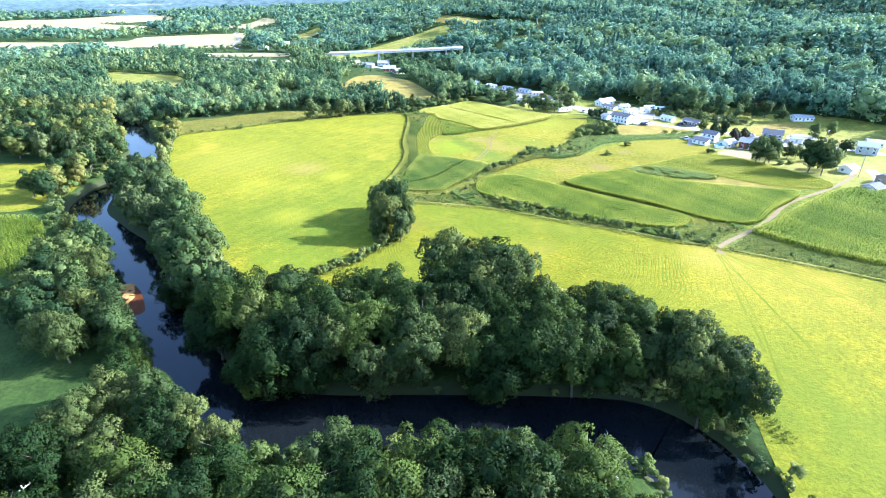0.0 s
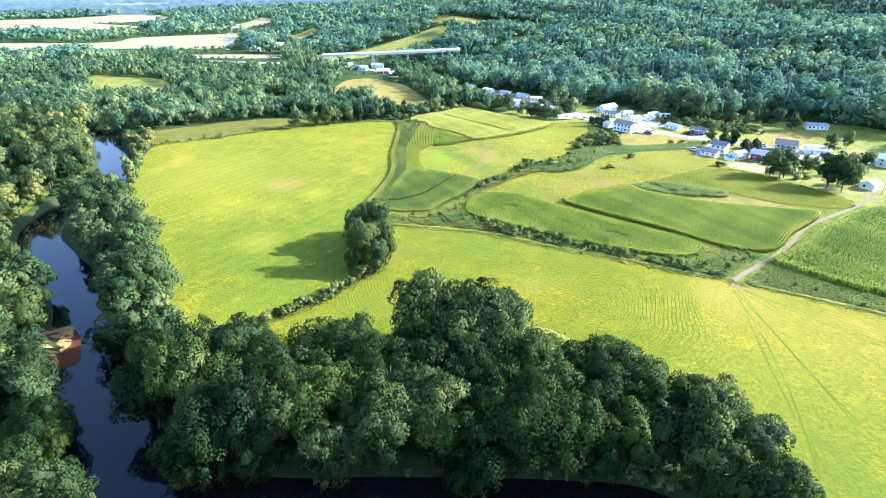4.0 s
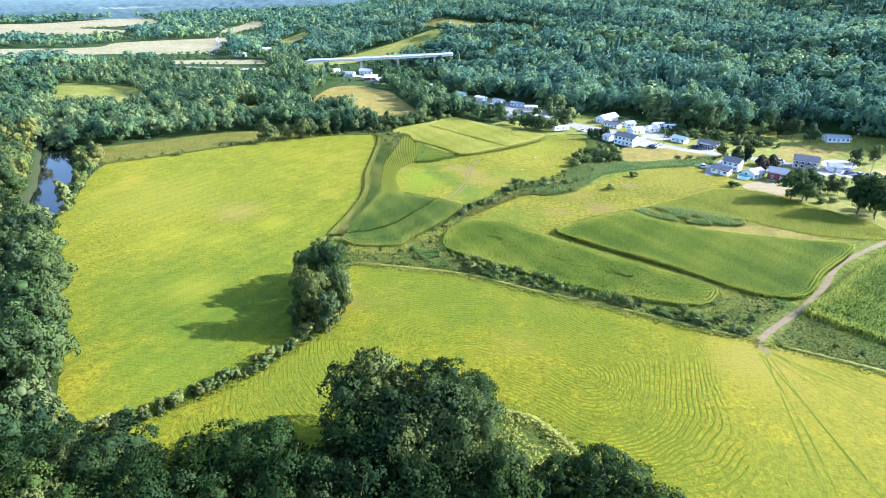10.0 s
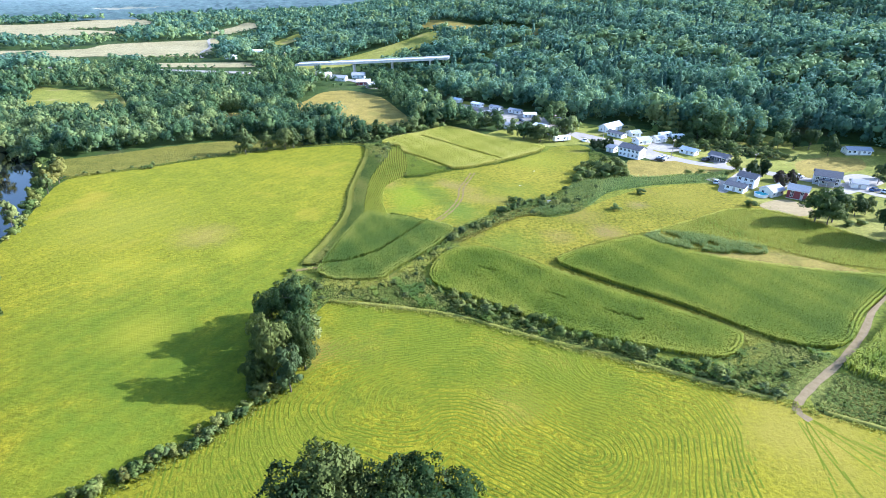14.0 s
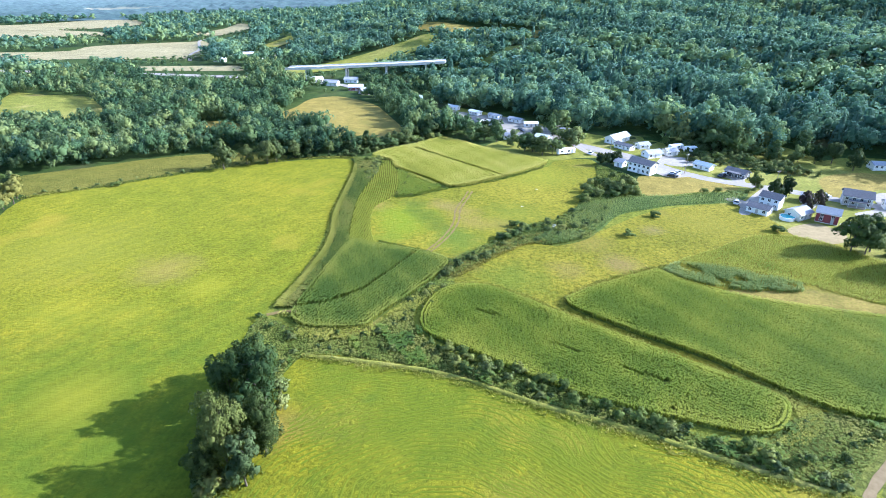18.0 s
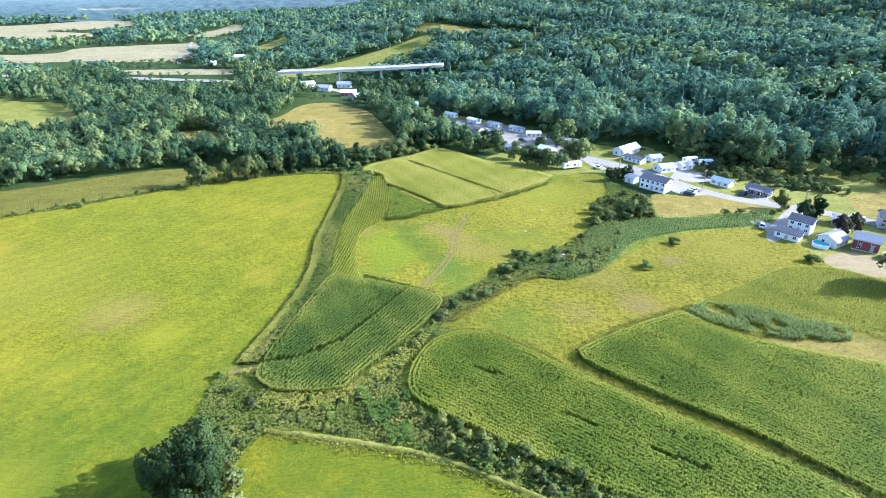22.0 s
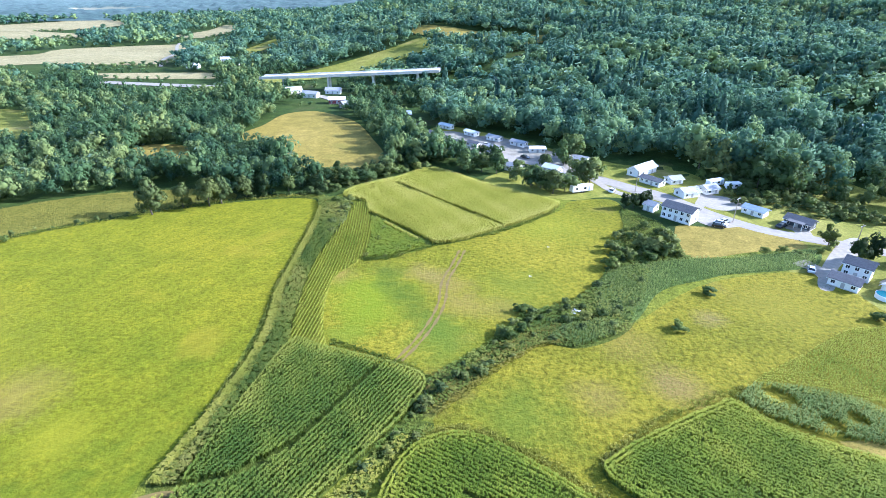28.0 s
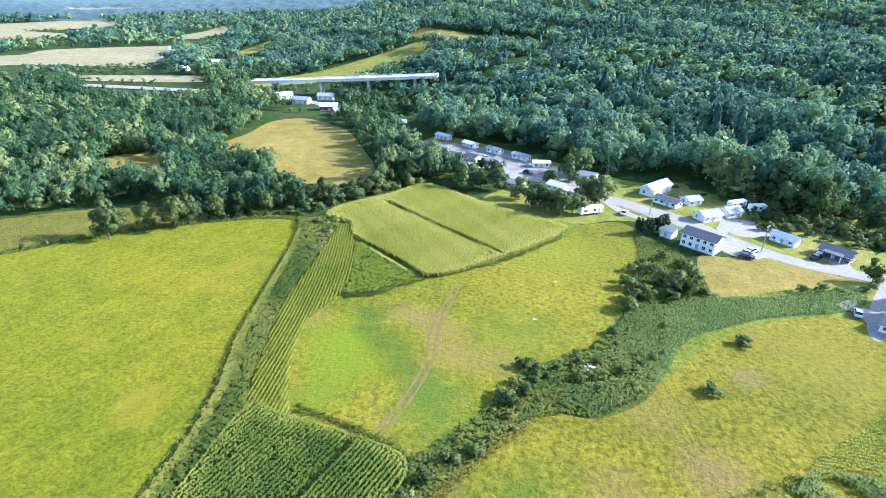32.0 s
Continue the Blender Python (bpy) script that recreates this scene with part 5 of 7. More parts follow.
corn("corn_east", P_C7, -38, M_CORN, "standing corn east of the dirt track", 207, row=0.9, gap=0.5, leaf=0.12, reach=0.25)
corn("corn_west", P_LCORN, 70, M_CORN, "corn rows across the river", 208, row=1.5, gap=0.42, leaf=0.13, reach=0.2, bend=9)
corn("crop_strip", P_LSTRIP, 32, M_DRYCROP, "low dry brown crop rows along the woods", 209, row=1.0, gap=0.5, tall=(0.4, 0.6))

P_DITCH = [(-36, 312), (-34.6, 299), (-34, 285.6), (-33.2, 264.5), (-32.6, 254.7), (-30, 240), (-29.6, 228), (-31, 214), (-33.8, 197.5), (-29.2, 197.5), (-26.6, 217), (-22.8, 234), (-24.6, 242), (-26.1, 255), (-27.3, 272), (-26.1, 290), (-25, 310), (-30, 322), (-38, 320)]
sheet("field_ditch", P_DITCH, 0.056, M_WEEDS, "weedy ditch strip between hay and corn")
P_DARKPATCH = [(65.5, 222.5), (70, 217.8), (77, 214.2), (88, 211.8), (99, 212.8), (100.5, 217), (90, 223), (80, 226.5), (71, 227)]


def gaps(poly, gap, seed, keep=None):
    return spread_in(poly, gap, seed, keep, 0.5)


ditch_edge = rounded([(-36.5, 312), (-34.4, 299), (-33.6, 285.6), (-32.6, 264.5), (-31.8, 254.7), (-29.6, 240), (-29.0, 228), (-30.4, 214), (-33.2, 197.5)], 4, False)
ditch_core = rounded([(-31.8, 318), (-28, 308), (-27.6, 293), (-28.3, 273), (-28.4, 258), (-27.4, 248), (-25, 234), (-28, 216), (-31.4, 198)], 4, False)
stuff("ditch_goldenrod", gaps(P_DITCH, 0.24, 301, lambda x, y: line_distance(ditch_edge, x, y) < 1.5 + 0.35 * ripple(x, y, 0.3, 0.25, 1.0)), M_GOLDENROD, "pale yellow goldenrod lining the ditch", "weeds", low=0.4, high=1.1, count=5, width=0.1, lean=0.5, soft=1.2, seed=1, flat=4)
stuff("ditch_weeds", gaps(P_DITCH, 0.42, 302, lambda x, y: (line_distance(ditch_edge, x, y) > 1.6)), M_WEED, "dark tangled weeds in the ditch", "weeds", low=0.5, high=1.7, count=6, width=0.13, lean=0.45, soft=1, seed=2, flat=5)
stuff("corner_weeds", gaps(P_BUSH, 0.45, 318), M_CORN, "bushy green weeds in the corner of the corn", "weeds", low=0.3, high=1.3, count=6, width=0.14, lean=0.5, soft=1.2, seed=18, flat=5, extra=0.2)
stuff("lot_weeds", gaps(P_LOT, 0.55, 319), M_WEED, "tall weeds behind the thicket", "weeds", low=0.3, high=1.0, count=5, width=0.13, lean=0.5, soft=1.2, seed=19, flat=4)
def tall_growth(x, y):
    return (ripple(x, y, 0.2, 0.26, 2.4) + 0.9 * ripple(x, y, 0.7, 0.6, 0.4) > 0.7) & (np.asarray(x) > -24)


stuff("hedge_weeds", gaps(P_WEED, 0.5, 303, lambda x, y: (line_distance(DIRT, x, y) > 1.9) & ~tall_growth(x, y)), M_WEED, "tall mixed weeds in the overgrown ditch", "weeds", low=0.15, high=0.8, count=6, width=0.11, lean=0.6, soft=0.8, seed=3, flat=5, extra=0.12)
stuff("hedge_tall_weeds", gaps(P_WEED, 0.5, 324, lambda x, y: (line_distance(DIRT, x, y) > 1.9) & tall_growth(x, y)), M_CORNGREEN, "dark leafy weeds standing tall in the ditch", "weeds", low=0.5, high=1.4, count=7, width=0.12, lean=0.5, soft=0.3, seed=24, flat=5, extra=-0.2)
stuff("track_weeds", gaps(P_WEED2, 0.6, 304, lambda x, y: (x < 140) & (line_distance(DIRT, x, y) > 1.9)), M_WEED, "tall weeds beside the dirt track", "weeds", low=0.2, high=0.9, count=6, width=0.12, lean=0.6, soft=1.2, seed=4, flat=5)
stuff("patch_weeds", gaps(P_DARKPATCH, 0.42, 305, lambda x, y: ripple(x, y, 0.35, 0.5, 1.0) > -0.55), M_REED, "dark weedy patch between the corn fields", "weeds", low=1.0, high=1.5, count=5, width=0.08, lean=0.3, soft=0.6, seed=5, flat=3)
stuff("thicket_reeds", gaps(P_REED2, 0.55, 316), M_REED, "dark green reeds beside the thicket", "reeds", low=0.9, high=1.6, count=4, width=0.10, lean=0.3, soft=0.6, seed=16, flat=2)
stuff("thicket_weeds", gaps(P_THICK, 0.6, 317), M_WEED, "tangled weeds round the thicket", "weeds", low=0.2, high=0.9, count=6, width=0.16, lean=0.7, soft=1.2, seed=17, flat=5)
stuff("dry_weeds", gaps([(6, 216), (13, 226), (20, 235), (27, 242), (34, 245.5), (40, 246), (38, 239), (30, 236.5), (22, 229), (10, 215)], 0.5, 320), M_DRYCROP, "dry brown weeds along the thicket", "weeds", low=0.3, high=0.9, count=5, width=0.09, lean=0.5, soft=0.8, seed=20, flat=3)
stuff("bank_dry_weeds", gaps([(-35, 193), (-30, 196), (-24, 190.5), (-12, 190.5), (-4, 199), (3, 210), (6, 210), (0, 198), (-6, 188), (-16, 184.5), (-28, 186)], 0.5, 323, lambda x, y: ripple(x, y, 0.22, 0.3, 2.0) > -0.1), M_GOLDENROD, "dry golden weeds between the corn and the hay field", "weeds", low=0.3, high=1.2, count=5, width=0.10, lean=0.5, soft=0.8, seed=23, flat=4)
stuff("track_dry_weeds", gaps(P_WEED2, 0.8, 321, lambda x, y: (x < 140) & (line_distance(DIRT, x, y) > 1.6) & (ripple(x, y, 0.2, 0.17, 1.0) > -0.3)), M_DRYCROP, "dry brown weeds beside the dirt track", "weeds", low=0.3, high=0.8, count=4, width=0.10, lean=0.5, soft=1.0, seed=21, flat=3)
stuff("tip_grass", gaps([(63, 159.5), (70, 159.5), (75.5, 163.5), (78, 168.5), (76.5, 173.5), (71, 178.5), (69.5, 176.5), (73, 170.5), (72.5, 165.5), (66, 161)], 0.33, 322), M_GOLDENROD, "bright yellow grass round the end of the corn", "grass", low=0.3, high=0.7, count=4, width=0.08, lean=0.5, soft=1.2, seed=22, flat=3)
stuff("reeds", gaps(P_WET, 0.55, 306), M_REED, "dense green reeds on wet ground", "reeds", low=0.6, high=1.3, count=4, width=0.08, lean=0.35, soft=1, seed=6, flat=3)
stuff("meadow_grass", gaps(P_M1, 0.7, 307), M_TUSSOCK, "uneven meadow grass", "grass", low=0.06, high=0.18, count=3, width=0.07, lean=1.2, soft=3.0, seed=7)
stuff("pasture_grass", gaps(P_M2, 0.65, 308), M_TUSSOCK, "tussocky pasture grass", "grass", low=0.06, high=0.2, count=3, width=0.07, lean=1.2, soft=3.0, seed=8)
stuff("hay_grass", gaps(P_HAYL, 1.25, 309), M_GRASS, "short hay grass", "grass", low=0.05, high=0.1, count=2, width=0.06, lean=2.2, soft=3.0, seed=9)
stuff("mown_grass", gaps(P_HAYF, 1.15, 310, lambda x, y: (x < 120) & (y > 50)), M_GRASS, "short mown grass", "grass", low=0.05, high=0.1, count=2, width=0.06, lean=2.2, soft=3.0, seed=10)
for line, half, nm in (([(-31.5, 205), (-30.8, 216), (-29.8, 228), (-30.3, 240), (-32.8, 255), (-33.4, 265), (-34.3, 286), (-35, 300)], 0.4, "field_edge_grass"),
                       ([(-22, 179.5), (-8, 177.5), (9, 174), (26, 166.5), (41, 161), (58, 153.5), (71, 149), (95, 137.5), (130, 119)], 0.75, "hedge_edge_grass"),
                       ([(3, 203), (8, 210), (16, 212), (27, 206), (37, 198.3), (58, 183), (70, 174.5), (74, 169)], 0.5, "lobe_edge_grass"),
                       ([(37.5, 206), (41, 209), (50, 216.5), (69, 226)], 0.5, "broad_edge_grass"),
                       ([(-14, 236), (-1, 230.5), (8, 225)], 0.5, "triangle_edge_grass"), ([(-14, 275), (-7, 277), (6, 286), (26, 298), (45, 316)], 0.4, "meadow_edge_grass"),
                       ([(-146, 264), (-128, 276), (-108, 291.5), (-86, 306.5), (-68, 317), (-50, 323), (-38, 323)], 0.9, "north_edge_grass"),
                       ([(-22, 149.5), (-28, 141.5), (-33, 134), (-40, 126.5), (-48, 120), (-57, 114)], 1.1, "hedgerow_grass"),
                       ([(16, 124), (24, 119), (33, 109), (40, 99), (50, 88), (53, 72)], 1.1, "bank_grass")):
    ln = np.array(rounded(line, 30, False))
    rg = np.random.RandomState(len(nm))
    pts = np.repeat(ln, 14, 0) + rg.normal(size=(len(ln) * 14, 2)) * half + np.repeat(rg.normal(size=(len(ln), 2)) * 0.35, 14, 0)
    stuff(nm, pts, M_WEED if nm in ("bank_grass", "hedgerow_grass", "meadow_edge_grass", "triangle_edge_grass") else M_GOLDENROD, "pale tall grass along the field edge", "grass", low=0.2, high=0.7, count=3, width=0.05, lean=0.6, seed=len(nm))


def swaths():
    """Low mown ridges that follow one another round the wavering middle line of the field, and drives fanning from the track."""
    spine = [(-3, 146), (3, 150), (11, 151), (20, 146), (26, 140), (33, 136)]
    gx, gy = np.arange(-44, 96, 0.9), np.arange(60, 182, 0.9)
    X, Y = np.meshgrid(gx, gy)
    wx = X + 7 * (lattice(X, Y, 19, 31) - 0.5) + 1.6 * (lattice(X, Y, 5, 32) - 0.5)
    wy = Y + 7 * (lattice(X, Y, 17, 33) - 0.5) + 1.6 * (lattice(X, Y, 5, 34) - 0.5)
    level = line_distance(spine, wx, wy) / 1.0 + 0.7 * (lattice(X, Y, 9, 39) - 0.5)
    hay = rounded(P_HAYF)
    ok = inside(hay, X, Y) & (level < 52) & (X < 58 + 0.2 * (Y - 130))
    rng = np.random.RandomState(4)
    segs = []
    # contour lines, cell by cell
    for j in range(len(gy) - 1):
        for i in range(len(gx) - 1):
            if not ok[j, i]:
                continue
            c = ((i, j), (i + 1, j), (i + 1, j + 1), (i, j + 1))
            f = [level[b, a] for a, b in c]
            for k in range(int(math.ceil(min(f))), int(math.floor(max(f))) + 1):
                hits = []
                for n in range(4):
                    f0, f1 = f[n], f[(n + 1) % 4]
                    if (f0 < k) != (f1 < k):
                        u = (k - f0) / (f1 - f0)
                        (a0, b0), (a1, b1) = c[n], c[(n + 1) % 4]
                        hits.append((gx[a0] + u * (gx[a1] - gx[a0]), gy[b0] + u * (gy[b1] - gy[b0])))
                if len(hits) == 2:
                    segs.append((*hits[0], *hits[1], k))
    segs = np.array(segs)
    mid = (segs[:, :2] + segs[:, 2:4]) / 2
    keep = rng.uniform(0, 1, len(segs)) < np.clip(1.25 - 0.75 * lattice(mid[:, 0], mid[:, 1], 8, 35) - 0.35 * step(26, 52, segs[:, 4]), 0.1, 0.97)
    segs = segs[keep]
    lines, extra = [], []
    for k in range(4):
        end = (58 + 17 * k + rng.uniform(-2, 2), 84 + 7 * k)
        for off in (-0.85, 0.85):
            bend = rng.uniform(-3, 3)
            lines.append([(72 + off + (end[0] - 72) * u + bend * math.sin(3.1 * u), 146.5 + (end[1] - 146.5) * u + 0.3 * math.sin(9 * u + k)) for u in np.linspace(0.04, 1, 40)])
    for k in range(16):
        o = k * 2.3
        lines.append([(76 + o * 0.75 + 0.4 * math.sin(j * 0.5 + k) + j * 1.5, 140 - j * 1.55 + o * 0.1) for j in range(44)])
    for ln in lines:
        P = np.array(ln)
        good = inside(hay, P[:, 0], P[:, 1])
        for i in range(len(P) - 1):
            if good[i] and good[i + 1] and rng.uniform() < 0.85:
                extra.append((*P[i], *P[i + 1], -1))
    segs = np.concatenate([segs, np.array(extra)])
    a, b = segs[:, :2], segs[:, 2:4]
    d = (b - a) / np.maximum(np.hypot(*(b - a).T), 1e-6)[:, None]
    n = np.stack([-d[:, 1], d[:, 0]], -1) * (0.13 + 0.1 * lattice(a[:, 0], a[:, 1], 3, 36))[:, None]
    h = 0.05 + 0.02 + 0.06 * lattice(a[:, 0], a[:, 1], 4, 37)
    faint = segs[:, 4] < 0
    h = np.where(faint, 0.05 + 0.2 * (h - 0.05), h)
    n = np.where(faint[:, None], n * 1.4, n)
    V = np.stack([np.c_[a - n, np.full(len(a), 0.045)], np.c_[a, h], np.c_[a + n, np.full(len(a), 0.045)],
                  np.c_[b - n, np.full(len(a), 0.045)], np.c_[b, h], np.c_[b + n, np.full(len(a), 0.045)]], 1).reshape(-1, 3)
    o = np.arange(len(a))[:, None] * 6
    F = np.concatenate([o + (0, 1, 4, 3), o + (1, 2, 5, 4)])
    T = np.repeat(0.25 + 0.4 * lattice(a[:, 0], a[:, 1], 6, 38), 6)
    tagged(new("swath_ridges", mesh_of("swath_ridges", V, F, M_GRASS, T)), "curving ridges of mown hay", "hay", kind="stuff")


swaths()

def grass_bank(line, width, tall, name, label):
    """A low rounded earth bank grown with grass, uneven along its length."""
    P = np.array(rounded(line, 14, False))
    d = np.gradient(P, axis=0)
    n = np.stack([-d[:, 1], d[:, 0]], -1) / np.hypot(d[:, 0], d[:, 1])[:, None]
    rg = np.random.RandomState(len(name))
    prof = [(-1.0, 0.0), (-0.62, 0.62), (-0.2, 1.0), (0.22, 0.95), (0.62, 0.55), (1.0, 0.0)]
    V = []
    for u, h in prof:
        w = width / 2 * (1 + 0.18 * rg.normal(size=len(P)).clip(-1.5, 1.5))
        q = P + n * (u * w)[:, None]
        V.append(np.c_[q, np.maximum(terrain(q[:, 0], q[:, 1]), 0) + 0.03 + h * tall * (0.8 + 0.3 * rg.uniform(size=len(P)))])
    V, k, m = np.stack(V, 1).reshape(-1, 3), len(prof), len(P)
    F = [(i * k + j + 1, i * k + j, (i + 1) * k + j, (i + 1) * k + j + 1) for i in range(m - 1) for j in range(k - 1)]
    me = mesh_of(name, V, F, M_LAWN)
    me.polygons.foreach_set("use_smooth", np.ones(len(me.polygons), bool))
    tagged(new(name, me), label, "bank", kind="structure")


grass_bank([(-22, 179.8), (-8, 178.2), (9, 175), (26, 167.6), (41, 162.2), (58, 154.8), (70, 150)], 1.5, 0.5, "bank_mown_field", "low grassy bank along the mown hay field")
grass_bank([(77, 147), (95, 138.6), (112, 129.5), (130, 120.5)], 1.5, 0.5, "bank_east_field", "low grassy bank beside the dirt track")

grass_bank([(14, 124.3), (20.4, 122.6), (24.4, 118.6), (28.1, 113.8), (31.2, 110.6), (35, 105.5)], 2.0, 0.55, "bank_grove", "low pale grassy bank between the mown hay and the grove")
stuff("knoll_weeds", gaps(P_KNOLL, 0.7, 330, lambda x, y: ripple(x, y, 0.5, 0.6, 1.0) > -0.4), M_GOLDENROD, "dry pale weeds behind the grove", "weeds", low=0.2, high=0.9, count=5, width=0.1, lean=0.6, soft=0.8, seed=31, flat=4)

# hedges and shrubs
def scatter(poly, gap, seed, low, high, kinds, group, label=""):
    rng = random.Random(seed)
    for x, y in spread_in(poly, gap, seed, lambda u, v: line_distance(DIRT, u, v) > 3.0):
        if rng.random() < 0.8:
            plant(rng.choice(kinds), float(x), float(y), low + (high - low) * rng.random() ** 1.8, rng.uniform(0.8, 1.6), label, group)


SHRUB_RNG = random.Random(17)


def hedge(line, gap, low, high, spread, kinds, group, label=""):
    pts = rounded(line, 12, False)
    run = 0.0
    for (x0, y0), (x1, y1) in zip(pts, pts[1:]):
        run += math.hypot(x1 - x0, y1 - y0)
        if run > gap:
            run = SHRUB_RNG.uniform(-0.4, 0.4) * gap
            plant(SHRUB_RNG.choice(kinds), x1 + SHRUB_RNG.gauss(0, spread), y1 + SHRUB_RNG.gauss(0, spread), SHRUB_RNG.uniform(low, high), SHRUB_RNG.uniform(0.8, 1.25), label, group)


hedge([(8, 178.5), (18, 174.5), (30, 169.5), (42, 164.8), (58, 158.5), (67, 155)], 1.3, 1.2, 3.0, 0.8, ["shrub", "dogwood", "olive"], "ditch hedge")
hedge([(3, 185), (14, 180), (24, 175), (34, 170.5)], 1.7, 1.2, 2.6, 0.8, ["shrub"], "ditch hedge")
hedge([(-22, 182), (-8, 181), (2, 183)], 2.6, 0.7, 1.6, 1.2, ["shrub", "olive"], "ditch hedge")
hedge([(-31, 190), (-20, 185.5), (-8, 188), (0, 196), (4, 208)], 2.4, 0.7, 1.8, 1.2, ["shrub", "olive"], "ditch hedge")
hedge([(80, 150), (95, 142), (112, 133), (130, 123)], 3.2, 0.6, 1.4, 1.2, ["shrub"], "ditch hedge")
hedge([(74, 153), (80, 160), (88, 166)], 2.4, 0.7, 1.5, 1.2, ["shrub"], "ditch hedge")
hedge([(-22.5, 149), (-28, 141.5), (-33, 134), (-40, 126.5), (-48, 120), (-57, 114)], 1.0, 1.3, 2.9, 0.7, ["shrub", "shrub", "dogwood", "sallow", "yellow"], "field hedge", "low shrub in the hedge beside the hay field")
hedge([(-24, 147.5), (-28, 141), (-33, 133.5), (-40, 126), (-48, 119.5), (-56, 114.5)], 1.1, 0.9, 2.6, 0.9, ["shrub", "dogwood", "yellow", "olive"], "field hedge", "low shrub in the hedge beside the hay field")
hedge([(5, 213), (7, 218), (11, 223), (17, 228), (21, 233), (25, 240)], 1.7, 0.9, 3.0, 1.2, ["shrub", "olive", "olive", "sallow"], "meadow thicket")
hedge([(25, 243), (31, 245.5), (38, 247.5), (44, 249), (48, 252)], 1.5, 0.7, 2.6, 1.7, ["shrub", "olive", "olive", "sallow"], "meadow thicket")
hedge([(29, 248), (35, 251), (41, 254)], 2.0, 0.8, 2.4, 1.0, ["shrub", "olive"], "meadow thicket")
hedge([(53, 272), (56, 279), (60, 288), (66, 300)], 1.3, 1.6, 4.2, 1.6, ["shrub", "sallow", "olive"], "thicket by the reeds")
hedge([(60, 277), (66, 284), (72, 291), (76, 300)], 1.2, 1.4, 3.6, 2.2, ["sallow", "shrub", "olive"], "thicket by the reeds")
hedge([(66, 281), (72, 284), (78, 284)], 1.5, 1.5, 2.8, 1.0, ["shrub"], "thicket by the reeds")
for x, y, h in ((70, 286, 6.0), (74, 288.5, 6.5), (72.5, 283.5, 5.0), (66.5, 288, 5.0)):
    plant("sallow", x, y, h, 1.1, "tall bushy grey-green shrub in the thicket", "thicket by the reeds")
for x, y, h in ((-88.7, 302, 12.5), (-81.7, 309, 9), (-73.5, 311, 11.5), (-70.5, 314, 10), (-64, 320, 9), (-59, 323, 8)):
    plant("willow", x, y, h, 0.95, "silvery hedgerow tree beside the hay field", "hedgerow trees")
hedge([(-146, 265), (-128, 277), (-108, 292.5), (-86, 307.5), (-68, 318), (-50, 324), (-38, 324)], 3.4, 0.9, 2.2, 0.6, ["sallow", "olive"], "north hedge")
hedge([(-46, 326), (-38, 329), (-31, 333), (-28, 338)], 1.8, 1.8, 3.6, 1.3, ["sallow", "olive"], "north hedge")
hedge([(-33, 322), (-31, 312), (-31, 304)], 2.0, 1.0, 2.0, 0.6, ["shrub", "olive"], "ditch shrubs")
for side in (-1, 1):
    bank = np.array(RIVER)
    flow = np.gradient(bank, axis=0)
    flow /= np.hypot(flow[:, 0], flow[:, 1])[:, None]
    edge = bank + side * 9.6 * np.stack([-flow[:, 1], flow[:, 0]], -1)
    hedge([tuple(p) for p in edge if 40 < p[1] < 290][::2], 1.9, 1.8, 4.4, 0.9, ["shrub", "sallow", "dogwood"], "river bank shrubs", "dense shrub overhanging the river bank")
hedge([(100, 289), (112, 287.5), (121, 289), (128, 296)], 2.0, 1.2, 2.4, 0.7, ["shrub"], "thicket by the road")
hedge([(113, 329), (122, 331), (131, 331), (140, 322), (150, 317), (158, 311)], 1.1, 1.4, 3.6, 2.4, ["sallow", "olive", "dogwood"], "brush behind the road")
hedge([(118, 338), (126, 337), (135, 331), (143, 327), (150, 326)], 1.2, 2.0, 4.6, 2.5, ["sallow", "olive", "dogwood"], "brush behind the road")
hedge([(112, 358), (119, 350), (128, 343), (140, 338), (150, 337)], 1.5, 2.5, 5.5, 2.5, ["sallow", "olive", "dogwood"], "brush behind the road")
for x, y, h, kind in ((136, 341, 15, "willow"), (129, 348, 13, "willow"), (144, 346, 13, "maple"), (121, 361, 14, "maple"), (129, 359, 15, "willow"), (138, 354, 14, "maple"), (147, 357, 12, "willow"), (114, 369, 13, "maple"), (151, 334, 9, "young"), (158, 330, 8, "willow"), (167, 338, 11, "maple")):
    plant("garden", x, y, h, 1.0, "full-grown leafy tree behind the road", "village trees")
plant("yellow", 124.6, 294, 7.5, 0.9, "feathery yellowing tree beside the road", "village trees")
scatter(P_WEED, 3.6, 41, 0.5, 1.9, ["dogwood", "sallow", "olive", "olive"], "ditch scrub", "low tangled shrub among tall weeds")
scatter(P_THICK, 3.6, 42, 0.5, 1.9, ["sallow", "sallow", "olive"], "meadow scrub", "low tangled shrub among tall weeds")
P_BELT = [(-48, 330), (-33, 334), (-26, 340), (-12, 352), (0, 363), (-8, 367), (-22, 357), (-34, 347), (-46, 346)]
scatter(P_BELT, 3.0, 45, 1.5, 4.5, ["dogwood", "sallow", "olive"], "field end brush", "bushy green shrub at the end of the corn field")
scatter(P_BELT, 6.5, 46, 5.0, 8.5, ["garden", "willow", "young"], "field end trees", "leafy tree at the end of the corn field")
scatter([(112, 331), (121, 324), (133, 317), (146, 312.5), (158, 313), (151, 328), (140, 338), (122, 346), (114, 345)], 2.9, 47, 1.2, 3.6, ["sallow", "olive", "dogwood", "olive"], "brush behind the road", "dense green brush behind the road")
scatter(P_BUSH, 3.2, 43, 0.5, 1.6, ["shrub", "sallow"], "corner scrub", "low green shrub in a weedy corner")
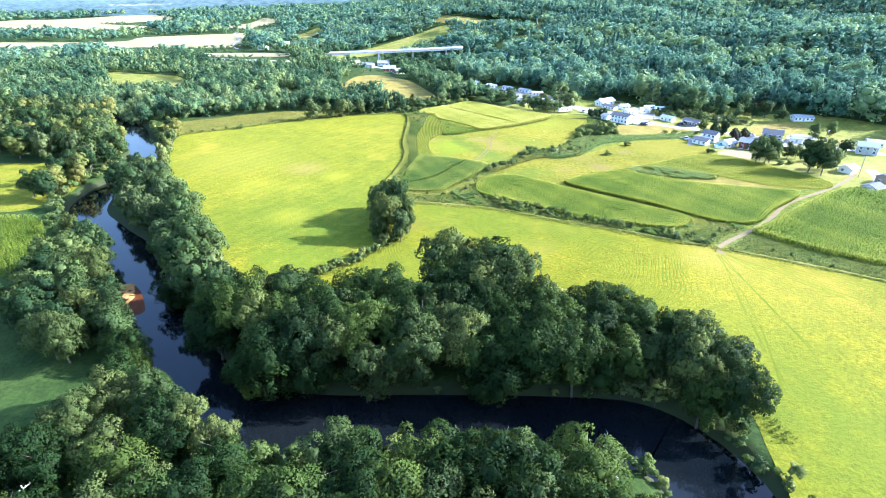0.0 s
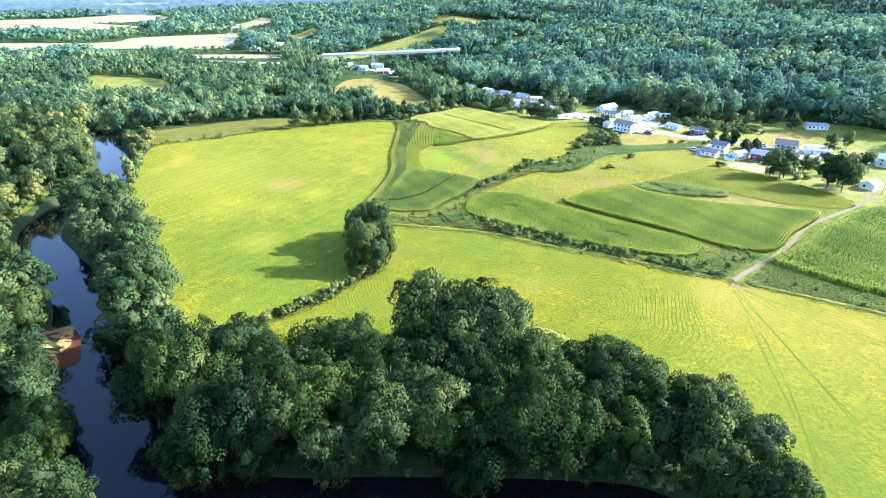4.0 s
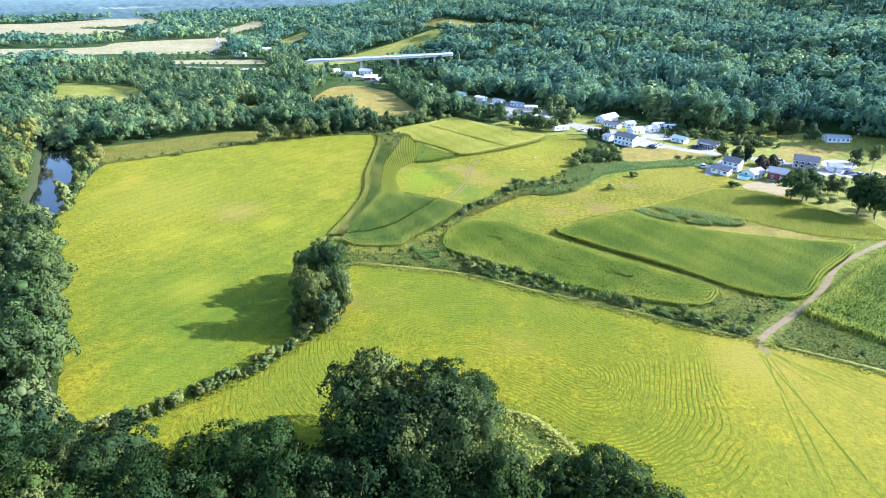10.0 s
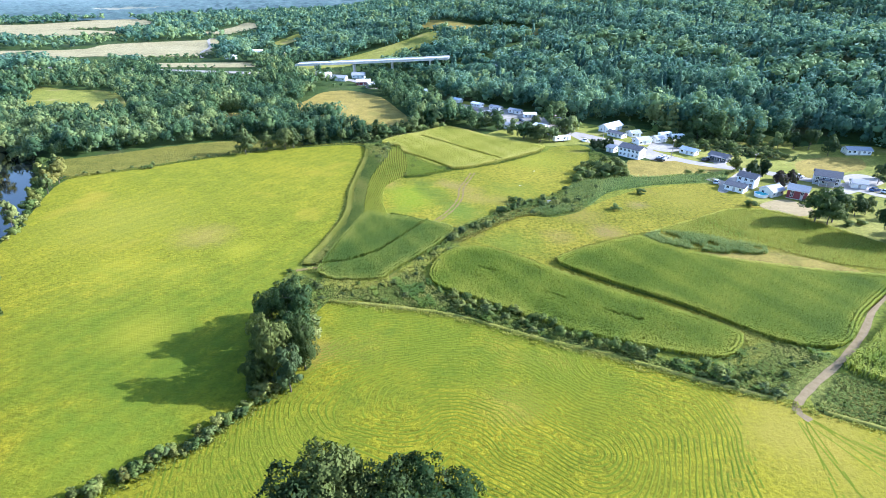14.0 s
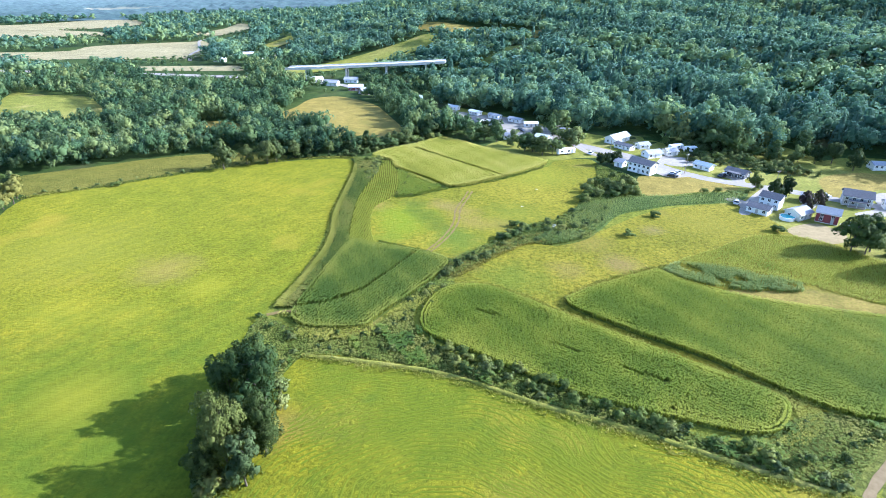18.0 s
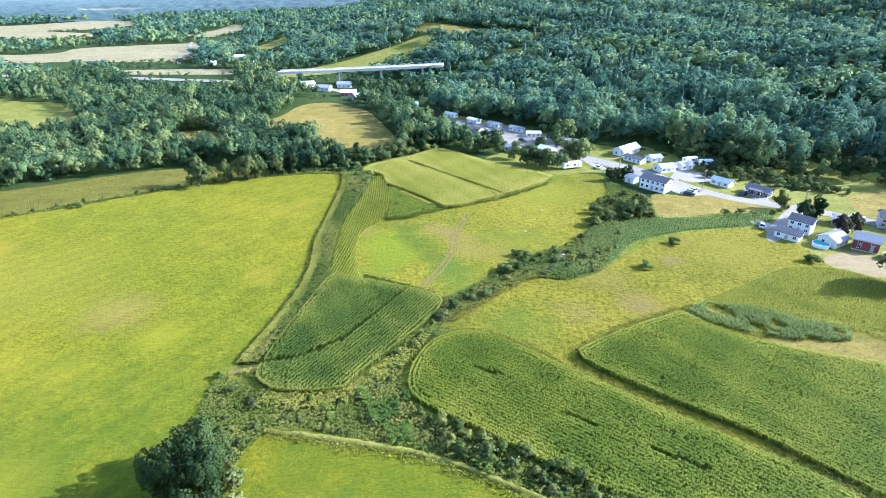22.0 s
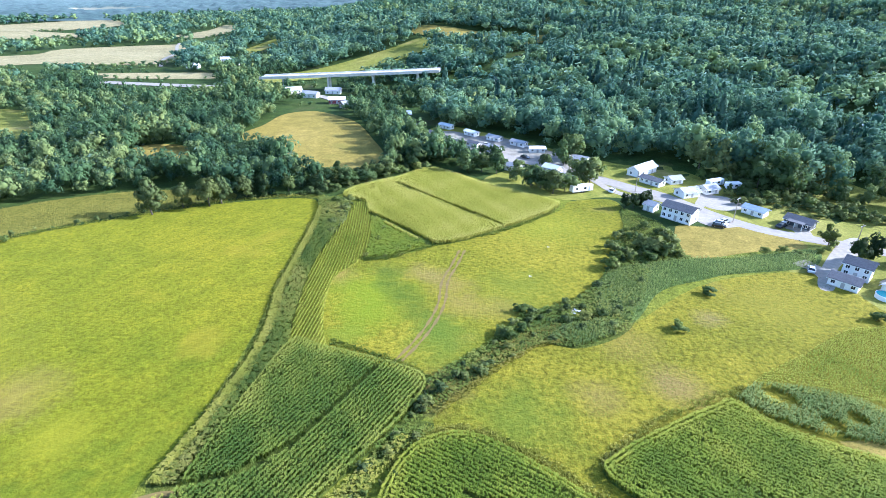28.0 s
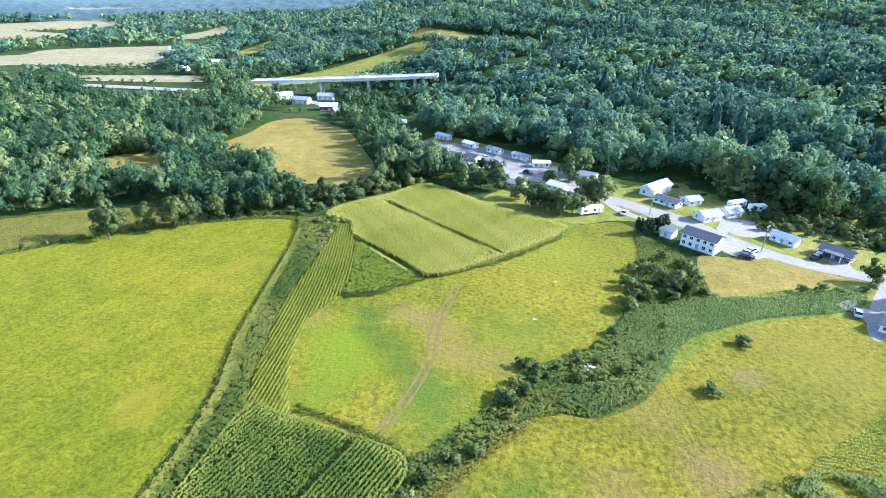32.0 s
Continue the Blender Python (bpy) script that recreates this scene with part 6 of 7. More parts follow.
scatter([(-29, 312), (-33, 322), (-25, 320), (-25.6, 290), (-28.6, 290)], 1.7, 44, 1.2, 2.6, ["sallow", "shrub", "olive"], "ditch shrubs", "grey-green shrub crowding the ditch")
for x, y, h in ((63, 245.5, 2.5), (75.8, 262.5, 2.6), (-121, 278.5, 2.4), (48.5, 245, 1.8), (50, 251, 1.6), (112.4, 252.5, 2.8), (136, 236.5, 2.2), (141.5, 238, 2.2), (23, 241, 2.6), (28, 250.5, 2.4), (52, 256, 1.5)):
    plant("shrub", x, y, h, 1.55, "lone rounded dark shrub in the grass", "lone shrubs", -0.3)
for x, y, h in ((-58, 324, 8), (-50, 325, 9), (150, 330, 7)):
    plant("young" if h < 12 else "willow", x, y, h, 0.85, "", "hedgerow trees")
for x, y, h in ((16, 362, 9), (21, 359, 8), (27, 357, 8.5), (40, 343, 8.5), (43, 340, 7.5), (47, 334, 9.5), (60, 350, 11), (63, 346, 11), (57, 372, 10), (61, 380, 12), (48, 366, 7), (22, 381, 6), (12, 388, 6), (15, 357, 9), (26.5, 369, 9), (39.5, 341, 10), (45, 340, 9), (52, 337, 9), (60, 346, 10), (34, 349, 8), (6, 378, 8), (-2, 374, 9),
                (-8, 384, 9)):
    plant(SHRUB_RNG.choice(["garden", "garden", "willow"]), x, y, h, 1.1, "leafy green tree among the village houses", "village trees")

# ---------- buildings and small things ----------
def box_in(bm, x0, x1, y0, y1, z0, z1):
    v = [bm.verts.new((x, y, z)) for z in (z0, z1) for x, y in ((x0, y0), (x1, y0), (x1, y1), (x0, y1))]
    for f in ((3, 2, 1, 0), (4, 5, 6, 7), (0, 1, 5, 4), (1, 2, 6, 5), (2, 3, 7, 6), (3, 0, 4, 7)):
        bm.faces.new([v[k] for k in f])


def box(x0, x1, y0, y1, z0, z1):
    bm = bmesh.new()
    box_in(bm, x0, x1, y0, y1, z0, z1)
    return bm


def gable_body(L, W, h, rise):
    bm = bmesh.new()
    prof = [(-W / 2, -0.2), (W / 2, -0.2), (W / 2, h), (0, h + rise), (-W / 2, h)]
    ends = [[bm.verts.new((x, y, z)) for y, z in prof] for x in (-L / 2, L / 2)]
    bm.faces.new(ends[0][::-1])
    bm.faces.new(ends[1])
    for k in range(5):
        bm.faces.new((ends[0][k], ends[0][(k + 1) % 5], ends[1][(k + 1) % 5], ends[1][k]))
    return bm


def gable_roof(L, W, h, rise, over=0.45, thick=0.16):
    bm = bmesh.new()
    sl = rise / (W / 2)
    for side in (-1, 1):
        y1, z1 = side * (W / 2 + over), h - sl * over + 0.04
        z0 = h + rise + 0.04
        v = []
        for x in (-L / 2 - over, L / 2 + over):
            v += [bm.verts.new((x, 0, z0)), bm.verts.new((x, y1, z1)), bm.verts.new((x, y1, z1 + thick)), bm.verts.new((x, 0, z0 + thick))]
        for f in ((0, 1, 2, 3), (7, 6, 5, 4), (0, 4, 5, 1), (1, 5, 6, 2), (2, 6, 7, 3), (3, 7, 4, 0)):
            bm.faces.new([v[k] for k in f])
    bmesh.ops.recalc_face_normals(bm, faces=bm.faces[:])
    return bm


def window_at(root, x, y, z, w, h, face):
    """A framed window on a wall: face = 'f' front (-y), 'b' back, 'l' or 'r' gable end."""
    pieces = bmesh.new()
    t = 0.08
    for x0, x1, z0, z1 in ((-w / 2 - t, w / 2 + t, h / 2, h / 2 + t), (-w / 2 - t, w / 2 + t, -h / 2 - t, -h / 2), (-w / 2 - t, -w / 2, -h / 2, h / 2), (w / 2, w / 2 + t, -h / 2, h / 2), (-0.03, 0.03, -h / 2, h / 2)):
        box_in(pieces, x0, x1, -0.06, 0.02, z0, z1)
    frame_ob = part("window", pieces, M_TRIM, root)
    pane = part("pane", box(-w / 2, w / 2, -0.03, 0.01, -h / 2, h / 2), M_GLASS, frame_ob)
    turn = {"f": 0, "b": 180, "r": 90, "l": -90}[face]
    frame_ob.matrix_local = pose(x, y, z, 0, 0, turn)
    return frame_ob


def house(x, y, heading, L, W, h, rise, wall, roof, label, name="house", storeys=1, porch=False, wins=3, garage=False, base=0.0):
    L, W, h, rise = L * 0.8, W * 0.82, h * (0.8 if storeys == 1 else 0.86), rise * 0.75
    root = new(name)
    root.matrix_world = pose(x, y, float(terrain(x, y)) + base, 0, 0, heading)
    part("wall", gable_body(L, W, h, rise), wall, root)
    part("roof", gable_roof(L, W, h, rise), roof, root)
    part("foundation", box(-L / 2 - 0.06, L / 2 + 0.06, -W / 2 - 0.06, W / 2 + 0.06, -0.5, 0.25), M_CONCRETE, root)
    for st in range(storeys):
        z = 1.35 if st == 0 else h - 0.9
        for k in range(wins):
            u = -L / 2 + L * (k + 0.5) / wins
            for face, yy in (("f", -W / 2), ("b", W / 2)):
                if face == "f" and st == 0 and k == wins // 2:
                    d = part("door", box(-0.45, 0.45, -0.07, 0.02, 0, 1.85), M_DOOR, root)
                    d.matrix_local = pose(u, yy, 0.15)
                    part("handle", box(0.3, 0.38, -0.14, -0.06, 0.95, 1.03), M_STEEL, d)
                else:
                    window_at(root, u, yy, z, 0.9, 1.0, face)
        for face, xx in (("l", -L / 2), ("r", L / 2)):
            window_at(root, xx, W * 0.18, z, 0.85, 1.0, face)
            if W > 6.5:
                window_at(root, xx, -W * 0.2, z, 0.85, 1.0, face)
    if porch:
        p = bmesh.new()
        box_in(p, -L * 0.3, L * 0.3, -W / 2 - 2.2, -W / 2, 0.0, 0.3)
        part("porch", p, M_POLE, root)
        r = bmesh.new()
        box_in(r, -L * 0.32, L * 0.32, -W / 2 - 2.4, -W / 2, 2.35, 2.5)
        part("porch_roof", r, roof, root)
        for u in (-L * 0.29, 0, L * 0.29):
            part("porch_post", box(u - 0.07, u + 0.07, -W / 2 - 2.2, -W / 2 - 2.06, 0.3, 2.35), M_TRIM, root)
    if garage:
        g = bmesh.new()
        for k in range(4):
            box_in(g, L / 2 - 3.0, L / 2 - 0.5, -W / 2 - 0.05, -W / 2 + 0.02, 0.1 + 0.52 * k, 0.58 + 0.52 * k)
        part("garage_door", g, M_TRIM, root)
    for side in (-1, 1):
        part("fascia", box(-L / 2 - 0.44, L / 2 + 0.44, side * (W / 2 + 0.46) - 0.03, side * (W / 2 + 0.46) + 0.03, h - rise / (W / 2) * 0.45 - 0.1, h - rise / (W / 2) * 0.45 + 0.06), M_TRIM, root)
    return tagged(root, label, "house", "village houses")


house(86.3, 312.8, -45, 12.6, 7.2, 4.9, 1.7, M_SIDING, M_ROOFDARK, "two-storey white farmhouse with dark shingle roof", storeys=2, wins=5)
house(79.3, 320.6, -45, 4.6, 5.2, 2.9, 1.3, M_SIDING, M_ROOFGREY, "small white garage wing beside the farmhouse", "garage", wins=1)
house(88.2, 362.8, 43, 17, 6.8, 3.4, 2.0, M_SIDING, M_ROOFMETAL, "white barn with pale metal roof on the lawn", "barn", wins=2)
house(88.5, 349.5, -50, 11, 5.5, 2.6, 0.9, M_SIDING, M_ROOFDARK, "long white ranch house with dark roof", wins=4)
house(97.5, 351.5, 20, 7, 5.5, 2.6, 1.2, M_SIDING, M_ROOFGREY, "white cottage with grey roof", wins=2)
house(97.5, 336.5, 22, 9.5, 6.4, 2.8, 1.5, M_SIDING, M_ROOFGREY, "white house with grey shingle roof beside the road", garage=True)
house(107, 341, 22, 7.5, 6.0, 2.7, 1.4, M_CREAM, M_ROOFGREY, "cream house with grey roof", wins=2)
house(114.6, 319.4, -50, 9, 5.4, 2.6, 1.2, M_SIDING, M_ROOFBLUE, "white cottage with blue-grey roof")
house(124.6, 309.8, -50, 10, 6.2, 2.8, 1.5, M_DARKWALL, M_ROOFDARK, "dark-sided house with dark roof and front porch", porch=True)
house(34.5, 362, -40, 8, 5.5, 2.7, 1.3, M_SIDING, M_ROOFGREY, "white house with grey roof among trees", wins=2)
house(64.5, 376, -30, 9, 6, 2.7, 1.4, M_SIDING, M_ROOFGREY, "white house with pale grey roof at the wood's edge")
house(50.5, 361, -40, 8.5, 6, 2.8, 1.4, M_SIDING, M_ROOFMETAL, "white house with pale metal roof")
house(54.5, 349, -40, 8, 5.5, 2.7, 1.3, M_GREYWALL, M_ROOFGREY, "grey house half hidden by trees", wins=2)
MOB = [(3.5, 434, -38, 9.5, M_ROOFMETAL), (17, 420, -45, 9, M_ROOFMETAL), (28.5, 411, -40, 9, M_ROOFGREY), (40, 402, -40, 10, M_ROOFGREY), (47.5, 391.5, 5, 9, M_ROOFMETAL), (-2, 416, -40, 8, M_ROOFDARK), (3.5, 408, -40, 8, M_ROOFDARK),
       (9.5, 400, -20, 9, M_ROOFDARK), (18, 398, -40, 8, M_ROOFDARK), (27.5, 392, -40, 8, M_ROOFGREY), (-14, 432, -40, 9, M_ROOFGREY)]
for mx, my, mh, ml, mr in MOB:
    house(mx, my, mh, ml, 4.6, 2.6, 0.9, M_SIDING, mr, "white mobile home in a village row", "mobile_home", wins=3)
house(114.5, 269.5, -45, 8.5, 6.5, 2.7, 1.3, M_SIDING, M_ROOFDARK, "white single-storey wing with dark roof")
house(121, 275, -45, 8, 6.5, 4.7, 1.7, M_SIDING, M_ROOFDARK, "white two-storey house with dark gable roof", storeys=2, wins=3)
house(125.5, 265.5, 30, 8.5, 6.5, 3.0, 1.6, M_CREAM, M_ROOFGREY, "cream house with grey roof beside a pool", wins=3)
house(133.5, 262.5, -35, 8, 6, 4.2, 1.8, M_REDWALL, M_ROOFGREY, "red two-storey house with weathered grey roof", storeys=2, wins=2)
house(137, 256.5, 30, 5.5, 2.6, 2.0, 0.5, M_REDWALL, M_ROOFMETAL, "small red shed with white metal roof", "shed", wins=1)
house(138.5, 281, -30, 8, 6, 2.7, 1.4, M_BROWNWALL, M_ROOFGREY, "brown house with grey-brown roof")
house(154, 280, -28, 11, 8, 4.3, 2.2, M_GREYWALL, M_ROOFDARK, "blue-grey house with dark roof and dormer", storeys=2, wins=4, porch=True)
house(164, 276, -20, 6, 5, 2.8, 1.3, M_SIDING, M_ROOFGREY, "white garage beside a grey house", "garage", wins=1, garage=True)
house(191, 321, -5, 13, 6.5, 2.7, 1.3, M_SIDING, M_ROOFGREY, "long white ranch house at the wood's edge", wins=5)
house(187, 258, -30, 10, 7, 4.6, 1.8, M_GREYWALL, M_ROOFBLUE, "blue-grey two-storey house with blue-grey roof", storeys=2)
house(200, 272, -20, 9, 6.5, 2.8, 1.4, M_SIDING, M_ROOFGREY, "white house with grey roof behind lawns")
house(160, 228, 35, 8, 6, 2.8, 1.4, M_SIDING, M_ROOFGREY, "white cottage beside the dirt track")
house(154, 203.5, 30, 8, 6, 2.8, 1.4, M_CREAM, M_ROOFDARK, "cream cottage with dark roof")
house(166, 214, 30, 7.5, 6, 3.6, 1.6, M_BROWNWALL, M_ROOFDARK, "brown cottage with dark roof", wins=2)
house(200, 410, 15, 13, 7, 3.0, 1.6, M_GREYWALL, M_ROOFBLUE, "grey house in a forest clearing", wins=4)
house(36, 545, 0, 14, 7, 3.2, 1.8, M_SIDING, M_ROOFBLUE, "pale blue-roofed house in the woods", wins=4)
house(-24, 458, 10, 14, 7, 3.2, 1.8, M_REDWALL, M_ROOFMETAL, "red barn with pale roof behind trees", "barn", wins=3)
for hx, hy, hh, hw, hr in ((-70, 496, 10, M_REDWALL, M_ROOFMETAL), (-92, 514, -10, M_SIDING, M_ROOFGREY), (-108, 528, 30, M_CREAM, M_ROOFMETAL), (-80, 530, 0, M_SIDING, M_ROOFGREY), (-60, 484, 40, M_BROWNWALL, M_ROOFGREY),
                           (-222, 690, 20, M_SIDING, M_ROOFMETAL), (-205, 668, -20, M_GREYWALL, M_ROOFMETAL), (-196, 700, 50, M_REDWALL, M_ROOFGREY), (-232, 640, 0, M_SIDING, M_ROOFMETAL)):
    house(hx, hy, hh, 13, 7.5, 3.4, 2.0, hw, hr, "distant farm building with pale roof", "farm_building", wins=3)


def car(x, y, heading, paint, label):
    root = new("car")
    root.matrix_world = pose(x, y, float(terrain(x, y)) + 0.12, 0, 0, heading)
    bm = bmesh.new()
    prof = [(-2.15, 0.35), (2.15, 0.35), (2.2, 0.75), (1.2, 0.95), (-2.1, 1.0), (-2.2, 0.7)]
    rows = [[bm.verts.new((px, s, pz)) for px, pz in prof] for s in (-0.85, 0.85)]
    bm.faces.new(rows[0])
    bm.faces.new(rows[1][::-1])
    for k in range(6):
        bm.faces.new((rows[0][k], rows[1][k], rows[1][(k + 1) % 6], rows[0][(k + 1) % 6]))
    bmesh.ops.recalc_face_normals(bm, faces=bm.faces[:])
    part("body", bm, paint, root)
    cab = bmesh.new()
    prof = [(-1.9, 0.98), (1.15, 0.96), (0.45, 1.45), (-1.4, 1.48)]
    rows = [[cab.verts.new((px, s * (0.8 if k < 2 else 0.64), pz)) for k, (px, pz) in enumerate(prof)] for s in (-1, 1)]
    cab.faces.new(rows[0])
    cab.faces.new(rows[1][::-1])
    for k in range(4):
        cab.faces.new((rows[0][k], rows[1][k], rows[1][(k + 1) % 4], rows[0][(k + 1) % 4]))
    bmesh.ops.recalc_face_normals(cab, faces=cab.faces[:])
    part("window", cab, M_GLASS, root)
    part("roof", box(-1.35, 0.4, -0.62, 0.62, 1.46, 1.52), paint, root)
    for wx in (-1.35, 1.35):
        for wy in (-0.8, 0.8):
            b = bmesh.new()
            bmesh.ops.create_cone(b, cap_ends=True, segments=12, radius1=0.34, radius2=0.34, depth=0.22)
            w = part("wheel", b, M_TYRE, root)
            w.matrix_local = pose(wx, wy, 0.34, 90)
            c = bmesh.new()
            bmesh.ops.create_cone(c, cap_ends=True, segments=10, radius1=0.2, radius2=0.2, depth=0.24)
            part("rim", c, M_STEEL, w)
    for wy in (-0.6, 0.6):
        part("headlight", box(2.12, 2.2, wy - 0.16, wy + 0.16, 0.62, 0.76), M_TRIM, root)
    return tagged(root, label, "car", "parked cars")


for cx, cy, chd, pi, text in ((98.5, 308.5, -40, 2, "white"), (100.5, 310.5, 30, 0, "silver"), (97, 306.5, -20, 1, "black"), (119.5, 309.5, 40, 0, "silver"), (117.8, 308, 35, 1, "black"), (168, 272, 20, 3, "dark blue"),
                              (171, 270, 20, 0, "silver"), (174, 268.5, 15, 1, "black"), (147, 287, -30, 2, "white"), (58, 343, 30, 3, "dark blue"), (33, 369, 20, 0, "silver"), (41, 380, -40, 1, "black"),
                              (138, 269, 10, 4, "red"), (70, 338, 60, 2, "white"), (110, 277, 60, 0, "silver"), (24, 400, -40, 2, "white")):
    car(cx, cy, chd, M_PAINTS[pi], text + " car parked on a gravel driveway")


def utility_pole(x, y, heading, tall=9.0):
    root = new("utility_pole")
    root.matrix_world = pose(x, y, float(terrain(x, y)), 0, 0, heading)
    b = bmesh.new()
    tube(b, (0, 0, -0.3), (0, 0, tall), 0.16, 0.1, 8)
    part("pole", b, M_POLE, root)
    part("crossarm", box(-1.1, 1.1, -0.06, 0.06, tall - 0.7, tall - 0.55), M_POLE, root)
    for u in (-1.0, -0.4, 0.4, 1.0):
        c = bmesh.new()
        tube(c, (u, 0, tall - 0.55), (u, 0, tall - 0.35), 0.05, 0.04, 6)
        part("insulator", c, M_TRIM, root)
    return tagged(root, "weathered wooden utility pole with crossarm", "utility pole", "utility poles")


for px, py, ph in ((103.5, 311, 40), (79, 339, 40), (57, 357.5, 40), (130, 290.5, 30), (172, 266, 30), (-61.5, 49.5, 70), (160, 221, 40)):
    utility_pole(px, py, ph)


def power_cable(a, b, off):
    """A sagging cable between two poles."""
    bm = bmesh.new()
    a, b = Vector((*a, 8.7)), Vector((*b, 8.7))
    side = (b - a).cross(Vector((0, 0, 1))).normalized() * off
    pts = [a.lerp(b, k / 8) + side - Vector((0, 0, 3.2 * (k / 8) * (1 - k / 8))) for k in range(9)]
    rings = [[bm.verts.new(p + Vector((0.018 * c, 0.018 * c, 0.018 * e))) for c, e in ((1, 0), (0, 1), (-1, 0), (0, -1))] for p in pts]
    for r0, r1 in zip(rings, rings[1:]):
        for k in range(4):
            bm.faces.new((r0[k], r0[(k + 1) % 4], r1[(k + 1) % 4], r1[k]))
    me = bpy.data.meshes.new("power_cable")
    bm.to_mesh(me)
    bm.free()
    me.materials.append(M_TYRE)
    tagged(new("power_cable", me), "thin sagging black cable between wooden poles", "cable", "power cables")


for pa, pb in (((103.5, 311), (79, 339)), ((79, 339), (57, 357.5)), ((130, 290.5), (103.5, 311)), ((172, 266), (130, 290.5))):
    for off in (-0.95, 0.95):
        power_cable(pa, pb, off)


def camper(x, y, heading, L, label):
    root = new("camper")
    root.matrix_world = pose(x, y, 0.1, 0, 0, heading)
    b = box(-L / 2, L / 2, -1.2, 1.2, 0.55, 2.9)
    bmesh.ops.bevel(b, geom=b.edges[:], offset=0.18, segments=2, affect="EDGES")
    part("body", b, M_SIDING, root)
    for u in (-L * 0.3, L * 0.1):
        part("window", box(u - 0.5, u + 0.5, -1.23, -1.17, 1.5, 2.2), M_GLASS, root)
    part("door", box(L * 0.3 - 0.35, L * 0.3 + 0.35, -1.23, -1.17, 0.7, 2.4), M_GREYWALL, root)
    for u in (-0.5, 0.5):
        for s in (-1.05, 1.05):
            w = bmesh.new()
            bmesh.ops.create_cone(w, cap_ends=True, segments=12, radius1=0.36, radius2=0.36, depth=0.22)
            part("wheel", w, M_TYRE, root).matrix_local = pose(u, s, 0.36, 90)
    part("hitch", box(L / 2, L / 2 + 1.1, -0.08, 0.08, 0.45, 0.6), M_STEEL, root)
    return tagged(root, label, "camper")


camper(112.5, 348.5, 25, 7.5, "white travel camper parked behind a house")
camper(58, 336.8, 22, 9.0, "long white semi trailer parked beside the corn")
camper(118, 345, 10, 6, "white camper van on gravel")


def pool(x, y, r):
    root = new("swimming_pool")
    root.matrix_world = pose(x, y, 0.02)
    w = bmesh.new()
    bmesh.ops.create_cone(w, cap_ends=False, segments=28, radius1=r, radius2=r, depth=1.2)
    bmesh.ops.translate(w, verts=w.verts[:], vec=(0, 0, 0.6))
    part("wall", w, M_SIDING, root)
    s = bmesh.new()
    bmesh.ops.create_circle(s, cap_ends=True, segments=28, radius=r * 0.98)
    part("water_surface", s, M_POOL, root, "turquoise pool water").matrix_local = pose(0, 0, 1.05)
    rim = bmesh.new()
    for k in range(28):
        a0, a1 = k * 2 * math.pi / 28, (k + 1) * 2 * math.pi / 28
        v = [rim.verts.new((q * math.cos(a), q * math.sin(a), 1.22)) for a in (a0, a1) for q in (r * 0.96, r * 1.05)]
        rim.faces.new((v[0], v[1], v[3], v[2]))
    part("rim", rim, M_TRIM, root)
    return tagged(root, "round above-ground pool with turquoise water", "pool")


pool(120.8, 263.2, 2.3)


def debris(x, y, seed, n, label, big=1.0):
    rng = random.Random(seed)
    root = new("debris_pile")
    root.matrix_world = pose(x, y, 0.05)
    for k in range(n):
        a, b = big * rng.uniform(0.15, 0.34), big * rng.uniform(0.1, 0.2)
        s = bmesh.new()
        box_in(s, -a, a, -b, b, 0, 0.06)
        part("sheet", s, M_TARP if k % 3 else M_DEADWOOD, root).matrix_local = pose(big * rng.gauss(0, 0.4), big * rng.gauss(0, 0.3), 0.05 + 0.05 * big ** 2 * k, rng.uniform(-6, 6), rng.uniform(-6, 6), rng.uniform(0, 180))
    return tagged(root, label, "debris")


debris(31.6, 268.3, 1, 5, "scattered pale sheets lying in the meadow", 0.6)
debris(39, 287, 2, 4, "pale boards lying in the meadow grass", 0.6)
debris(40.6, 251.2, 3, 9, "pile of pale junk sheets in the thicket", 1.3)
debris(136, 253.5, 4, 6, "clutter of boards on bare yard")


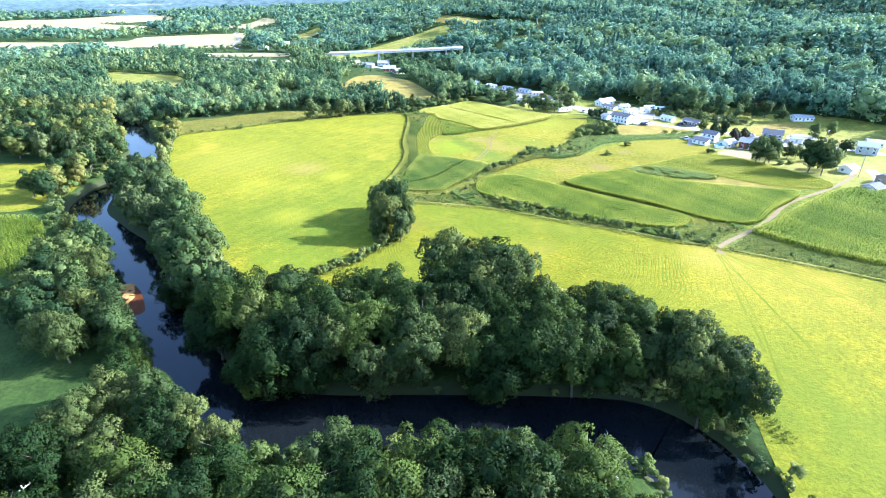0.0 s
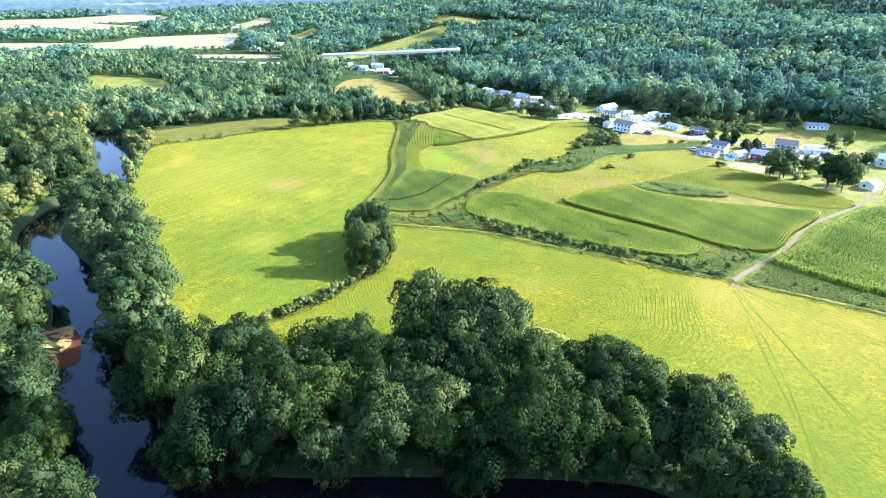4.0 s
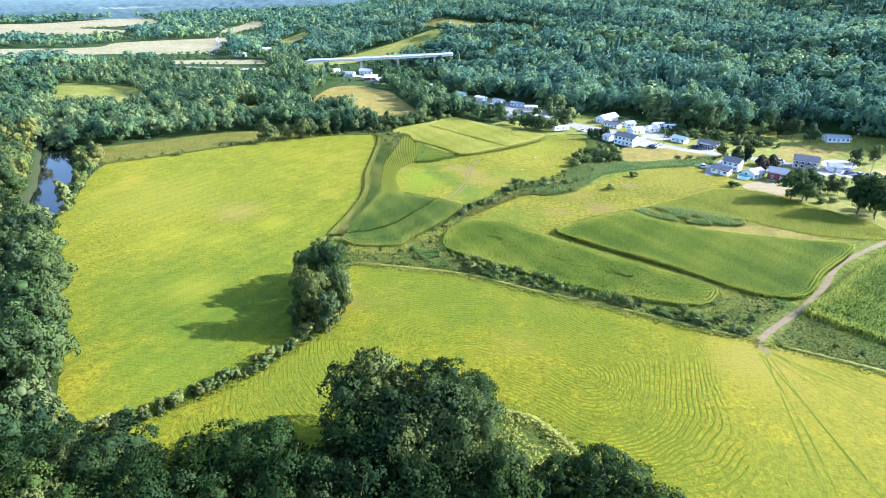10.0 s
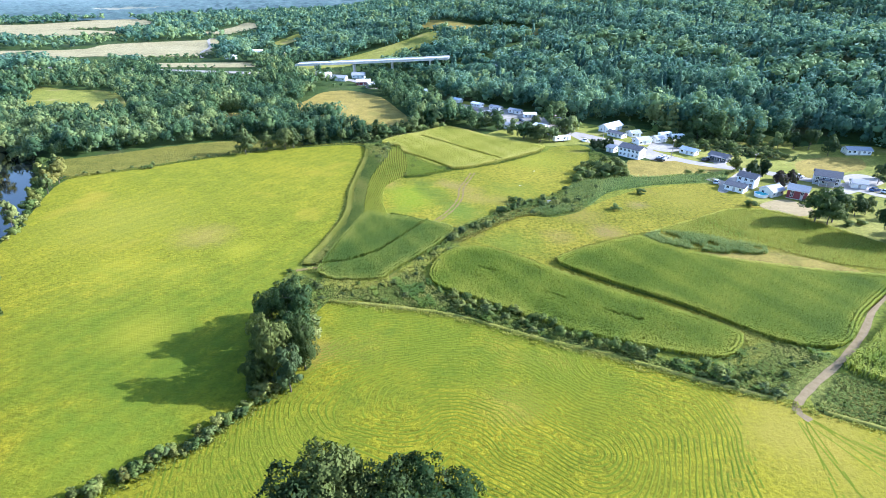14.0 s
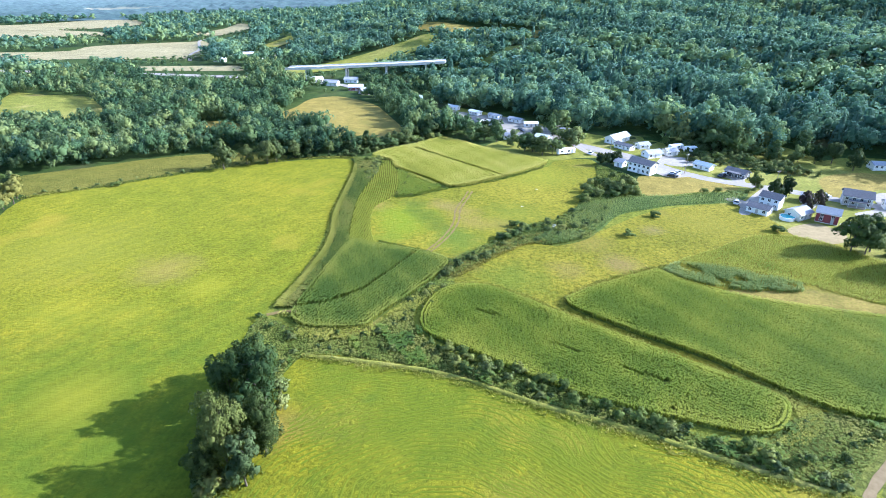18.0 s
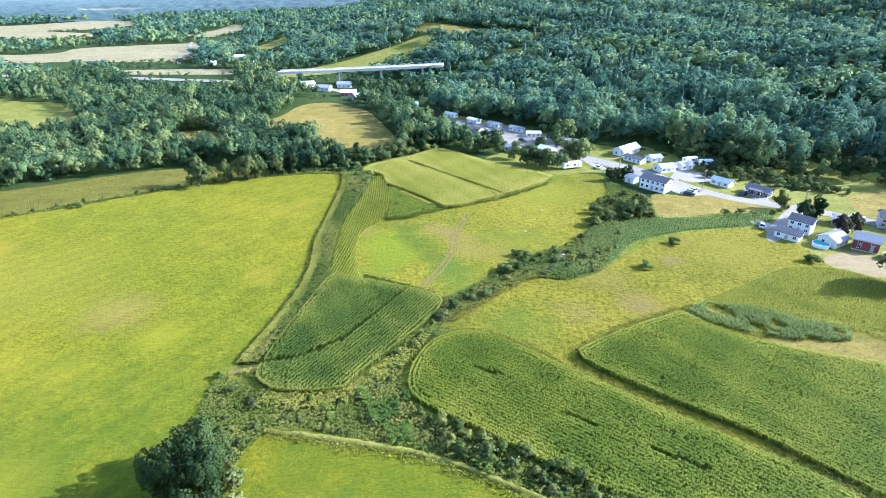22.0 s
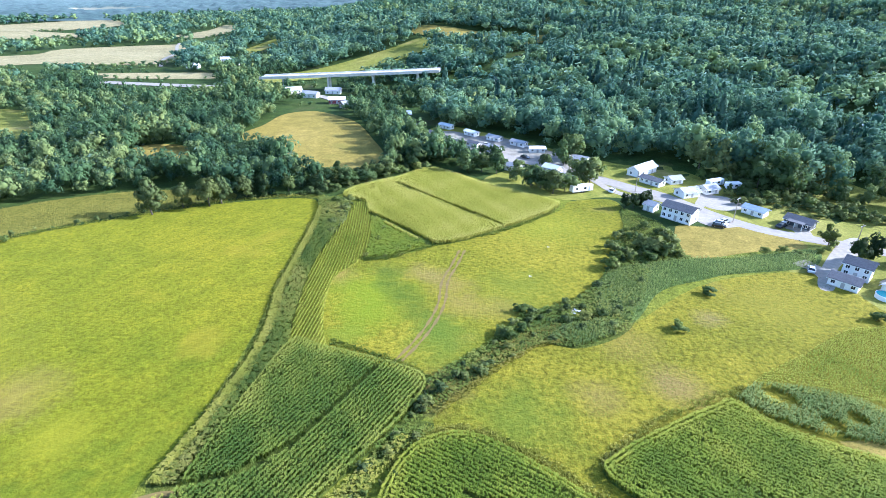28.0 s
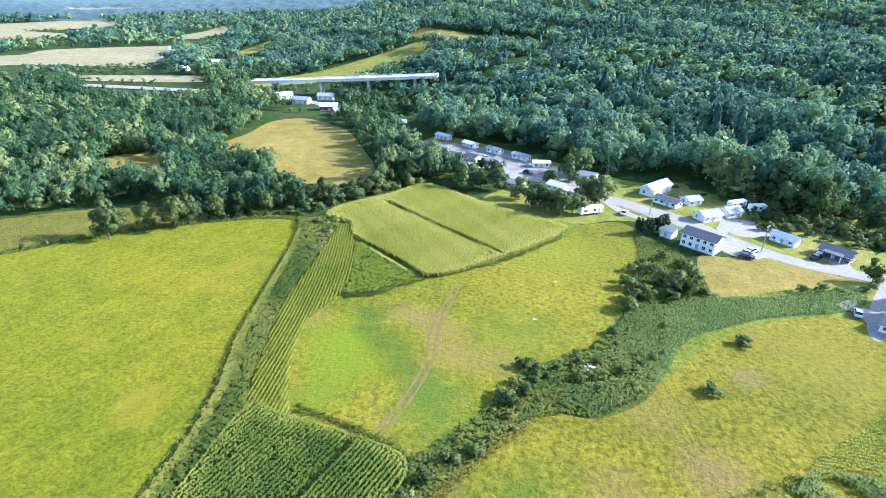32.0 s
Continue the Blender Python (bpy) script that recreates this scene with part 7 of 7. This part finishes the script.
def highway_bridge():
    """The raised highway: a long deck on piers, with parapets."""
    root = new("highway_bridge")
    pts = [(x, y, 8.9 + (x + 134) / 121 * 5.5) for x, y in ((-134, 541), (-118, 541.5), (-102, 542.5), (-86, 544), (-70, 545.5), (-54, 547.2), (-38, 549.2), (-22, 551.5), (-6, 555))]
    deck = bmesh.new()
    rails = []
    prev = None
    for k, (x, y, z) in enumerate(pts):
        ring = [deck.verts.new((x + 0.04 * s, y + s, z + h)) for s, h in ((-6, -1.3), (6, -1.3), (6, 0), (-6, 0))]
        if prev:
            for j in range(4):
                deck.faces.new((prev[j], prev[(j + 1) % 4], ring[(j + 1) % 4], ring[j]))
        else:
            deck.faces.new(ring)
        prev = ring
        if k:
            (x0, y0, z0) = pts[k - 1]
            for side in (-6, 6):
                b = bmesh.new()
                rails.append(b)
                v = [b.verts.new((px, py + side + o, pz + h)) for px, py, pz in ((x0, y0, z0), (x, y, z)) for o in (-0.2, 0.2) for h in (0, 0.7)]
                for f in ((0, 1, 5, 4), (2, 6, 7, 3), (1, 3, 7, 5), (0, 4, 6, 2)):
                    b.faces.new([v[i] for i in f])
    bmesh.ops.recalc_face_normals(deck, faces=deck.faces[:])
    part("deck", deck, M_CONCRETE, root)
    for b in rails:
        part("parapet", b, M_CONCRETE, root)
    for x, y, z in pts[1:-1:2]:
        g = float(terrain(x, y))
        for s in (-3.5, 3.5):
            p = bmesh.new()
            tube(p, (x, y + s, g - 0.5), (x, y + s, z - 1.3), 0.7, 0.7, 10)
            part("pier", p, M_CONCRETE, root)
    return tagged(root, "long pale concrete highway bridge over the valley woods", "bridge")


highway_bridge()
ribbon([(x, y) for x, y in HIGHWAY if x < -132], 11, 0.6, "highway_west", M_ROAD, "pale highway on a low bank", "road", True)
ribbon(rounded([(-330, 865), (-343, 840), (-300, 745), (-285, 690), (-262, 640)], 4, False), 3.5, 0.6, "farm_road", M_GRAVEL, "pale farm road beside stubble", "road", True)
ribbon(rounded([(-112, 524), (-95, 522), (-80, 512), (-66, 494), (-58, 478)], 4, False), 7, 0.3, "village_street", M_ROAD, "pale street between far houses", "road", True)


def dead_tree(x, y, heading, tilt, tall, label):
    rng = random.Random(int(x * 7 + y))
    root = new("dead_tree")
    root.matrix_world = pose(x, y, float(terrain(x, y)), tilt, 0, heading)
    b = bmesh.new()
    tube(b, (0, 0, -0.4), (0.1, 0, tall), 0.22, 0.06, 7)
    part("trunk", b, M_DEADWOOD, root)
    for k in range(9):
        z = tall * rng.uniform(0.35, 0.95)
        a = rng.uniform(0, 6.28)
        e = Vector((math.cos(a) * rng.uniform(0.8, 2.0), math.sin(a) * rng.uniform(0.8, 2.0), z + rng.uniform(0.4, 1.4)))
        c = bmesh.new()
        tube(c, (0.05, 0, z), e, 0.07, 0.02, 5)
        tube(c, e, e + Vector((rng.uniform(-0.7, 0.7), rng.uniform(-0.7, 0.7), rng.uniform(0.2, 0.8))), 0.03, 0.01, 4)
        part("branch", c, M_DEADWOOD, root)
    return tagged(root, label, "dead tree", "river snags")


dead_tree(22, 62.5, 200, 42, 7, "bare grey dead tree leaning over the river")
dead_tree(46, 79, 150, 30, 6, "bare grey snag at the water's edge")
dead_tree(-80, 120, 120, 25, 5, "bare pale snag on the river bank")
